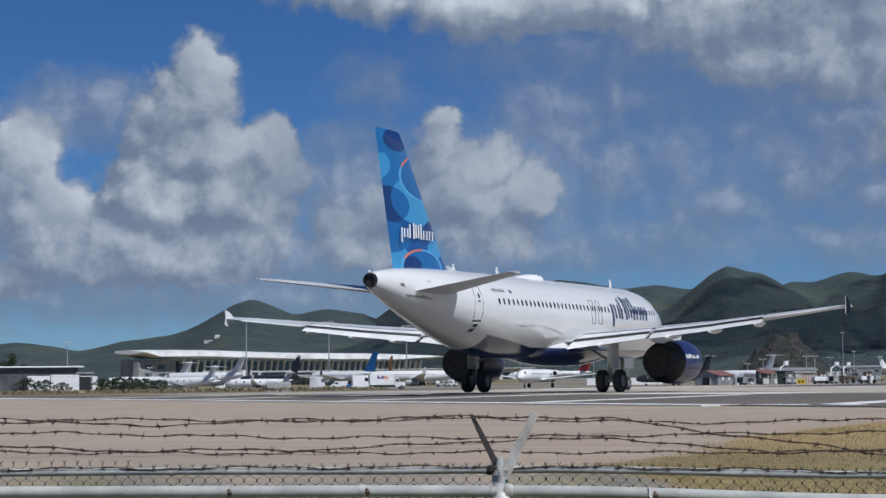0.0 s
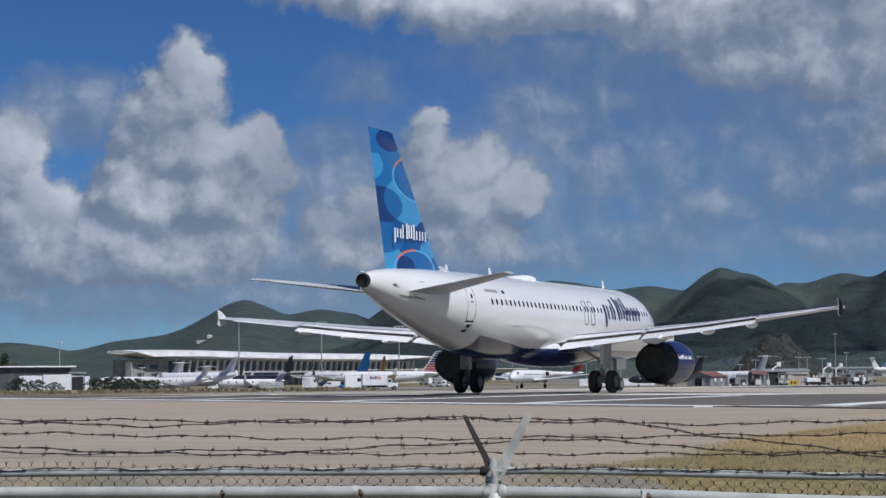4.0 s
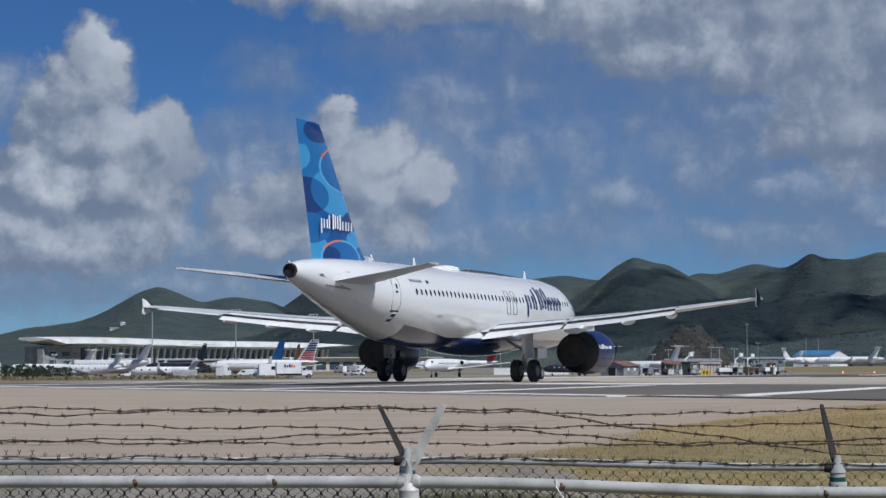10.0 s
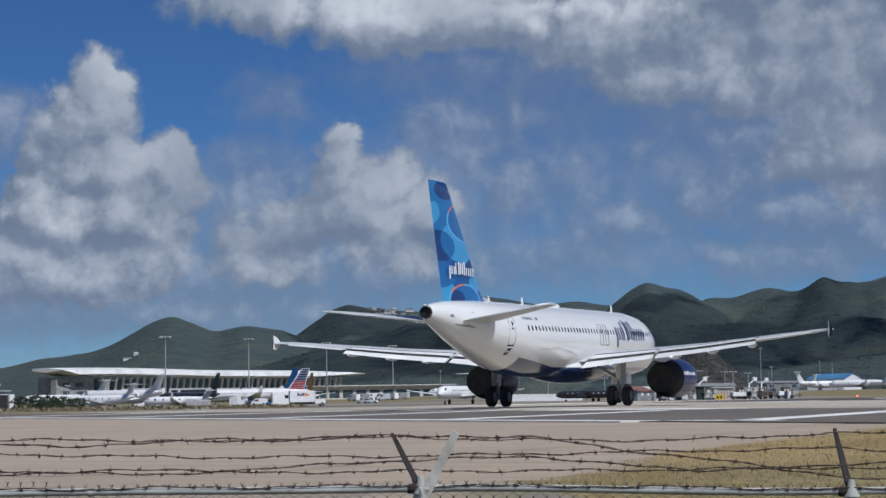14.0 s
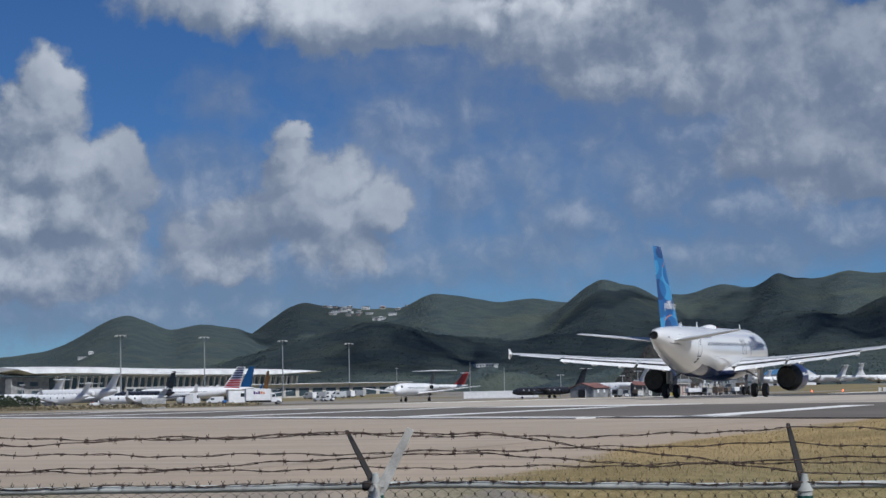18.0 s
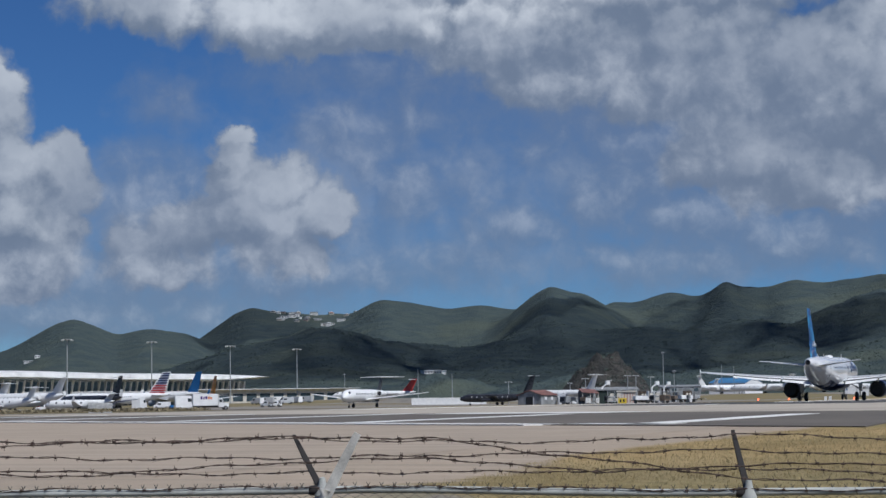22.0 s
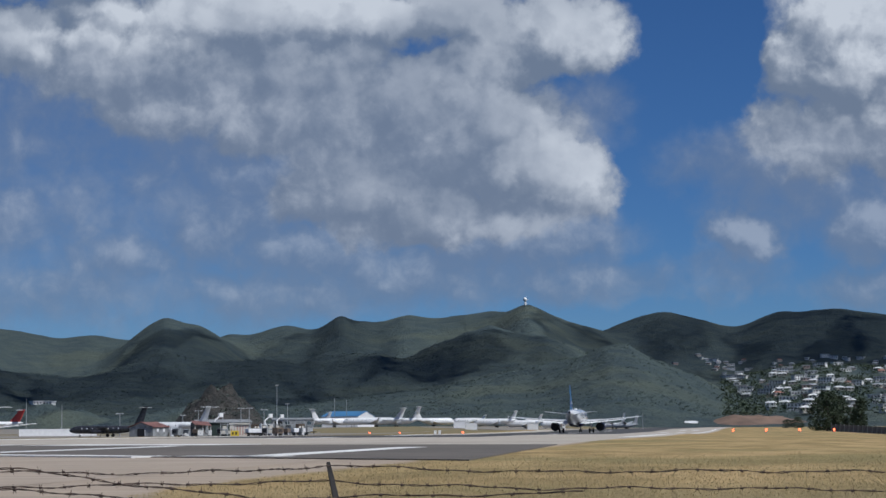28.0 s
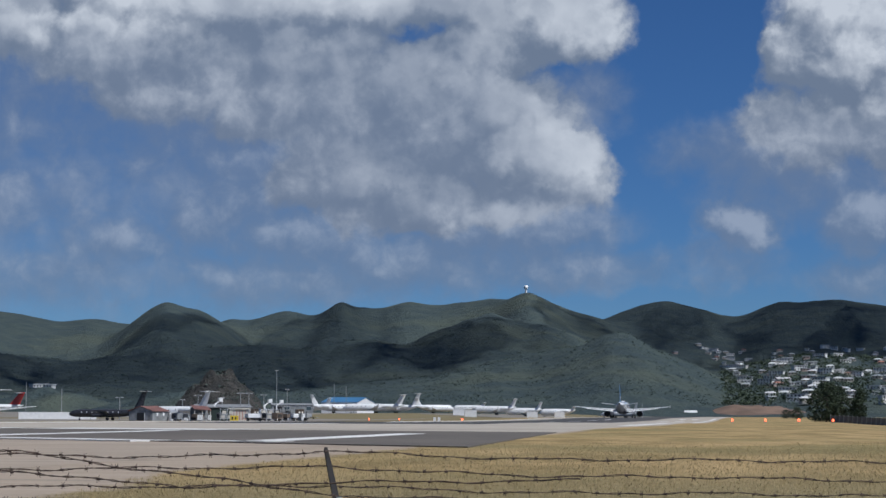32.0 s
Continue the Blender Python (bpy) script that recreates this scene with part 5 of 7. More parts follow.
    part("chain_link", chain_link(o + 0.03, lambda u: near_rail_z(u) + 0.022, u0, u1, -1.45, 0.0042, 0.008, 0.078), None, near, "dull woven wire mesh")
    for u in (-2.85, 0.215, 6.0):
        rz = near_rail_z(u)
        post(near, u, o, rz - 0.085, 0.042, RUST_WHITE, "rusty post under flaking white paint")
        c = on_fence(u, o, 0)
        part("post_cap", lathe([(rz - 0.115, 0.050), (rz - 0.105, 0.054), (rz - 0.09, 0.049), (rz - 0.045, 0.049), (rz - 0.035, 0.052), (rz - 0.025, 0.046), (rz + 0.0, 0.038)], 20, "Z"), PALE_ARM, near, "grey cast cap", True, Matrix.Translation((c.x, c.y, 0)))
        for s in (-1, 1):
            part("rail_cup", tube([on_fence(u + s * 0.02, o, rz), on_fence(u + s * 0.042, o, rz), on_fence(u + s * 0.055, o, rz)], [0.040, 0.037, 0.031], 14), JOINT_METAL, near, "", True)
        stem = [on_fence(u - 0.012, o, rz - 0.03), on_fence(u - 0.012, o, rz + 0.04), on_fence(u + 0.012, o + 0.01, rz + 0.10)]
        part("arm_stem", tube(stem, [0.034, 0.031, 0.030], 10), PALE_ARM, near, "", True)
        a, b = on_fence(u + 0.012, o + 0.01, rz + 0.075), on_fence(u + 0.165, o - 0.05, rz + 0.366)
        side = (b - a).normalized().cross(FENCE_N).normalized()
        rings = []
        for k in range(6):
            c = a.lerp(b, k / 5)
            wd = 0.026 - 0.009 * k / 5
            rings.append([c + side * wd + FENCE_N * 0.012, c + FENCE_N * -0.012 + side * wd, c - side * wd - FENCE_N * 0.012, c - side * wd + FENCE_N * 0.012])
        part("barb_arm", loft(rings), PALE_ARM, near, "pale painted arm leaning over", True)
    for zs in ([(u0, 0.520), (-2.7, 0.540), (-1.5, 0.505), (-0.6, 0.520), (-0.15, 0.530), (0.37, 0.532), (0.75, 0.515), (1.1, 0.462), (1.5, 0.415), (1.9, 0.350), (2.4, 0.30), (3.4, 0.28)],
               [(u0, 0.400), (-2.7, 0.420), (-1.5, 0.382), (-0.6, 0.385), (-0.2, 0.400), (0.31, 0.428), (0.8, 0.418), (1.15, 0.395), (1.5, 0.345), (2.0, 0.372), (3.4, 0.38)]):
        barbed_wire("barbed_wire", near, zs, o - 0.02)
    part("wire_tie", tube([on_fence(0.905, o - 0.03, 0.20), on_fence(0.905, o - 0.032, 0.16), on_fence(0.96, o - 0.03, 0.075)], 0.004, 5), WHITE_PAINT, near, "pale loose wire tie")


fences()


# ---- the airport ----
def spot(az, d):
    a = radians(az)
    return EYE.x + d * math.sin(a), EYE.y + d * math.cos(a)


def on_land(az, d, turn=0.0):
    """A pose on the ground at a bearing and distance, turned by degrees from the line of sight."""
    x, y = spot(az, d)
    return pose(x, y, height(x, y), 0, 0, -az + turn)


GLASS_BLUE = paint("tinted_glass", (0.06, 0.085, 0.10), 0.1, vary=0.2, scale=0.3)
ROOF_WHITE = paint("white_roof_sheet", (0.74, 0.74, 0.72), 0.5, vary=0.12, scale=0.15)
WALL_GREY = paint("grey_render", (0.33, 0.33, 0.32), 0.8, vary=0.2, scale=0.4)
WALL_CREAM = paint("cream_render", (0.62, 0.58, 0.50), 0.8, vary=0.15, scale=0.4)
SHED_GREY = paint("grey_sheet_metal", (0.30, 0.31, 0.31), 0.6, metal=0.2, vary=0.25, scale=0.8)
RED_ROOF = paint("faded_red_roof", (0.22, 0.105, 0.085), 0.7, vary=0.3, scale=0.8)
RED_PAINT = paint("red_paint", (0.42, 0.035, 0.03), 0.4, vary=0.2)
BLUE_ROOF = paint("blue_roof_sheet", (0.06, 0.19, 0.36), 0.5, vary=0.15, scale=0.2)
BLUE_TAIL = paint("blue_tail", (0.018, 0.13, 0.36), 0.3, vary=0.15)
ORANGE_TAIL = paint("orange_tail", (0.55, 0.22, 0.03), 0.35, vary=0.2)
CHARCOAL = paint("charcoal_paint", (0.035, 0.036, 0.042), 0.3, vary=0.2)
PURPLE = paint("purple_letters", (0.07, 0.015, 0.14), 0.5)
ORANGE = paint("orange_letters", (0.62, 0.16, 0.02), 0.5)
YELLOW = paint("yellow_sign", (0.70, 0.50, 0.03), 0.5, vary=0.08)
FADED_RED = paint("faded_red_stripe", (0.48, 0.26, 0.22), 0.7, vary=0.2)
BLACK = paint("black_paint", (0.015, 0.015, 0.016), 0.6)
CLOUD_GREY = paint("pale_grey_plane", (0.45, 0.46, 0.47), 0.35, vary=0.15)
LAMP_ORANGE = glow("orange_lamp", (1.0, 0.14, 0.05), 4.0)
WOOD_POLE = paint("galvanised_mast", (0.42, 0.43, 0.43), 0.5, metal=0.4, vary=0.15)


def light_mast(tall):
    m = thing("light_mast", "tall grey floodlight mast beside the apron", "mast", "apron light masts")
    part("pole", tube([(0, 0, 0), (0, 0, tall)], [0.32, 0.16], 12), WOOD_POLE, m, "", True)
    part("head_ring", lathe([(tall - 0.25, 0.3), (tall - 0.2, 1.6), (tall, 1.7), (tall + 0.1, 0.3)], 16, "Z"), WOOD_POLE, m, "", True)
    for k in range(8):
        a = 2 * math.pi * k / 8
        part("floodlight", box(-0.35, 0.35, -0.28, 0.28, -0.22, 0.12, 0.04), PALE_METAL, m, "", False, Matrix.Translation((1.9 * math.cos(a), 1.9 * math.sin(a), tall - 0.2)) @ Matrix.Rotation(a, 4, "Z") @ Matrix.Rotation(0.5, 4, "Y"))
    part("base", box(-0.6, 0.6, -0.6, 0.6, -0.1, 0.5, 0.05), WALL_GREY, m)
    return m


mast = light_mast(25.0)
mast.matrix_basis = on_land(-30.91, 726)
for az, d in ((-28.50, 769), (-26.23, 838), (-24.29, 901)):
    copy_thing(mast, on_land(az, d))


def terminal():
    a, b = Vector((*spot(-34.25, 860), 0)), Vector((*spot(-25.4, 1050), 0))
    along = (b - a).normalized()
    length = (b - a).length
    t = thing("terminal_building", "long airport terminal with a white overhanging roof and column front", "terminal", at=Matrix.Translation((a.x, a.y, -1.2)) @ Matrix.Rotation(math.atan2(along.y, along.x), 4, "Z"))
    # x along the building, -y towards the apron
    rings = []
    for k in range(25):
        u = k / 24
        x = 1 + (length - 1) * u
        tip = smooth(-0.02, 0.03, u) * (1 - 0.72 * smooth(0.78, 1.0, u))
        top = 16.4 - 1.2 * smooth(0.55, 1, u) + 0.4 * math.sin(u * 9)
        under = top - (0.9 + 3.0 * tip)
        rings.append([(x, -8, under + 0.9), (x, -7.5, top - 0.9), (x, 2, top), (x, 10, top - 0.2), (x, 10.6, under + 0.8), (x, 2, under)])
    part("roof", loft(rings), ROOF_WHITE, t, "white sheet roof with a deep rounded edge", True)
    part("wall", box(4, length - 14, 0.5, 9.5, 0, 12.3), WALL_GREY, t, "grey concrete wall")
    part("end_wall", box(2, 26, -3.0, 0.4, 0, 12.0, 0.1), WALL_GREY, t, "grey end block with dark openings")
    for x, z, w, h in ((6, 8.2, 4, 1.8), (14, 8.2, 5, 1.8), (6, 4.2, 4, 2.2), (15, 4.2, 5, 2.0)):
        part("window", box(x, x + w, -3.12, -3.02, z, z + h), GLASS_BLUE, t)
    n = 40
    for k in range(n):
        x = 30 + (length - 50) * k / (n - 1)
        part("column", loft([[(x - 0.35, -2.6, 0), (x + 0.35, -2.6, 0), (x + 0.35, -1.9, 0), (x - 0.35, -1.9, 0)], [(x - 0.35 + 1.0, -4.2, 12.4), (x + 0.35 + 1.0, -4.2, 12.4), (x + 0.35 + 1.0, -3.4, 12.4), (x - 0.35 + 1.0, -3.4, 12.4)]]), WALL_CREAM, t, "pale slanting column")
        if k < n - 1:
            w = (length - 50) / (n - 1)
            p = part("pane", box(x + 0.4, x + w - 0.4, 0.32, 0.46, 4.6, 11.8), GLASS_BLUE, t)
    part("canopy", box(30, length - 18, -5.5, 0.3, 3.9, 4.4, 0.05), ROOF_WHITE, t, "white canopy above the ground floor")
    for k in range(6):
        x = 45 + 34 * k
        j = part("jet_bridge", box(x, x + 3.2, -26, -2.5, 4.2, 7.2, 0.15), WHITE_PAINT, t, "white boarding bridge")
        part("bridge_leg", tube([(x + 1.6, -24, 0), (x + 1.6, -24, 4.3)], 0.5, 10), WALL_GREY, j)
        part("bridge_window", box(x - 0.06, x - 0.01, -24, -4, 5.4, 6.4), GLASS_BLUE, j)
    return t


terminal()


def block(name, label, category, az, d, w, deep, tall, mat, turn=0.0, roof=None, pitch=0.0, openings=(), group="", roof_over=0.3):
    """A simple building or container with a real roof and openings (x, z, w, h) on the side facing the camera."""
    t = thing(name, label, category, group, at=on_land(az, d, turn))
    part("wall", box(-w / 2, w / 2, 0, deep, -0.3, tall, 0.03), mat, t)
    r = roof or mat
    if pitch:
        e = roof_over
        rings = [[(-w / 2 - e, -e, tall), (-w / 2 - e, deep / 2, tall + pitch), (-w / 2 - e, deep + e, tall), (-w / 2 - e, deep + e, tall + 0.12), (-w / 2 - e, deep / 2, tall + pitch + 0.14), (-w / 2 - e, -e, tall + 0.12)]]
        rings.append([(w / 2 + e, p[1], p[2]) for p in rings[0]])
        part("roof", loft(rings), r, t)
        part("gable", loft([[(-w / 2 + 0.01, 0.02, tall - 0.02), (-w / 2 + 0.01, deep / 2, tall + pitch - 0.02), (-w / 2 + 0.01, deep - 0.02, tall - 0.02)], [(w / 2 - 0.01, 0.02, tall - 0.02), (w / 2 - 0.01, deep / 2, tall + pitch - 0.02), (w / 2 - 0.01, deep - 0.02, tall - 0.02)]]), mat, t)
    else:
        part("roof", box(-w / 2 - roof_over, w / 2 + roof_over, -roof_over, deep + roof_over, tall + 0.004, tall + 0.3, 0.04), r, t)
    for x, z, ww, hh, m in openings:
        o = part("opening", box(x, x + ww, -0.05, 0.02, z, z + hh), m, t)
        part("frame", box(x - 0.1, x + ww + 0.1, -0.07, -0.052, z + hh, z + hh + 0.12), WHITE_PAINT, o)
    return t


# ---- parked aircraft ----
def parked(name, label, az, d, turn, size, span, tall, r, body, tail, engines="under", t_tail=False, windows=0, stripes=None, tip=None, up=0.0, cheat=None, lift=0.0):
    """A parked aircraft: size is its length, tall its height, r the hull's radius; it stands nose towards +y before turning."""
    x_, y_ = spot(az, d)
    p = thing(name, label, "airplane", "parked aircraft", at=pose(x_, y_, height(x_, y_) + lift, 0, 0, -az + turn))
    zc = r + 0.055 * size * 0.55 + 0.25
    h = size / 2
    prof = [(h, 0.03, -0.25), (h - 0.012 * size, 0.34, -0.2), (h - 0.04 * size, 0.66, -0.12), (h - 0.085 * size, 0.9, -0.04), (h - 0.14 * size, 1.0, 0), (-h + 0.36 * size, 1.0, 0),
            (-h + 0.24 * size, 0.86, 0.12), (-h + 0.12 * size, 0.55, 0.36), (-h + 0.03 * size, 0.22, 0.6), (-h, 0.1, 0.66)]
    part("fuselage", loft([[(r * k * math.cos(2 * math.pi * q / 20), y, zc + r * dz + r * k * math.sin(2 * math.pi * q / 20)) for q in range(20)] for y, k, dz in prof]), body, p, "", True)
    part("cockpit_window", loft([[(s * r * 0.62, h - 0.052 * size, zc + r * 0.30), (s * r * 0.72, h - 0.072 * size, zc + r * 0.30), (s * r * 0.62, h - 0.08 * size, zc + r * 0.66), (s * r * 0.52, h - 0.066 * size, zc + r * 0.62)] for s in (-1.02, 1.02)]), DARK_GLASS, p, "dark cockpit glass")
    c0, c1 = 0.15 * size, 0.05 * size
    wz = zc - r * 0.65 if engines != "high" else zc + r * 0.9
    for s in (-1, 1):
        w = part("wing", loft([wing_ring(s * x, le, te, z, 0.1, 6) for x, le, te, z in ((r * 0.6, 0.08 * size, 0.08 * size - c0, wz), (span * 0.22, 0.0, -0.10 * size, wz + 0.02 * span), (span * 0.5, -0.12 * size if engines not in ("prop", "high") else 0.0, -0.12 * size - c1, wz + 0.055 * span))]), body, p, "", True)
        if tip:
            part("winglet", loft([wing_ring(s * span * 0.5, -0.13 * size, -0.17 * size, wz + 0.055 * span, 0.06, 5), wing_ring(s * span * 0.515, -0.155 * size, -0.175 * size, wz + 0.055 * span + tip, 0.06, 5)]), tail if tip > 1.5 else body, w)
        tz = tall - 0.25 if t_tail else zc + r * 0.55
        ty = -h + (0.02 if t_tail else 0.10) * size
        part("tailplane", loft([wing_ring(s * x, le, te, tz + 0.0, 0.08, 5) for x, le, te in ((0.05, ty + 0.075 * size, ty - 0.03 * size), (span * 0.19, ty + 0.0 * size, ty - 0.045 * size))]), body if not t_tail else WHITE_PAINT, p, "", True)
        if engines == "rear":
            ex, ey, ez, el, er = r * 1.55, -h + 0.27 * size, zc + r * 0.35, 0.15 * size, r * 0.48
        elif engines == "under":
            ex, ey, ez, el, er = span * 0.165, 0.02 * size, wz - 0.028 * size, 0.115 * size, r * 0.56
        else:
            ex, ey, ez, el, er = span * 0.17, 0.06 * size, wz + 0.1, 0.16 * size, r * 0.34
        e = part("engine", lathe([(-el / 2, er * 0.6), (-el * 0.3, er * 0.86), (0, er), (el * 0.35, er), (el / 2, er * 0.86), (el * 0.5, er * 0.72), (el * 0.3, er * 0.68)], 16), body if engines != "under" else CLOUD_GREY, p, "", True, Matrix.Translation((s * ex, ey, ez)))
        part("intake", lathe([(el * 0.40, 0.02), (el * 0.40, er * 0.72), (el * 0.38, er * 0.72), (el * 0.38, 0.02)], 14), BLACK, e)
        if engines in ("prop", "high"):
            for k in range(4):
                part("propeller_blade", box(-0.09, 0.09, -0.03, 0.03, 0.1, r * 1.35, 0.02), BLACK, e, "", False, Matrix.Translation((0, el / 2 + 0.12, 0)) @ Matrix.Rotation(math.pi / 2 * k + 0.4, 4, "Y"))
        g = part("main_gear", tube([(s * span * 0.10, -0.04 * size, 0.3), (s * span * 0.10, -0.04 * size, wz)], 0.10, 8), STEEL, p)
        part("wheel", lathe([(-0.18, 0.2), (-0.16, 0.42), (0.16, 0.42), (0.18, 0.2)], 14, "X"), TYRE, g, "", True, Matrix.Translation((s * span * 0.10, -0.04 * size, 0.42)))
    fb = zc + r * 0.7
    rings = []
    for k in range(6):
        u = k / 5
        z = fb + (tall - fb) * u
        le = -h + (0.20 - 0.135 * u if not t_tail else 0.165 - 0.125 * u) * size
        te = -h + (0.045 - 0.055 * u if not t_tail else 0.045 - 0.065 * u) * size
        rings.append([(q[2] * 0.6, q[1], z) for q in wing_ring(0, le, te, 0, 0.07, 5)])
    f = part("fin", loft(rings), tail, p, "", True)
    if stripes:
        for k in range(stripes):
            z0, z1 = fb + (tall - fb) * (k + 0.25) / stripes, fb + (tall - fb) * (k + 0.75) / stripes
            for s in (-1, 1):
                bm = bmesh.new()
                pts = []
                for z in (z0, z1):
                    u = (z - fb) / (tall - fb)
                    le, te = -h + (0.19 - 0.135 * u) * size, -h + (0.05 - 0.055 * u) * size
                    pts.append([(s * 0.30, le, z), (s * 0.30, te, z)])
                bm.faces.new([bm.verts.new(q) for q in (pts[0][0], pts[0][1], pts[1][1], pts[1][0])])
                part("fin_stripe", bm, (RED_PAINT if k < 4 else NAVY), f, "coloured stripe")
    n = part("nose_gear", tube([(0, h - 0.14 * size, 0.2), (0, h - 0.14 * size, zc - r * 0.6)], 0.07, 8), STEEL, p)
    part("wheel", lathe([(-0.12, 0.12), (-0.1, 0.28), (0.1, 0.28), (0.12, 0.12)], 12, "X"), TYRE, n, "", True, Matrix.Translation((0, h - 0.14 * size, 0.28)))
    for k in range(windows):
        y = h - 0.18 * size - (0.48 * size) * k / max(1, windows - 1)
        for s in (-1, 1):
            part("cabin_window", box(-0.02, 0.02, -0.13, 0.13, -0.15, 0.15, 0.012), DARK_GLASS if body is not CHARCOAL else WHITE_PAINT, p, "", False, Matrix.Translation((s * r * 0.965, y, zc + r * 0.28)))
    if cheat:
        for s in (-1, 1):
            part("cheat_line", box(-0.015, 0.015, -h + 0.36 * size, h - 0.16 * size, -0.12, 0.12), cheat, p, "", False, Matrix.Translation((s * r * 1.0, 0, zc)))
    return p


parked("business_jet", "white business jet with a swept tail parked on the apron", -32.2, 465, 42, 29, 28.5, 7.9, 1.6, WHITE_PAINT, WHITE_PAINT, "rear", True, 12, tip=1.3)
parked("business_jet", "white business jet half hidden behind its neighbour", -33.8, 520, 60, 26, 24, 7.4, 1.3, WHITE_PAINT, WHITE_PAINT, "rear", True, 0)
parked("turboprop_plane", "white twin turboprop standing by service carts", -32.75, 390, 50, 17, 17, 5.0, 1.0, WHITE_PAINT, WHITE_PAINT, "prop", True, 6)
parked("business_jet", "charcoal business jet with a dark T-tail", -30.25, 425, 38, 21, 20, 7.4, 1.25, CHARCOAL, CHARCOAL, "rear", True, 7)
parked("light_jet", "small white jet with upturned wingtips on the apron", -30.55, 330, 70, 12, 16, 3.2, 0.7, WHITE_PAINT, CLOUD_GREY, "rear", True, 5, tip=1.0)
taxiing = parked("passenger_jet", "white airliner with red and blue striped fin taxiing past the terminal", -28.9, 664, 78, 37.5, 34.0, 11.8, 1.85, WHITE_PAINT, WHITE_PAINT, "under", False, 26, stripes=9, tip=2.2)
parked("passenger_jet", "white airliner with a deep blue fin at its gate", -28.1, 735, 46, 36, 34, 12.4, 1.9, WHITE_PAINT, BLUE_TAIL, "under", False, 24, tip=2.0)
parked("passenger_jet", "grey and white airliner with an orange fin", -27.1, 840, 25, 32, 32, 12.0, 1.8, WHITE_PAINT, ORANGE_TAIL, "under", False, 0)
parked("regional_jet", "white regional jet with a dark T-tail turning off the taxiway", -22.35, 340, 164, 25.0, 21.2, 5.7, 1.12, WHITE_PAINT, CHARCOAL, "rear", True, 14)
parked("regional_jet", "white regional jet with a red tail parked behind another", -22.05, 700, 84, 30, 24, 7.9, 1.3, WHITE_PAINT, RED_PAINT, "rear", True, 16)
parked("turboprop_plane", "dark blue-black turboprop with pale windows and a white-topped tail", -18.45, 500, 72, 20, 22, 7.6, 1.0, CHARCOAL, CHARCOAL, "prop", True, 8)
parked("business_jet", "white business jet with a dark tailplane behind the shed", -16.55, 555, 55, 24, 22, 8.2, 1.45, WHITE_PAINT, WHITE_PAINT, "rear", True, 6)
for az, d, turn, size, tall in ((-12.65, 860, 78, 20, 6.8), (-11.85, 850, -80, 22, 8.0), (-10.75, 840, 80, 27, 8.2), (-10.15, 885, 76, 24, 9.2), (-8.95, 860, -78, 17, 7.0), (-7.95, 880, 84, 15, 5.0), (-7.2, 850, 80, 19, 7.2), (-6.35, 860, 82, 16, 6.4), (-5.36, 880, 84, 16, 5.0)):
    parked("business_jet", "white business jet in the row beyond the grass bank", az, d, turn, size, size * 0.95, tall, 1.5, WHITE_PAINT, WHITE_PAINT, "rear", True, 8, tip=1.0)
parked("light_plane", "small white high-winged plane on the far apron", -3.75, 800, 60, 11, 14, 6.5, 0.8, WHITE_PAINT, WHITE_PAINT, "high", False, 0)
parked("light_plane", "small grey high-winged plane on the far apron", -3.4, 760, 75, 10, 13, 5.4, 0.8, CLOUD_GREY, CLOUD_GREY, "high", False, 0)


# ---- vehicles ----
def plate(points, thick=0.03):
    """A thin plate over four corners."""
    n = (Vector(points[1]) - Vector(points[0])).cross(Vector(points[2]) - Vector(points[0])).normalized() * thick
    return loft([[Vector(p) - n for p in points], [Vector(p) + n for p in points]])


def truck_wheels(t, ys, r=0.45, x=1.05):
    for y in ys:
        for s in (-1, 1):
            w = part("wheel", lathe([(-0.15, 0.2), (-0.15, r), (0.15, r), (0.15, 0.2)], 16, "X"), TYRE, t, "", True, Matrix.Translation((s * x, y, r)))
            part("hub", lathe([(-0.16, 0.03), (-0.16, r * 0.5), (0.16, r * 0.5), (0.16, 0.03)], 10, "X"), STEEL, w)


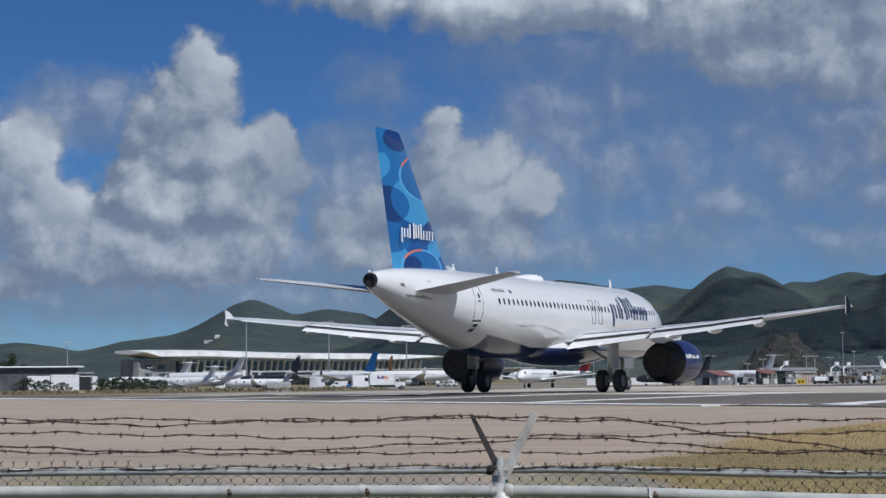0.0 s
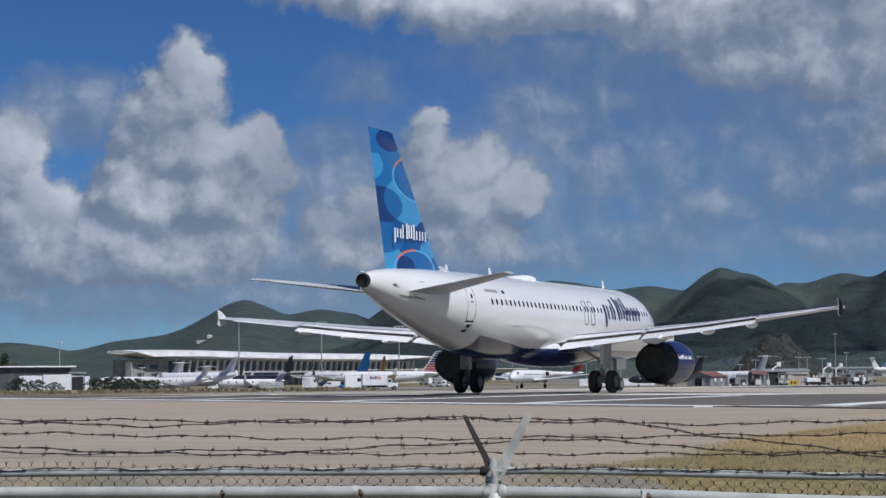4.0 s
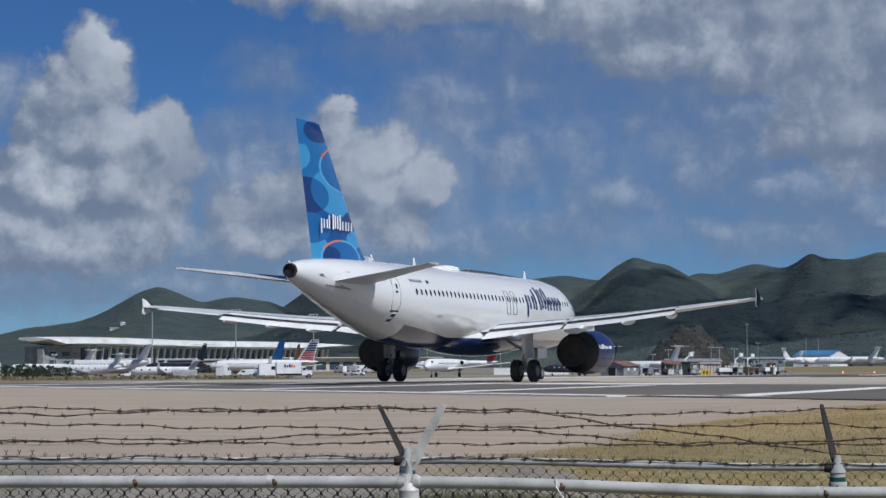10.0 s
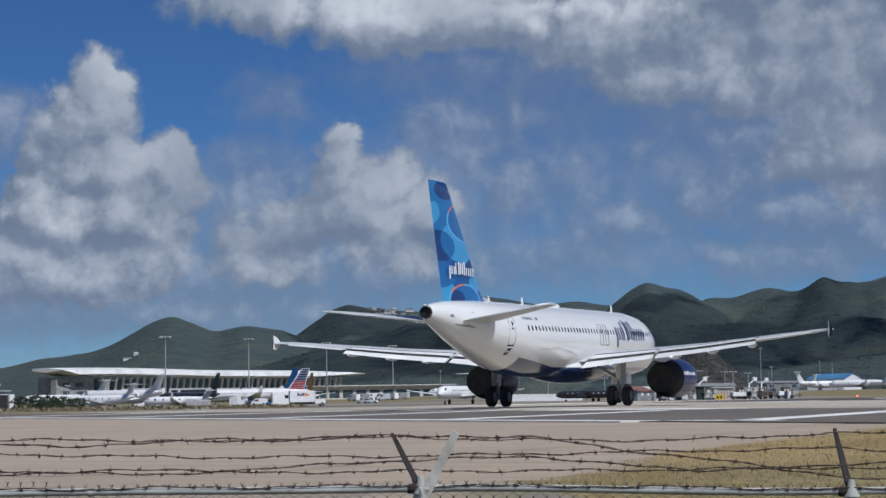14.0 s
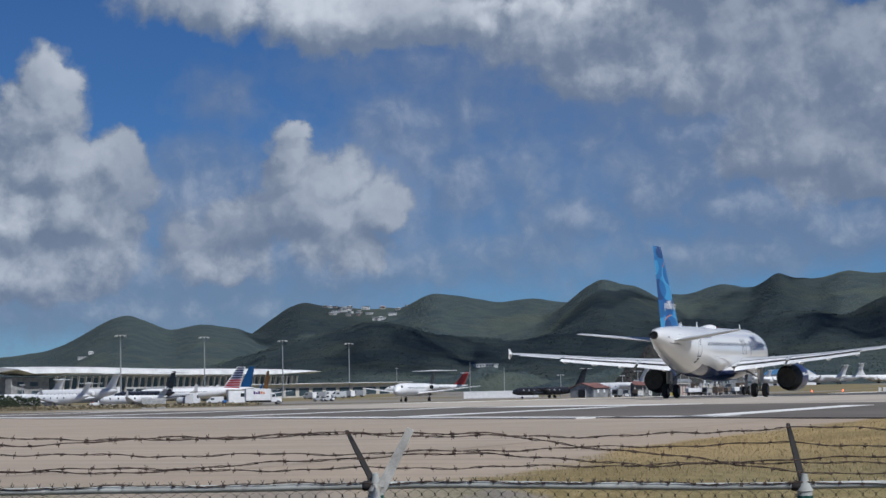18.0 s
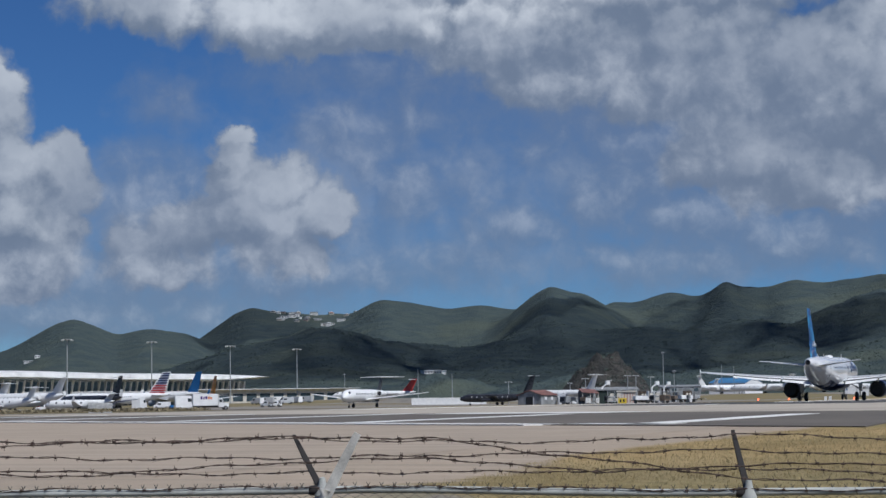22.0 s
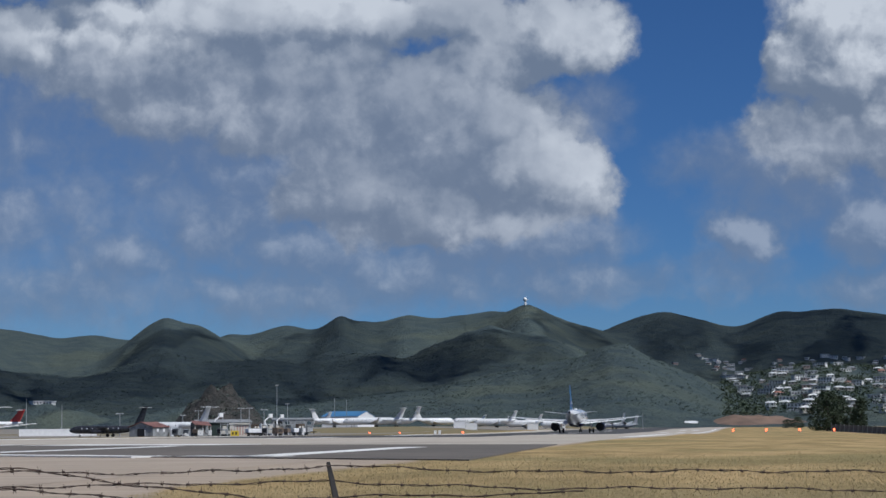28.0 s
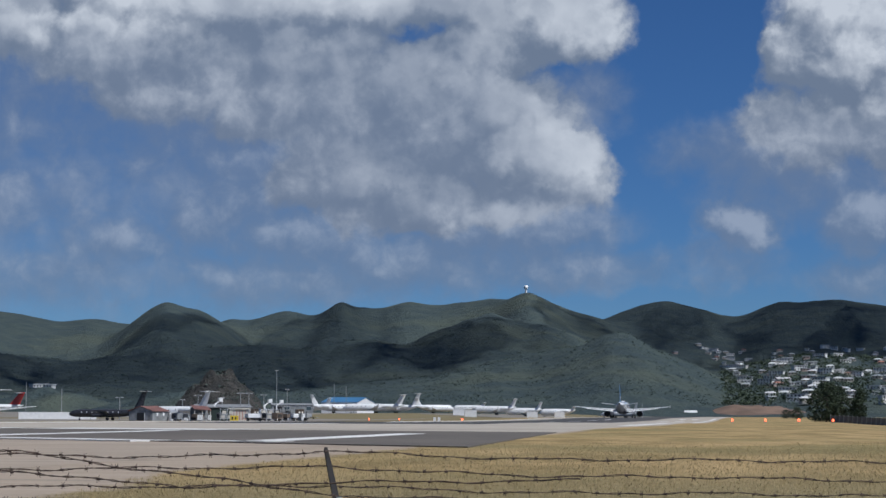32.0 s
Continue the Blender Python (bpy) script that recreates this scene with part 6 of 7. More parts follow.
def box_truck(az, d, turn):
    t = thing("box_truck", "white delivery box truck with a purple and orange mark", "truck", at=on_land(az, d, turn))
    part("cargo_box", box(-1.22, 1.22, -4.2, 1.0, 0.95, 3.35, 0.05), WHITE_PAINT, t, "white cargo box")
    part("chassis", box(-0.9, 0.9, -4.1, 3.2, 0.55, 0.93), DARK_METAL, t)
    cab = part("cab", loft([[(-1.05, 1.15, 0.6), (1.05, 1.15, 0.6), (1.05, 1.15, 2.45), (-1.05, 1.15, 2.45)], [(-1.05, 2.0, 0.6), (1.05, 2.0, 0.6), (1.0, 1.9, 2.4), (-1.0, 1.9, 2.4)], [(-1.05, 2.3, 0.6), (1.05, 2.3, 0.6), (1.0, 2.3, 1.55), (-1.0, 2.3, 1.55)], [(-0.95, 3.35, 0.6), (0.95, 3.35, 0.6), (0.9, 3.3, 1.35), (-0.9, 3.3, 1.35)]]), WHITE_PAINT, t, "", True)
    part("windscreen", plate([(-0.9, 2.0, 2.3), (0.9, 2.0, 2.3), (0.95, 2.34, 1.58), (-0.95, 2.34, 1.58)]), DARK_GLASS, cab)
    for s in (-1, 1):
        part("side_window", box(-0.02, 0.02, 1.3, 1.95, 1.6, 2.2), DARK_GLASS, cab, "", False, Matrix.Translation((s * 1.05, 0, 0)))
        part("mirror", box(s * 1.3 - 0.06, s * 1.3 + 0.06, 2.1, 2.2, 1.5, 1.95, 0.01), BLACK, cab)
        for k, (w, h, m) in enumerate(((0.36, 0.62, PURPLE), (0.34, 0.45, PURPLE), (0.36, 0.62, PURPLE), (0.36, 0.62, ORANGE), (0.36, 0.45, ORANGE))):
            y = -0.45 - 0.5 * k if s < 0 else -2.45 + 0.5 * k
            part("mark_bar", box(s * 1.235 - 0.008, s * 1.235 + 0.008, y - w / 2, y + w / 2, 2.25, 2.25 + h), m, t, "plain coloured bar of the mark")
    part("bumper", box(-1.05, 1.05, 3.35, 3.5, 0.5, 0.75, 0.03), DARK_METAL, t)
    truck_wheels(t, (2.6, -2.6, -3.4))
    return t


def van(name, label, az, d, turn, length=5.4, tall=2.5, mat=None):
    t = thing(name, label, "van", at=on_land(az, d, turn))
    h = length / 2
    m = mat or WHITE_PAINT
    part("body", loft([[(-0.95, y, 0.4), (0.95, y, 0.4), (0.97, y, tall * 0.55), (0.85 * k + 0.02, y, z), (-0.85 * k - 0.02, y, z), (-0.97, y, tall * 0.55)] for y, z, k in ((-h, tall * 0.96, 1), (-h + 0.1, tall, 1), (h * 0.45, tall, 1), (h * 0.72, tall * 0.62, 1.05), (h, tall * 0.5, 1.0))]), m, t, "", True)
    part("windscreen", plate([(-0.8, h * 0.47, tall * 0.985), (0.8, h * 0.47, tall * 0.985), (0.9, h * 0.735, tall * 0.63), (-0.9, h * 0.735, tall * 0.63)]), DARK_GLASS, t)
    for s in (-1, 1):
        part("side_window", box(s * 0.955 - 0.02, s * 0.955 + 0.02, h * 0.05, h * 0.5, tall * 0.58, tall * 0.82), DARK_GLASS, t)
    truck_wheels(t, (h * 0.62, -h * 0.62), 0.36, 0.85)
    return t


def tug(name, label, az, d, turn, mat):
    t = thing(name, label, "tug", "ground vehicles", at=on_land(az, d, turn))
    part("body", box(-0.85, 0.85, -1.6, 1.6, 0.35, 1.0, 0.08), mat, t)
    part("cab", box(-0.7, 0.7, -0.5, 0.6, 1.004, 1.75, 0.08), mat, t)
    part("window", box(-0.72, 0.72, -0.4, 0.5, 1.2, 1.6), DARK_GLASS, t)
    truck_wheels(t, (1.05, -1.05), 0.38, 0.78)
    return t


box_truck(-26.75, 412, -82)
van("ambulance_van", "white high-roofed service van beside the truck", -27.5, 424, -80, 5.0, 3.1)
van("catering_truck", "white catering truck with an open side", -28.85, 440, -20, 4.6, 2.9)
van("service_van", "pale service van on the apron", -28.2, 560, 80, 4.6, 2.0)
for az, d, turn, m, lab in ((-31.3, 470, 70, WHITE_PAINT, "white baggage tug by the jets"), (-31.6, 480, 80, WHITE_PAINT, "white baggage tug by the jets"), (-31.65, 520, 20, RED_PAINT, "red tow tractor among parked jets"),
                            (-32.9, 520, 75, WHITE_PAINT, "white baggage tug by the jets"), (-28.05, 560, 60, BLUE_TAIL, "blue tow tractor on the apron"), (-25.2, 590, 80, CLOUD_GREY, "grey loader beside the terminal"), (-24.9, 600, 70, WHITE_PAINT, "white loader beside the terminal")):
    tug("baggage_tug", lab, az, d, turn, m)
for k in range(6):
    az = -25.45 + 0.28 * k
    van("parked_van", "pale van parked before the terminal", az, 690 + 8 * (k % 3), 40 + 25 * (k % 4), 5.2, 2.4, (WHITE_PAINT, CLOUD_GREY)[k % 2])


# ---- sheds, walls and small fittings ----
hut = block("hut", "grey block hut with a faded red roof and a dark doorway", "hut", -16.92, 480, 7.6, 6.6, 2.3, SHED_GREY, 60, RED_ROOF, 1.2)
part("doorway", box(-3.87, -3.82, 2.3, 4.3, -0.1, 1.95), BLACK, hut, "dark open doorway")
part("door_frame", box(-3.89, -3.83, 2.1, 2.28, -0.1, 2.05), WHITE_PAINT, hut)
for y in (2.0, 5.0):
    part("window", box(y - 4.0, y - 3.2, -0.05, 0.02, 1.2, 2.0), WHITE_PAINT, hut)
part("side_tank", lathe([(0.0, 0.05), (0.0, 0.7), (1.7, 0.7), (1.9, 0.3), (1.92, 0.02)], 14, "Z"), WHITE_PAINT, hut, "white water tank", True, Matrix.Translation((3.4, -1.2, 0)))


def lean_to(az, d, w, deep, tall):
    t = thing("open_shed", "rust-roofed open lean-to on thin posts", "shed", at=on_land(az, d, 12))
    part("roof", loft([[(-w / 2, -0.6, tall), (w / 2, -0.6, tall - 0.3), (w / 2, -0.6, tall - 0.18), (-w / 2, -0.6, tall + 0.12)], [(-w / 2, deep, tall + 0.9), (w / 2, deep, tall + 0.6), (w / 2, deep, tall + 0.72), (-w / 2, deep, tall + 1.02)]]), RED_ROOF, t, "rusty sheet roof")
    for x in (-w / 2 + 0.2, 0, w / 2 - 0.2):
        part("post", box(x - 0.1, x + 0.1, -0.3, -0.1, -0.2, tall - 0.1), WALL_CREAM, t)
    part("back_wall", box(-w / 2, w / 2, deep - 0.2, deep, -0.2, tall + 0.5), SHED_GREY, t, "grey back wall")
    part("shelf", box(-w / 2 + 0.3, w / 2 - 0.8, deep - 1.6, deep - 0.3, 0.9, 1.0), DARK_METAL, t)


lean_to(-15.72, 470, 4.2, 4, 2.8)
block("shed", "dark green store shed", "shed", -15.2, 480, 5.5, 5, 3.2, paint("dark_green_sheet", (0.02, 0.035, 0.028), 0.7), 0, SHED_GREY, 0)
block("striped_container", "white and red striped container", "container", -14.66, 460, 4.3, 3, 2.7, WALL_CREAM, 0, None, 0)
for k in range(6):
    x0 = -1.95 + 0.66 * k
    part("red_stripe", box(x0, x0 + 0.25, -0.02, -0.006, 0.2, 2.4), FADED_RED, bpy.data.objects["striped_container"])
block("shed", "grey workshop among poles", "shed", -15.1, 640, 18, 9, 3.4, WALL_GREY, 10, SHED_GREY, 0.9, ((-8.5, 0, 3.0, 2.8, BLACK), (-4, 1.4, 1.6, 1.3, GLASS_BLUE), (-1, 0, 3.2, 2.8, SHED_GREY), (3.5, 1.4, 1.6, 1.3, GLASS_BLUE), (6, 0, 2.4, 2.8, BLACK)))
block("shed", "pale store building behind the sheds", "shed", -13.1, 720, 15, 8, 3.0, SHED_GREY, 4, SHED_GREY, 0.6, ((-7, 0, 3.0, 2.6, BLACK), (-3, 1.2, 1.6, 1.3, GLASS_BLUE), (1, 0, 3.0, 2.6, SHED_GREY), (5, 1.2, 1.6, 1.3, GLASS_BLUE)))
block("blue_roofed_hangar", "white hangar with a bright blue roof", "hangar", -11.75, 980, 19, 26, 5.4, WHITE_PAINT, -20, BLUE_ROOF, 2.6)
block("long_wall_building", "long low white wall beside the apron", "wall", -19.85, 600, 23, 1.0, 1.8, WHITE_PAINT, 2, WHITE_PAINT, 0, roof_over=0.05)
block("concourse", "low white-roofed passenger concourse", "building", -24.85, 900, 72, 16, 6.6, WALL_CREAM, 6, ROOF_WHITE, 0, tuple((-33 + 6.2 * k, 1.2, 4.6, 3.6, GLASS_BLUE) for k in range(11)), roof_over=2.0)
block("low_building", "low building with a flat pale roof", "building", -37.2, 420, 22, 14, 5.2, paint("dark_glazed_front", (0.08, 0.08, 0.085), 0.5, vary=0.3, scale=0.5), 12, ROOF_WHITE, 0, roof_over=1.0)
block("white_container", "white site container behind bushes", "container", -36.85, 345, 3.8, 2.5, 2.6, WHITE_PAINT, 5, None, 0, group="site containers", roof_over=0.02)
block("white_container", "white site container behind bushes", "container", -36.12, 335, 4.6, 2.5, 2.7, WHITE_PAINT, -3, None, 0, group="site containers", roof_over=0.02)
block("white_container", "small white site cabin", "container", -35.38, 350, 2.2, 2.4, 2.5, WHITE_PAINT, 0, None, 0, group="site containers", roof_over=0.02)
block("gate_frame", "grey steel portal by the containers", "gate", -35.55, 345, 2.6, 0.6, 3.2, SHED_GREY, 0, None, 0, ((-1.0, 0, 2.0, 2.7, BLACK),))
block("concrete_box", "pale concrete cable box in the grass", "box", -29.97, 188, 2.3, 0.9, 0.62, paint("pale_concrete", (0.42, 0.42, 0.41), 0.85, vary=0.2), 0, None, 0, roof_over=0.02)
block("end_building", "small white building beyond the runway's end", "building", -1.5, 1450, 9, 7, 3.0, WALL_CREAM, 0, ROOF_WHITE, 1.6)
for az, d in ((-7.9, 700), (-8.25, 720), (-6.1, 760), (-5.3, 800)):
    block("white_container", "white container beyond the grass bank", "container", az, d, 4.2, 2.4, 2.0, WHITE_PAINT, 0, None, 0, group="apron containers", roof_over=0.02)


def taxi_sign(az, d):
    t = thing("taxi_sign", "yellow taxiway sign with two black marks", "sign", at=on_land(az, d))
    part("panel", box(-0.48, 0.48, -0.08, 0.08, 0.12, 0.72, 0.02), YELLOW, t, "yellow panel")
    for x in (-0.22, 0.16):
        part("mark_bar", box(x - 0.09, x + 0.09, -0.092, -0.084, 0.27, 0.57), BLACK, t)
    for x in (-0.35, 0.35):
        part("leg", tube([(x, 0, -0.05), (x, 0, 0.14)], 0.03, 8), STEEL, t)


taxi_sign(-14.78, 225)


def marker_box(az, d, w, h):
    t = thing("equipment_box", "small white equipment box on short legs", "box", "equipment boxes", at=on_land(az, d))
    part("cabinet", box(-w / 2, w / 2, -0.2, 0.2, 0.15, h, 0.02), WHITE_PAINT, t)
    part("door_seam", box(-0.01, 0.01, -0.21, -0.202, 0.2, h - 0.06), SHADOW_GAP, t)
    for s in (-1, 1):
        part("leg", tube([(s * w * 0.35, 0, -0.05), (s * w * 0.35, 0, 0.16)], 0.03, 6), STEEL, t)


for az, d, w, h in ((-8.95, 390, 0.5, 0.9), (-8.82, 390, 0.5, 0.9), (-12.8, 300, 0.35, 0.7), (-15.78, 300, 0.8, 0.9), (-15.5, 300, 0.5, 0.9), (-16.2, 330, 0.5, 0.6)):
    marker_box(az, d, w, h)


def field_light(az, d, r=0.2):
    t = thing("runway_light", "glowing orange airfield light on a short stem", "light", "runway lights", at=on_land(az, d))
    part("stem", tube([(0, 0, -0.05), (0, 0, 0.32)], 0.035, 8), STEEL, t)
    part("lens", lathe([(0.30, 0.05), (0.34, r * 0.8), (0.48, r), (0.62, r * 0.8), (0.66, 0.04)], 14, "Z"), LAMP_ORANGE, t, "glowing orange lens", True)


for az, d, r in ((-0.29, 295, 0.20), (0.66, 282, 0.20), (1.61, 276, 0.19), (2.58, 272, 0.19), (-10.87, 420, 0.22), (-9.99, 410, 0.18), (-8.14, 385, 0.26)):
    field_light(az, d, r * 0.78)


def pole(az, d, tall, arm=0.0):
    t = thing("lamp_pole", "thin grey lamp pole behind the sheds", "pole", "lamp poles", at=on_land(az, d))
    part("shaft", tube([(0, 0, -0.1), (0, 0, tall)], [0.16, 0.09], 8), WOOD_POLE, t)
    if arm:
        part("crossarm", box(-arm, arm, -0.06, 0.06, tall - 0.2, tall - 0.05), WOOD_POLE, t)
        for s in (-1, 1):
            part("lamp_head", box(s * arm - 0.3, s * arm + 0.3, -0.12, 0.12, tall - 0.3, tall - 0.1, 0.03), PALE_METAL, t)


for az, d, tall, arm in ((-18.1, 560, 6.5, 0.8), (-19.75, 640, 9.5, 0), (-16.3, 600, 6.2, 0.5), (-15.85, 600, 7.5, 0.9), (-15.15, 620, 6.8, 0.5), (-14.62, 600, 8.2, 0.8), (-14.38, 600, 8.2, 0.8), (-13.95, 640, 7.6, 0.8), (-13.58, 760, 16.5, 0.4), (-13.27, 700, 9.0, 0.5),
                        (-11.9, 900, 13.5, 0), (-11.55, 900, 12.5, 0), (-36.05, 520, 13.0, 0.5), (-33.7, 560, 6.5, 0.5), (-32.65, 560, 6.0, 0.4), (-20.75, 900, 14.0, 0), (-22.9, 780, 10.0, 0.3), (-2.9, 900, 6.0, 0.0)):
    pole(az, d, tall, arm)


def yard_item(name, label, category, az, d, turn, kind, mat):
    """Clutter of the workshop yard: generators, drums, pallets, racks."""
    t = thing(name, label, category, "workshop yard clutter", at=on_land(az, d, turn))
    if kind == "generator":
        part("body", box(-1.4, 1.4, -0.7, 0.7, 0.5, 1.9, 0.06), mat, t)
        part("exhaust", tube([(0.8, 0, 1.9), (0.8, 0, 2.5)], 0.08, 8), DARK_METAL, t)
        for k in range(4):
            part("louvre", box(-1.1 + 0.5 * k, -0.75 + 0.5 * k, -0.73, -0.703, 0.8, 1.6), SHADOW_GAP, t)
        truck_wheels(t, (0.0,), 0.35, 0.9)
    elif kind == "drums":
        for x, y, z in ((-0.65, 0, 0), (0, 0.1, 0), (0.65, 0, 0), (-0.3, 0, 0.9), (0.35, 0.05, 0.9)):
            part("drum", lathe([(0, 0.02), (0, 0.29), (0.3, 0.30), (0.6, 0.29), (0.88, 0.29), (0.88, 0.02)], 14, "Z"), mat, t, "", True, Matrix.Translation((x, y, z)))
    elif kind == "rack":
        for x in (-1.6, 0, 1.6):
            part("upright", box(x - 0.06, x + 0.06, -0.5, 0.5, -0.1, 3.0), mat, t)
        for z in (0.5, 1.6, 2.7):
            part("shelf", box(-1.7, 1.7, -0.55, 0.55, z + 0.0, z + 0.08), mat, t)
        for x, z in ((-1.0, 0.6), (0.6, 0.6), (-0.7, 1.7), (0.9, 1.7)):
            part("crate", box(x - 0.45, x + 0.45, -0.4, 0.4, z, z + 0.7, 0.03), WALL_CREAM, t)
    else:
        part("deck", box(-2.4, 2.4, -0.9, 0.9, 0.6, 0.75), DARK_METAL, t)
        part("load", box(-2.0, 1.2, -0.8, 0.8, 0.754, 1.7, 0.1), mat, t, "covered load")
        part("draw_bar", tube([(2.4, 0, 0.65), (3.6, 0, 0.4)], 0.06, 6), STEEL, t)
        truck_wheels(t, (-0.2, 0.2), 0.32, 1.6)


YARD_BROWN = paint("faded_brown_tarp", (0.20, 0.15, 0.11), 0.8, vary=0.3, scale=1.0)
for k in range(58):
    az = -16.45 + 0.066 * k + 0.05 * math.sin(k * 5)
    if abs(az + 14.66) < 0.32:
        continue
    name, label, cat, kind = (("generator", "grey wheeled generator in the workshop yard", "generator", "generator"), ("oil_drums", "stacked oil drums in the workshop yard", "drums", "drums"),
                              ("storage_rack", "steel rack with crates in the workshop yard", "rack", "rack"), ("flat_trailer", "flat trailer with a covered load", "trailer", "trailer"))[k * 7 % 4]
    yard_item(name, label, cat, az, 455 + 15 * (k * 5 % 11), 30 * (k % 5) - 60, kind, (SHED_GREY, CLOUD_GREY, YARD_BROWN, WALL_GREY, WHITE_PAINT)[k * 3 % 5])


def excavator(az, d):
    """A jumble of lifting gear among the sheds."""
    t = thing("cherry_picker", "pale lifting machine with a raised jointed arm", "machine", "lifting machines", at=on_land(az, d, 20))
    part("base", box(-1.2, 1.2, -2.2, 2.2, 0.5, 1.5, 0.1), CLOUD_GREY, t)
    part("arm", tube([(0, -1, 1.5), (0.5, 0.5, 4.2), (2.2, 1.2, 5.2)], [0.25, 0.2, 0.15], 8), WHITE_PAINT, t)
    part("basket", box(1.8, 2.9, 0.7, 1.7, 4.9, 6.0, 0.05), WHITE_PAINT, t)
    truck_wheels(t, (1.5, -1.5), 0.5, 1.1)


excavator(-15.4, 520)
excavator(-13.95, 560)
excavator(-13.6, 620)


# ---- boundary fence and trees beyond the grass ----
def boundary_wall():
    w = thing("boundary_fence", "dark grey slatted fence along the airfield's edge", "fence")
    a, b = Vector((*spot(2.5, 500), 0)), Vector((*spot(6.4, 440), 0))
    along = (b - a).normalized()
    n = int((b - a).length / 2.4)
    slat = paint("weathered_fence_board", (0.16, 0.16, 0.155), 0.8, vary=0.3, scale=0.8)
    me = None
    for k in range(n):
        p = a.lerp(b, k / n)
        m = Matrix.Translation((p.x, p.y, height(p.x, p.y) - 0.05)) @ Matrix.Rotation(math.atan2(along.y, along.x), 4, "Z")
        if me is None:
            me = mesh_of("fence_panel", box(0.05, 2.35, -0.03, 0.03, 0.05, 1.75, 0.01), slat)
            mp = mesh_of("fence_post", box(-0.06, 0.06, -0.06, 0.06, 0, 1.95, 0.01), WOOD_POLE)
        for name, data in (("fence_panel", me), ("fence_post", mp)):
            o = new(name, data)
            o.parent, o.matrix_basis = w, m
    return w


boundary_wall()


# ---- trees, bushes and the town on the hillside ----
def leaf_material(name, dark, light):
    n = Nodes(name)
    p = n.coords()
    f, g = n.noise(p, 1.2, 4, 0.6), n.noise(p, 8.0, 3, 0.6)
    isl = n.add("ShaderNodeNewGeometry").outputs["Random Per Island"]
    k = n.math("ADD", n.math("MULTIPLY", isl, 0.6), n.math("MULTIPLY", f, 0.4))
    n.set(n.mix(n.step(k, 0.2, 0.8), dark, light), 0.8, spec=0.2)
    return n.mat


# leaf green, lightened to put the haze over far trees into it
LEAF = leaf_material("dark_leaves", (0.026, 0.037, 0.024), (0.062, 0.082, 0.046))
# hill scrub takes on the same hazy blue-grey as the slopes
SCRUB = leaf_material("hazed_scrub_leaves", (0.060, 0.082, 0.074), (0.085, 0.110, 0.090))
BARK = paint("grey_bark", (0.12, 0.10, 0.08), 0.9, vary=0.3, scale=2)


def clumps(centers, size, per, flat=0.7):
    """Many small leaf tufts round given centres, as thin crossed blades."""
    vs, fs = [], []
    for c, s in centers:
        for _ in range(per):
            d = Vector((random.gauss(0, 1), random.gauss(0, 1), random.gauss(0, flat)))
            p = c + d * s * 0.45
            a = Vector((random.uniform(-1, 1), random.uniform(-1, 1), random.uniform(-0.3, 1))).normalized() * size * random.uniform(0.6, 1.4)
            b = a.cross(Vector((random.uniform(-1, 1), random.uniform(-1, 1), random.uniform(-1, 1)))).normalized() * size * random.uniform(0.25, 0.5)
            k = len(vs)
            vs += [p - a, p + b, p + a, p - b]
            fs.append((k, k + 1, k + 2, k + 3))
    return vs, fs


def tree(label, az, d, tall, wide, n=60, lift=0.25, thin=0.7, leaf=0.035):
    m = on_land(az, d)
    t = thing("tree", label, "tree", "trees round the airfield", at=m)
    part("trunk", tube([(0, 0, -0.1), (0.05 * tall, 0, 0.3 * tall), (0.02 * tall, 0.03 * tall, 0.62 * tall), (0, 0, 0.9 * tall)], [0.035 * tall, 0.026 * tall, 0.015 * tall, 0.004 * tall], 9), BARK, t, "", True)
    for k in range(7):
        a, z = k * 2.4, (0.3 + 0.07 * k) * tall
        part("limb", tube([(0, 0, z), (0.25 * wide * math.cos(a), 0.25 * wide * math.sin(a), z + 0.12 * tall)], [0.012 * tall, 0.004 * tall], 6), BARK, t)
    cs = []
    for _ in range(n):
        u = random.random()
        z = (lift + (1 - lift) * u) * tall
        r = wide / 2 * math.sin(math.pi * min(1, 0.18 + 0.78 * u)) ** 0.7 * math.sqrt(random.random())
        a = random.uniform(0, 2 * math.pi)
        cs.append((Vector((r * math.cos(a), r * math.sin(a), z)), tall * random.uniform(0.07, 0.13)))
    vs, fs = clumps(cs, tall * leaf, 26, thin)
    part("crown", raw("crown", vs, fs, LEAF), None, t, "uneven dark green crown")
    return t


for az, d, tall, wide in ((2.38, 520, 10.0, 9.5), (2.72, 525, 9.0, 8.0), (2.05, 540, 3.0, 4.0), (3.3, 520, 8.6, 3.6), (4.9, 500, 5.0, 6.0), (1.55, 720, 4.0, 5.0), (1.25, 760, 3.2, 5.0), (6.2, 520, 8.0, 7.0),
                          (-37.85, 640, 9.5, 3.2), (-37.6, 650, 11.5, 3.0), (-37.3, 660, 8.5, 3.0), (-38.3, 640, 10.0, 4.0)):
    tree("dark bushy roadside tree beside the fence" if az > 0 else "tall thin casuarina behind low buildings", az, d, tall, wide, 170 if az > 0 else 45, 0.04 if az > 0 else 0.25)
for az, d, tall, wide in ((-35.05, 322, 2.2, 4.2), (-34.6, 326, 2.4, 4.2), (-34.2, 330, 2.3, 4.2), (-33.8, 335, 2.2, 4.2), (-33.4, 340, 2.0, 4.0), (-34.4, 318, 1.7, 4.0), (-33.95, 322, 1.6, 4.0), (-36.7, 322, 2.0, 4.0), (-37.2, 328, 2.3, 4.5), (-36.2, 325, 1.6, 3.5)):
    tree("round green bush beside the apron", az, d, tall, wide, 110, 0.03, 0.7, 0.055)


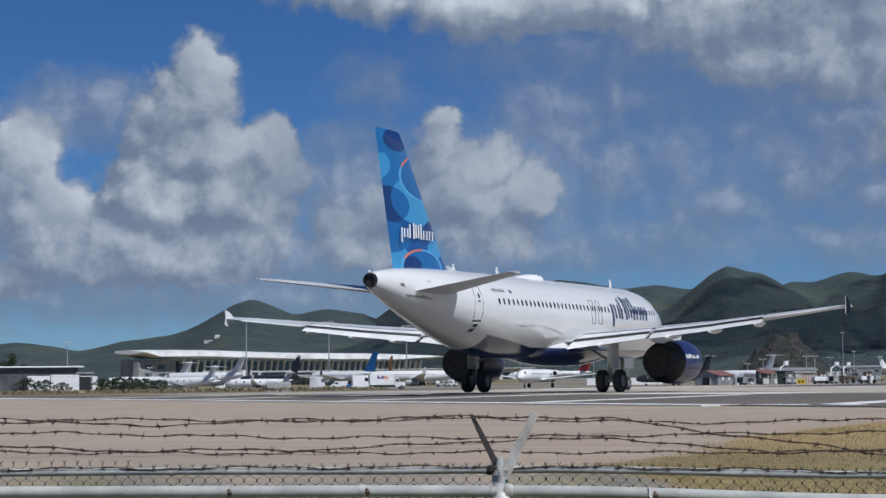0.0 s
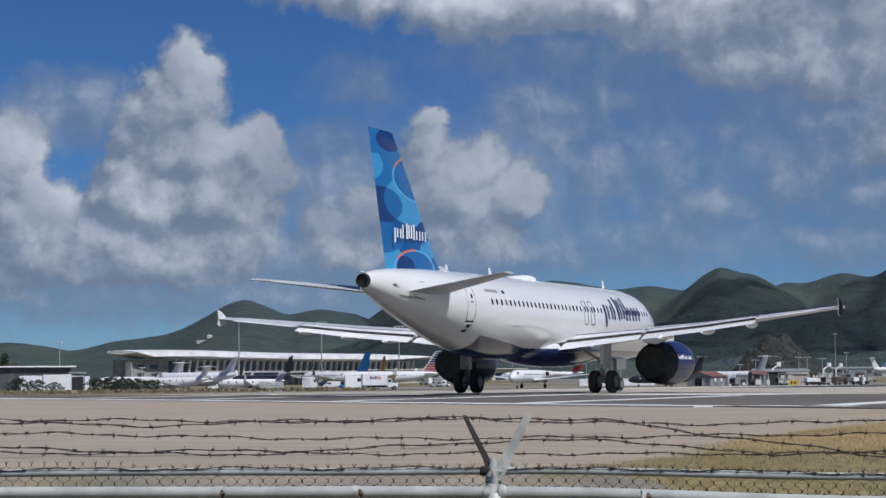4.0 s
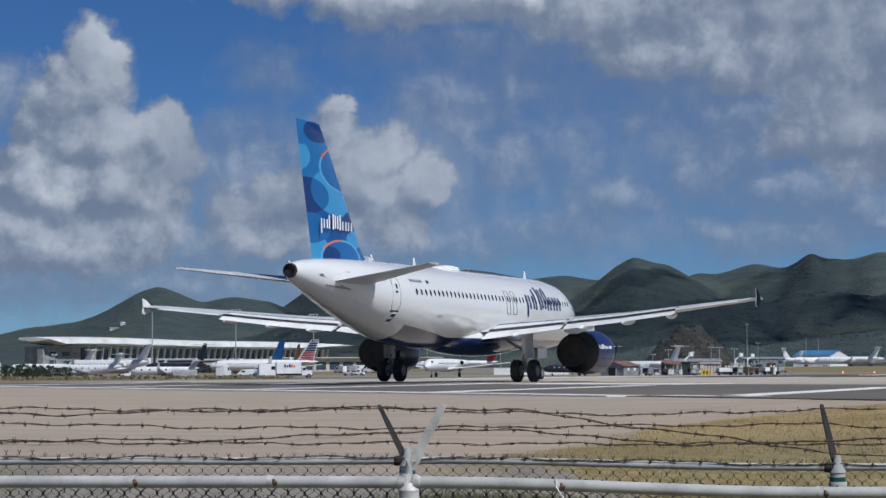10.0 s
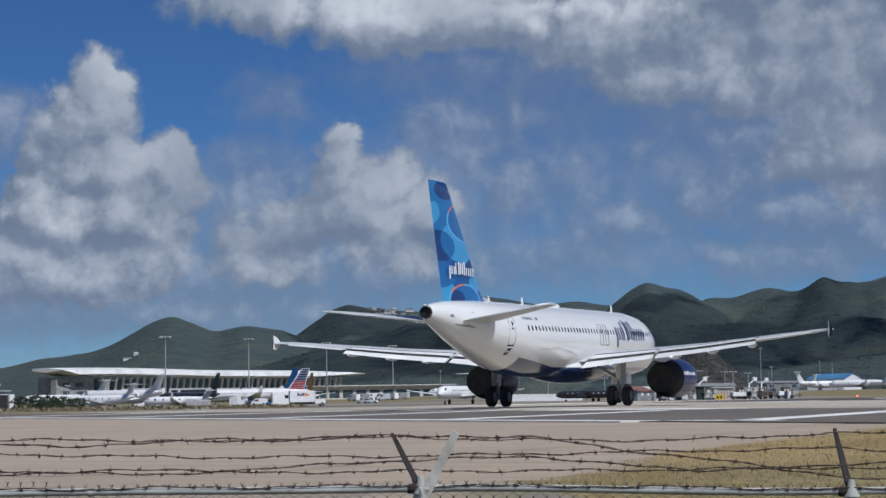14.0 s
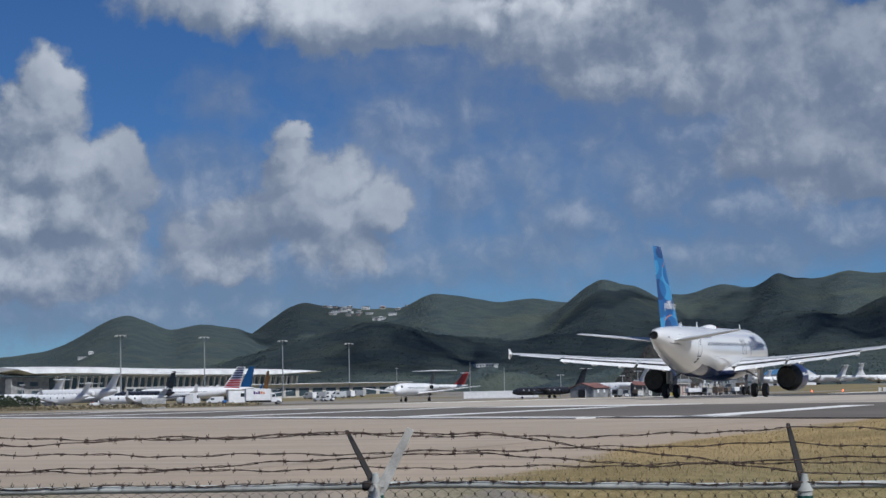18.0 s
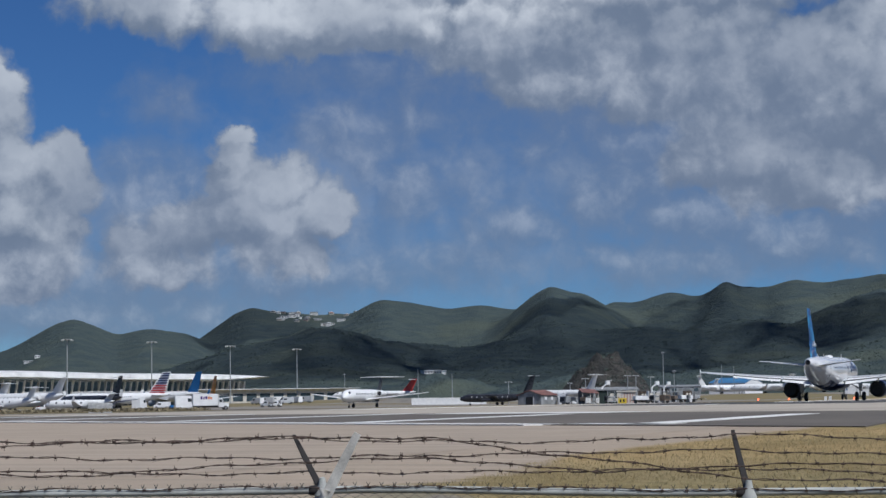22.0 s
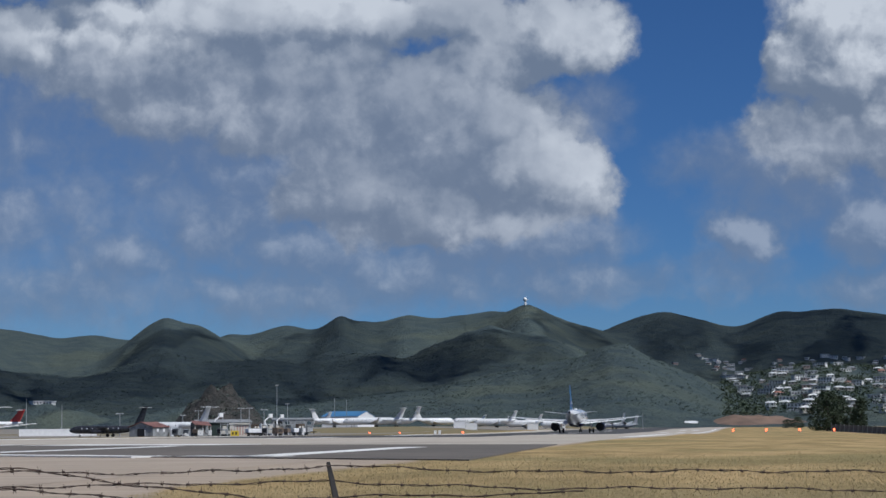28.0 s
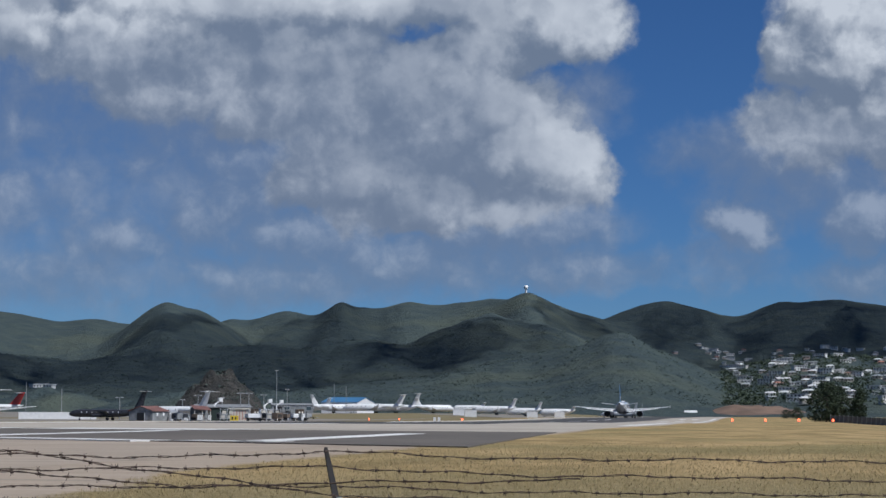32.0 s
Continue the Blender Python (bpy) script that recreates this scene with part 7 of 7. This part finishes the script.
STRAW = leaf_material("dry_straw", (0.27, 0.22, 0.115), (0.46, 0.37, 0.205))


def verge_tufts():
    """Brown reeds and tufts along the apron's edge and beyond the runway."""
    cs = []
    for _ in range(2400):
        az, d = random.uniform(-38.5, -27.0), random.uniform(150, 235)
        x, y = spot(az, d)
        if x < -36:
            cs.append((Vector((x, y, height(x, y) + 0.22)), random.uniform(0.4, 1.0)))
    vs, fs = clumps(cs, 0.16, 7, 0.12)
    ob = new("verge_grass", raw("verge_grass", vs, fs, leaf_material("verge_brown", (0.12, 0.105, 0.065), (0.26, 0.215, 0.135))))
    tagged(ob, "brown grass tufts along the apron's verge", "grass", kind="stuff")
    vs, fs = [], []
    for _ in range(150000):
        k = random.random() ** 1.6
        x, y = random.uniform(31.5, 33 + 26 * (0.3 + k)), -84.9 + 50 * k
        d = (Vector((x, y, 0)) - FENCE_O).dot(FENCE_N)
        if d < frayed(x, y) - 0.5 or x < 32.0 + 0.9 * smooth(-71, -77, y) + 1.4 * smooth(-79.3, -80.3, y) + 0.5 * noise.noise(Vector((x, y, 1.0))):
            continue
        if random.random() < smooth(0.35, 1.0, k):
            continue
        z = height(x, y) - 0.02
        a = random.uniform(-0.5, 0.5) - 0.2
        h, w = random.uniform(0.010, 0.040), random.uniform(0.0014, 0.0030) * (1 + 1.5 * k)
        lean = Vector((random.uniform(-1, 1), random.uniform(-1, 1), 0)) * h * 0.6
        s = Vector((math.cos(a), math.sin(a), 0)) * w
        p = Vector((x, y, z))
        n = len(vs)
        vs += [p - s, p + s, p + lean + Vector((0, 0, h))]
        fs.append((n, n + 1, n + 2))
    ob = new("field_grass", raw("field_grass", vs, fs, STRAW))
    tagged(ob, "dry grass tufts in the field behind the fence", "grass", kind="stuff")


verge_tufts()


def weeds():
    """Green weeds breaking through the broken pavement behind the fence."""
    vs, fs = [], []
    for u, d, n, wide, deep in ((0.45, 4.72, 9000, 0.36, 0.13), (-0.12, 4.75, 2600, 0.25, 0.12), (0.95, 4.65, 2200, 0.2, 0.1), (-1.0, 4.5, 900, 0.5, 0.2), (1.9, 4.5, 2500, 0.5, 0.3), (2.6, 4.6, 2500, 0.5, 0.3), (0.4, 4.2, 400, 0.6, 0.15), (-1.9, 4.3, 500, 0.4, 0.2)):
        for _ in range(n):
            q = FENCE_O + FENCE_U * random.gauss(u, wide) + FENCE_N * random.gauss(d, deep)
            a, h, w = random.uniform(-0.5, 0.5), random.uniform(0.008, 0.045), random.uniform(0.0016, 0.0032)
            p = Vector((q.x, q.y, height(q.x, q.y) - 0.02))
            side = Vector((math.cos(a), math.sin(a), 0)) * w
            k = len(vs)
            vs += [p - side, p + side, p + Vector((random.uniform(-0.02, 0.02), random.uniform(-0.02, 0.02), h))]
            fs.append((k, k + 1, k + 2))
    ob = new("weeds", raw("weeds", vs, fs, SCRUB_GREEN))
    tagged(ob, "green weeds in the broken pavement by the fence", "weeds", kind="stuff")


SCRUB_GREEN = leaf_material("weed_green", (0.095, 0.105, 0.042), (0.20, 0.20, 0.085))
weeds()

HOUSE_WALLS = [paint("house_white", (0.66, 0.65, 0.62), 0.8, vary=0.1, scale=0.3), paint("house_cream", (0.46, 0.42, 0.36), 0.8, vary=0.1, scale=0.3), paint("house_pink", (0.40, 0.31, 0.27), 0.8, vary=0.12, scale=0.3)]
HOUSE_ROOFS = [paint("house_roof_white", (0.60, 0.60, 0.59), 0.6, vary=0.1, scale=0.3), paint("house_roof_grey", (0.33, 0.34, 0.35), 0.6, vary=0.15, scale=0.3), paint("house_roof_red", (0.34, 0.16, 0.11), 0.7, vary=0.15, scale=0.3)]


def house(wi, ri, w, deep, tall, hip):
    t = thing("house", ("white", "cream", "pinkish")[wi] + " hillside house with a " + ("white", "grey", "red-brown")[ri] + " roof", "house", "hillside houses")
    part("wall", box(-w / 2, w / 2, -deep / 2, deep / 2, -2.2, tall), HOUSE_WALLS[wi], t)
    e = 0.7
    if hip:
        part("roof", loft([[(-w / 2 - e, -deep / 2 - e, tall), (w / 2 + e, -deep / 2 - e, tall), (w / 2 + e, deep / 2 + e, tall), (-w / 2 - e, deep / 2 + e, tall)],
                           [(-w / 4, -0.2, tall + 1.5), (w / 4, -0.2, tall + 1.5), (w / 4, 0.2, tall + 1.5), (-w / 4, 0.2, tall + 1.5)]]), HOUSE_ROOFS[ri], t)
    else:
        part("roof", box(-w / 2 - e, w / 2 + e, -deep / 2 - e, deep / 2 + e, tall + 0.004, tall + 0.7), HOUSE_ROOFS[ri], t)
    part("terrace", box(-w / 2 + 0.5, w / 2 - 0.5, -deep / 2 - 1.8, -deep / 2 - 0.003, -1.6, 0.2), HOUSE_WALLS[wi], t)
    k = max(2, int(w / 3))
    for i in range(k):
        for z in ((0.9,) if tall < 4 else (0.5, 2.9)):
            x = -w / 2 + w * (i + 0.5) / k
            part("window", box(x - 0.7, x + 0.7, -deep / 2 - 0.06, -deep / 2 - 0.003, z, z + 1.3), DARK_GLASS, t)
    return t


def on_hill(az, r):
    return EYE.x + r * math.sin(radians(az)), EYE.y + r * math.cos(radians(az)), hill(az, r) - 1.5


def town():
    kinds = [house(0, 0, 13, 7, 2.7, False), house(0, 0, 8, 6, 2.6, True), house(1, 1, 9, 6, 2.6, True), house(2, 1, 8, 6, 2.7, False), house(0, 1, 15, 7, 4.4, False), house(1, 0, 9, 6, 2.6, True), house(0, 0, 6, 5, 2.6, False), house(1, 2, 8, 6, 2.6, True)]
    spots = []
    rng = random.Random(5)
    taken = []
    for _ in range(2600):
        az = rng.uniform(-1.3, 7.5)
        if noise.noise(Vector((az * 1.6, rng.random() * 0.3, 4.0))) < -0.15 and rng.random() < 0.7:
            continue
        up = rng.uniform(0.40, 1.95) if az > 1.4 else rng.uniform(max(0.45, 0.75 - az), 1.85)
        if len(taken) > 210 or any(abs(az - a) < 0.17 and abs(up - b) < 0.05 for a, b in taken):
            continue
        # where the line of sight meets the slope
        r = next((q for q in range(1480, 3500, 20) if hill(az, q) - 2.2 > q * math.tan(radians(up))), None)
        if r:
            taken.append((az, up))
            spots.append((az, r))
    for k in range(26):
        spots.append((rng.uniform(-25.0, -22.4), rng.uniform(3550, 3860)))
    spots += [(-1.95, 3300), (-1.80, 2900), (-1.72, 2900), (-20.45, 1900), (-20.3, 1905), (-20.15, 1900), (-32.0, 3080), (-31.75, 3100)]
    first = [True] * len(kinds)
    for k, (az, r) in enumerate(spots):
        i = min(len(kinds) - 1, int(rng.random() * (len(kinds) - 0.6)))
        x, y, z = on_hill(az, r)
        m = pose(x, y, z, 0, 0, -az + rng.uniform(-35, 35))
        if first[i]:
            kinds[i].matrix_basis = m
            first[i] = False
        else:
            copy_thing(kinds[i], m)
    # trees between the houses and scrub on the nearer hills
    cs = []
    for _ in range(2600):
        az, r = rng.uniform(-0.6, 8.5), rng.uniform(1500, 2900)
        x, y, z = on_hill(az, r)
        cs.append((Vector((x, y, z + 1.5)), rng.uniform(3, 7)))
    vs, fs = clumps(cs, 1.3, 14, 0.5)
    ob = new("hillside_trees", raw("hillside_trees", vs, fs, LEAF))
    tagged(ob, "dark green trees between the hillside houses", "trees", kind="stuff")
    cs = []
    for _ in range(6500):
        az, r = rng.uniform(-38, 1.5), rng.uniform(1450, 2700)
        x, y, z = on_hill(az, r)
        if z > 8:
            cs.append((Vector((x, y, z + 0.3)), rng.uniform(2.5, 5)))
    vs, fs = clumps(cs, 0.8, 12, 0.35)
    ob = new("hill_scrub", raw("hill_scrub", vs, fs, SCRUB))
    tagged(ob, "scrub and small trees dotted over the hills", "scrub", kind="stuff")


town()


def radar():
    x, y, z = on_hill(-6.29, 3500)
    t = thing("radar_dome", "white weather radar ball on the hilltop", "radar", at=pose(x, y, z - 1))
    part("tower", tube([(0, 0, 0), (0, 0, 8)], [2.2, 1.8], 12), WHITE_PAINT, t)
    part("dome", lathe([(7.5, 1.5), (8.2, 3.2), (10.5, 4.0), (13.0, 3.2), (14.4, 1.2), (14.6, 0.1)], 20, "Z"), WHITE_PAINT, t, "", True)


radar()


def mound():
    """The dark rocky knoll behind the sheds, and the low green one beside it."""
    rock = Nodes("dark_rock")
    p = rock.coords()
    a, b = rock.noise(p, 0.15, 6, 0.7), rock.noise(p, 0.8, 4, 0.6)
    rock.set(rock.mix(rock.step(a, 0.35, 0.65), (0.020, 0.021, 0.020), (0.060, 0.055, 0.048)), 0.95)
    rock.bump(rock.math("ADD", a, b), 1.0, 1.5)
    for name, label, az, d, w, tall, mat in (("rocky_knoll", "dark bare rocky knoll behind the sheds", -15.24, 1150, 30, 27.5, rock.mat), ("green_knoll", "low scrubby knoll beside the apron", -20.3, 1400, 95, 16, HILLS), ("green_knoll", "low scrubby rise behind the sheds", -16.6, 1250, 70, 14, HILLS),
                                            ("earth_bank", "bare reddish earth bank beyond the runway", 0.6, 1500, 75, 9.5, paint("red_earth", (0.20, 0.13, 0.09), 0.95, vary=0.25, scale=0.05))):
        vs, fs = [], []
        n = 34
        for j in range(n + 1):
            for i in range(n + 1):
                u, v = 2 * i / n - 1, 2 * j / n - 1
                q = math.sqrt(u * u + v * v)
                h = max(0.0, 1 - q ** 1.25) if name == "rocky_knoll" else max(0.0, math.cos(min(1, q) * math.pi / 2)) ** 1.3
                h *= 1 + (0.34 if name == "rocky_knoll" else 0.4) * noise.fractal(Vector((u * 3.2, v * 3.2, az)), 1.0, 2.1, 5)
                vs.append((u * w, v * w, tall * h - 1.0))
        for j in range(n):
            for i in range(n):
                k = j * (n + 1) + i
                fs.append((k, k + 1, k + n + 2, k + n + 1))
        ob = new(name, raw(name, vs, fs, mat, True))
        ob.matrix_basis = on_land(az, d)
        if name == "rocky_knoll":
            cs = [(Vector(random.choice(vs)), random.uniform(1.0, 2.2)) for _ in range(420)]
            cv, cf = clumps([c for c in cs if c[0].z > 1], 0.7, 10, 0.4)
            bush = new("knoll_scrub", raw("knoll_scrub", cv, cf, SCRUB))
            bush.matrix_basis = ob.matrix_basis.copy()
            tagged(bush, "dark scrub clinging to the rocky knoll", "scrub", kind="stuff")
        tagged(ob, label, "hill", kind="structure")


mound()


# ---- what moves ----
def motions():
    walk(clouds, [(t, pose(EYE.x, EYE.y, 0, 0, 0, 0.0415 * t)) for t in (0, 8, 16, 24, 32)])
    # seconds, sideways, along the runway, heading, pitch
    run = [(0, 0.0, -0.1, -0.4, 0.07), (7, 0.0, -0.1, -0.4, 0.05), (8, 0.0, 0.0, -0.4, 0.05), (9, 0.0, 0.27, -0.4, 0.05), (10, 0.0, 1.06, -0.4, 0.15), (11, 0.0, 2.6, -0.4, 0.25),
           (12, 0.0, 5.2, -0.35, 0.3), (13, 0.05, 8.93, -0.2, 0.35), (14, 0.1, 14.65, -0.2, 0.45), (14.5, 0.1, 18.5, -0.2, 0.45), (16.5, -0.1, 41.8, -0.4, 0.5),
           (17, -0.15, 49.0, -0.6, 0.5), (18, -0.35, 66.5, -0.8, 0.6), (19, -0.5, 87.3, -0.9, 0.6), (20, -1.0, 112.0, -1.2, 0.6), (21, -1.5, 138.3, -1.0, 0.5), (22, -1.9, 168.3, -0.8, 0.5),
           (23, -2.3, 202.5, -0.5, 0.5), (24.5, -2.5, 256.0, -0.3, 0.4), (26.5, -2.7, 333.0, -0.2, 0.35), (27, -2.75, 354.0, -0.1, 0.35), (28, -2.9, 399.0, -0.1, 0.35), (29, -3.0, 447.0, 0.0, 0.4), (30.5, -3.1, 521.5, 0.05, 0.4), (32, -3.3, 601.0, 0.0, 0.4)]
    # the striped airliner creeps along before the terminal, nose first
    crawl = []
    for t, az, d in ((0, -25.9, 668), (6, -26.9, 665), (9, -27.5, 664), (14, -28.35, 661), (19, -29.1, 659), (24, -29.9, 657), (32, -31.1, 653)):
        x, y = spot(az, d)
        crawl.append((t, pose(x, y, height(x, y), 0, 0, -az + 78)))
    walk(taxiing, crawl)
    rows = []
    for t, x, y, head, pitch in run:
        rows.append((t, pose(x, y, height(x, y) + 0.03, pitch, 0.25 * smooth(16, 8, t), -head)))
    walk(jet, rows)


motions()
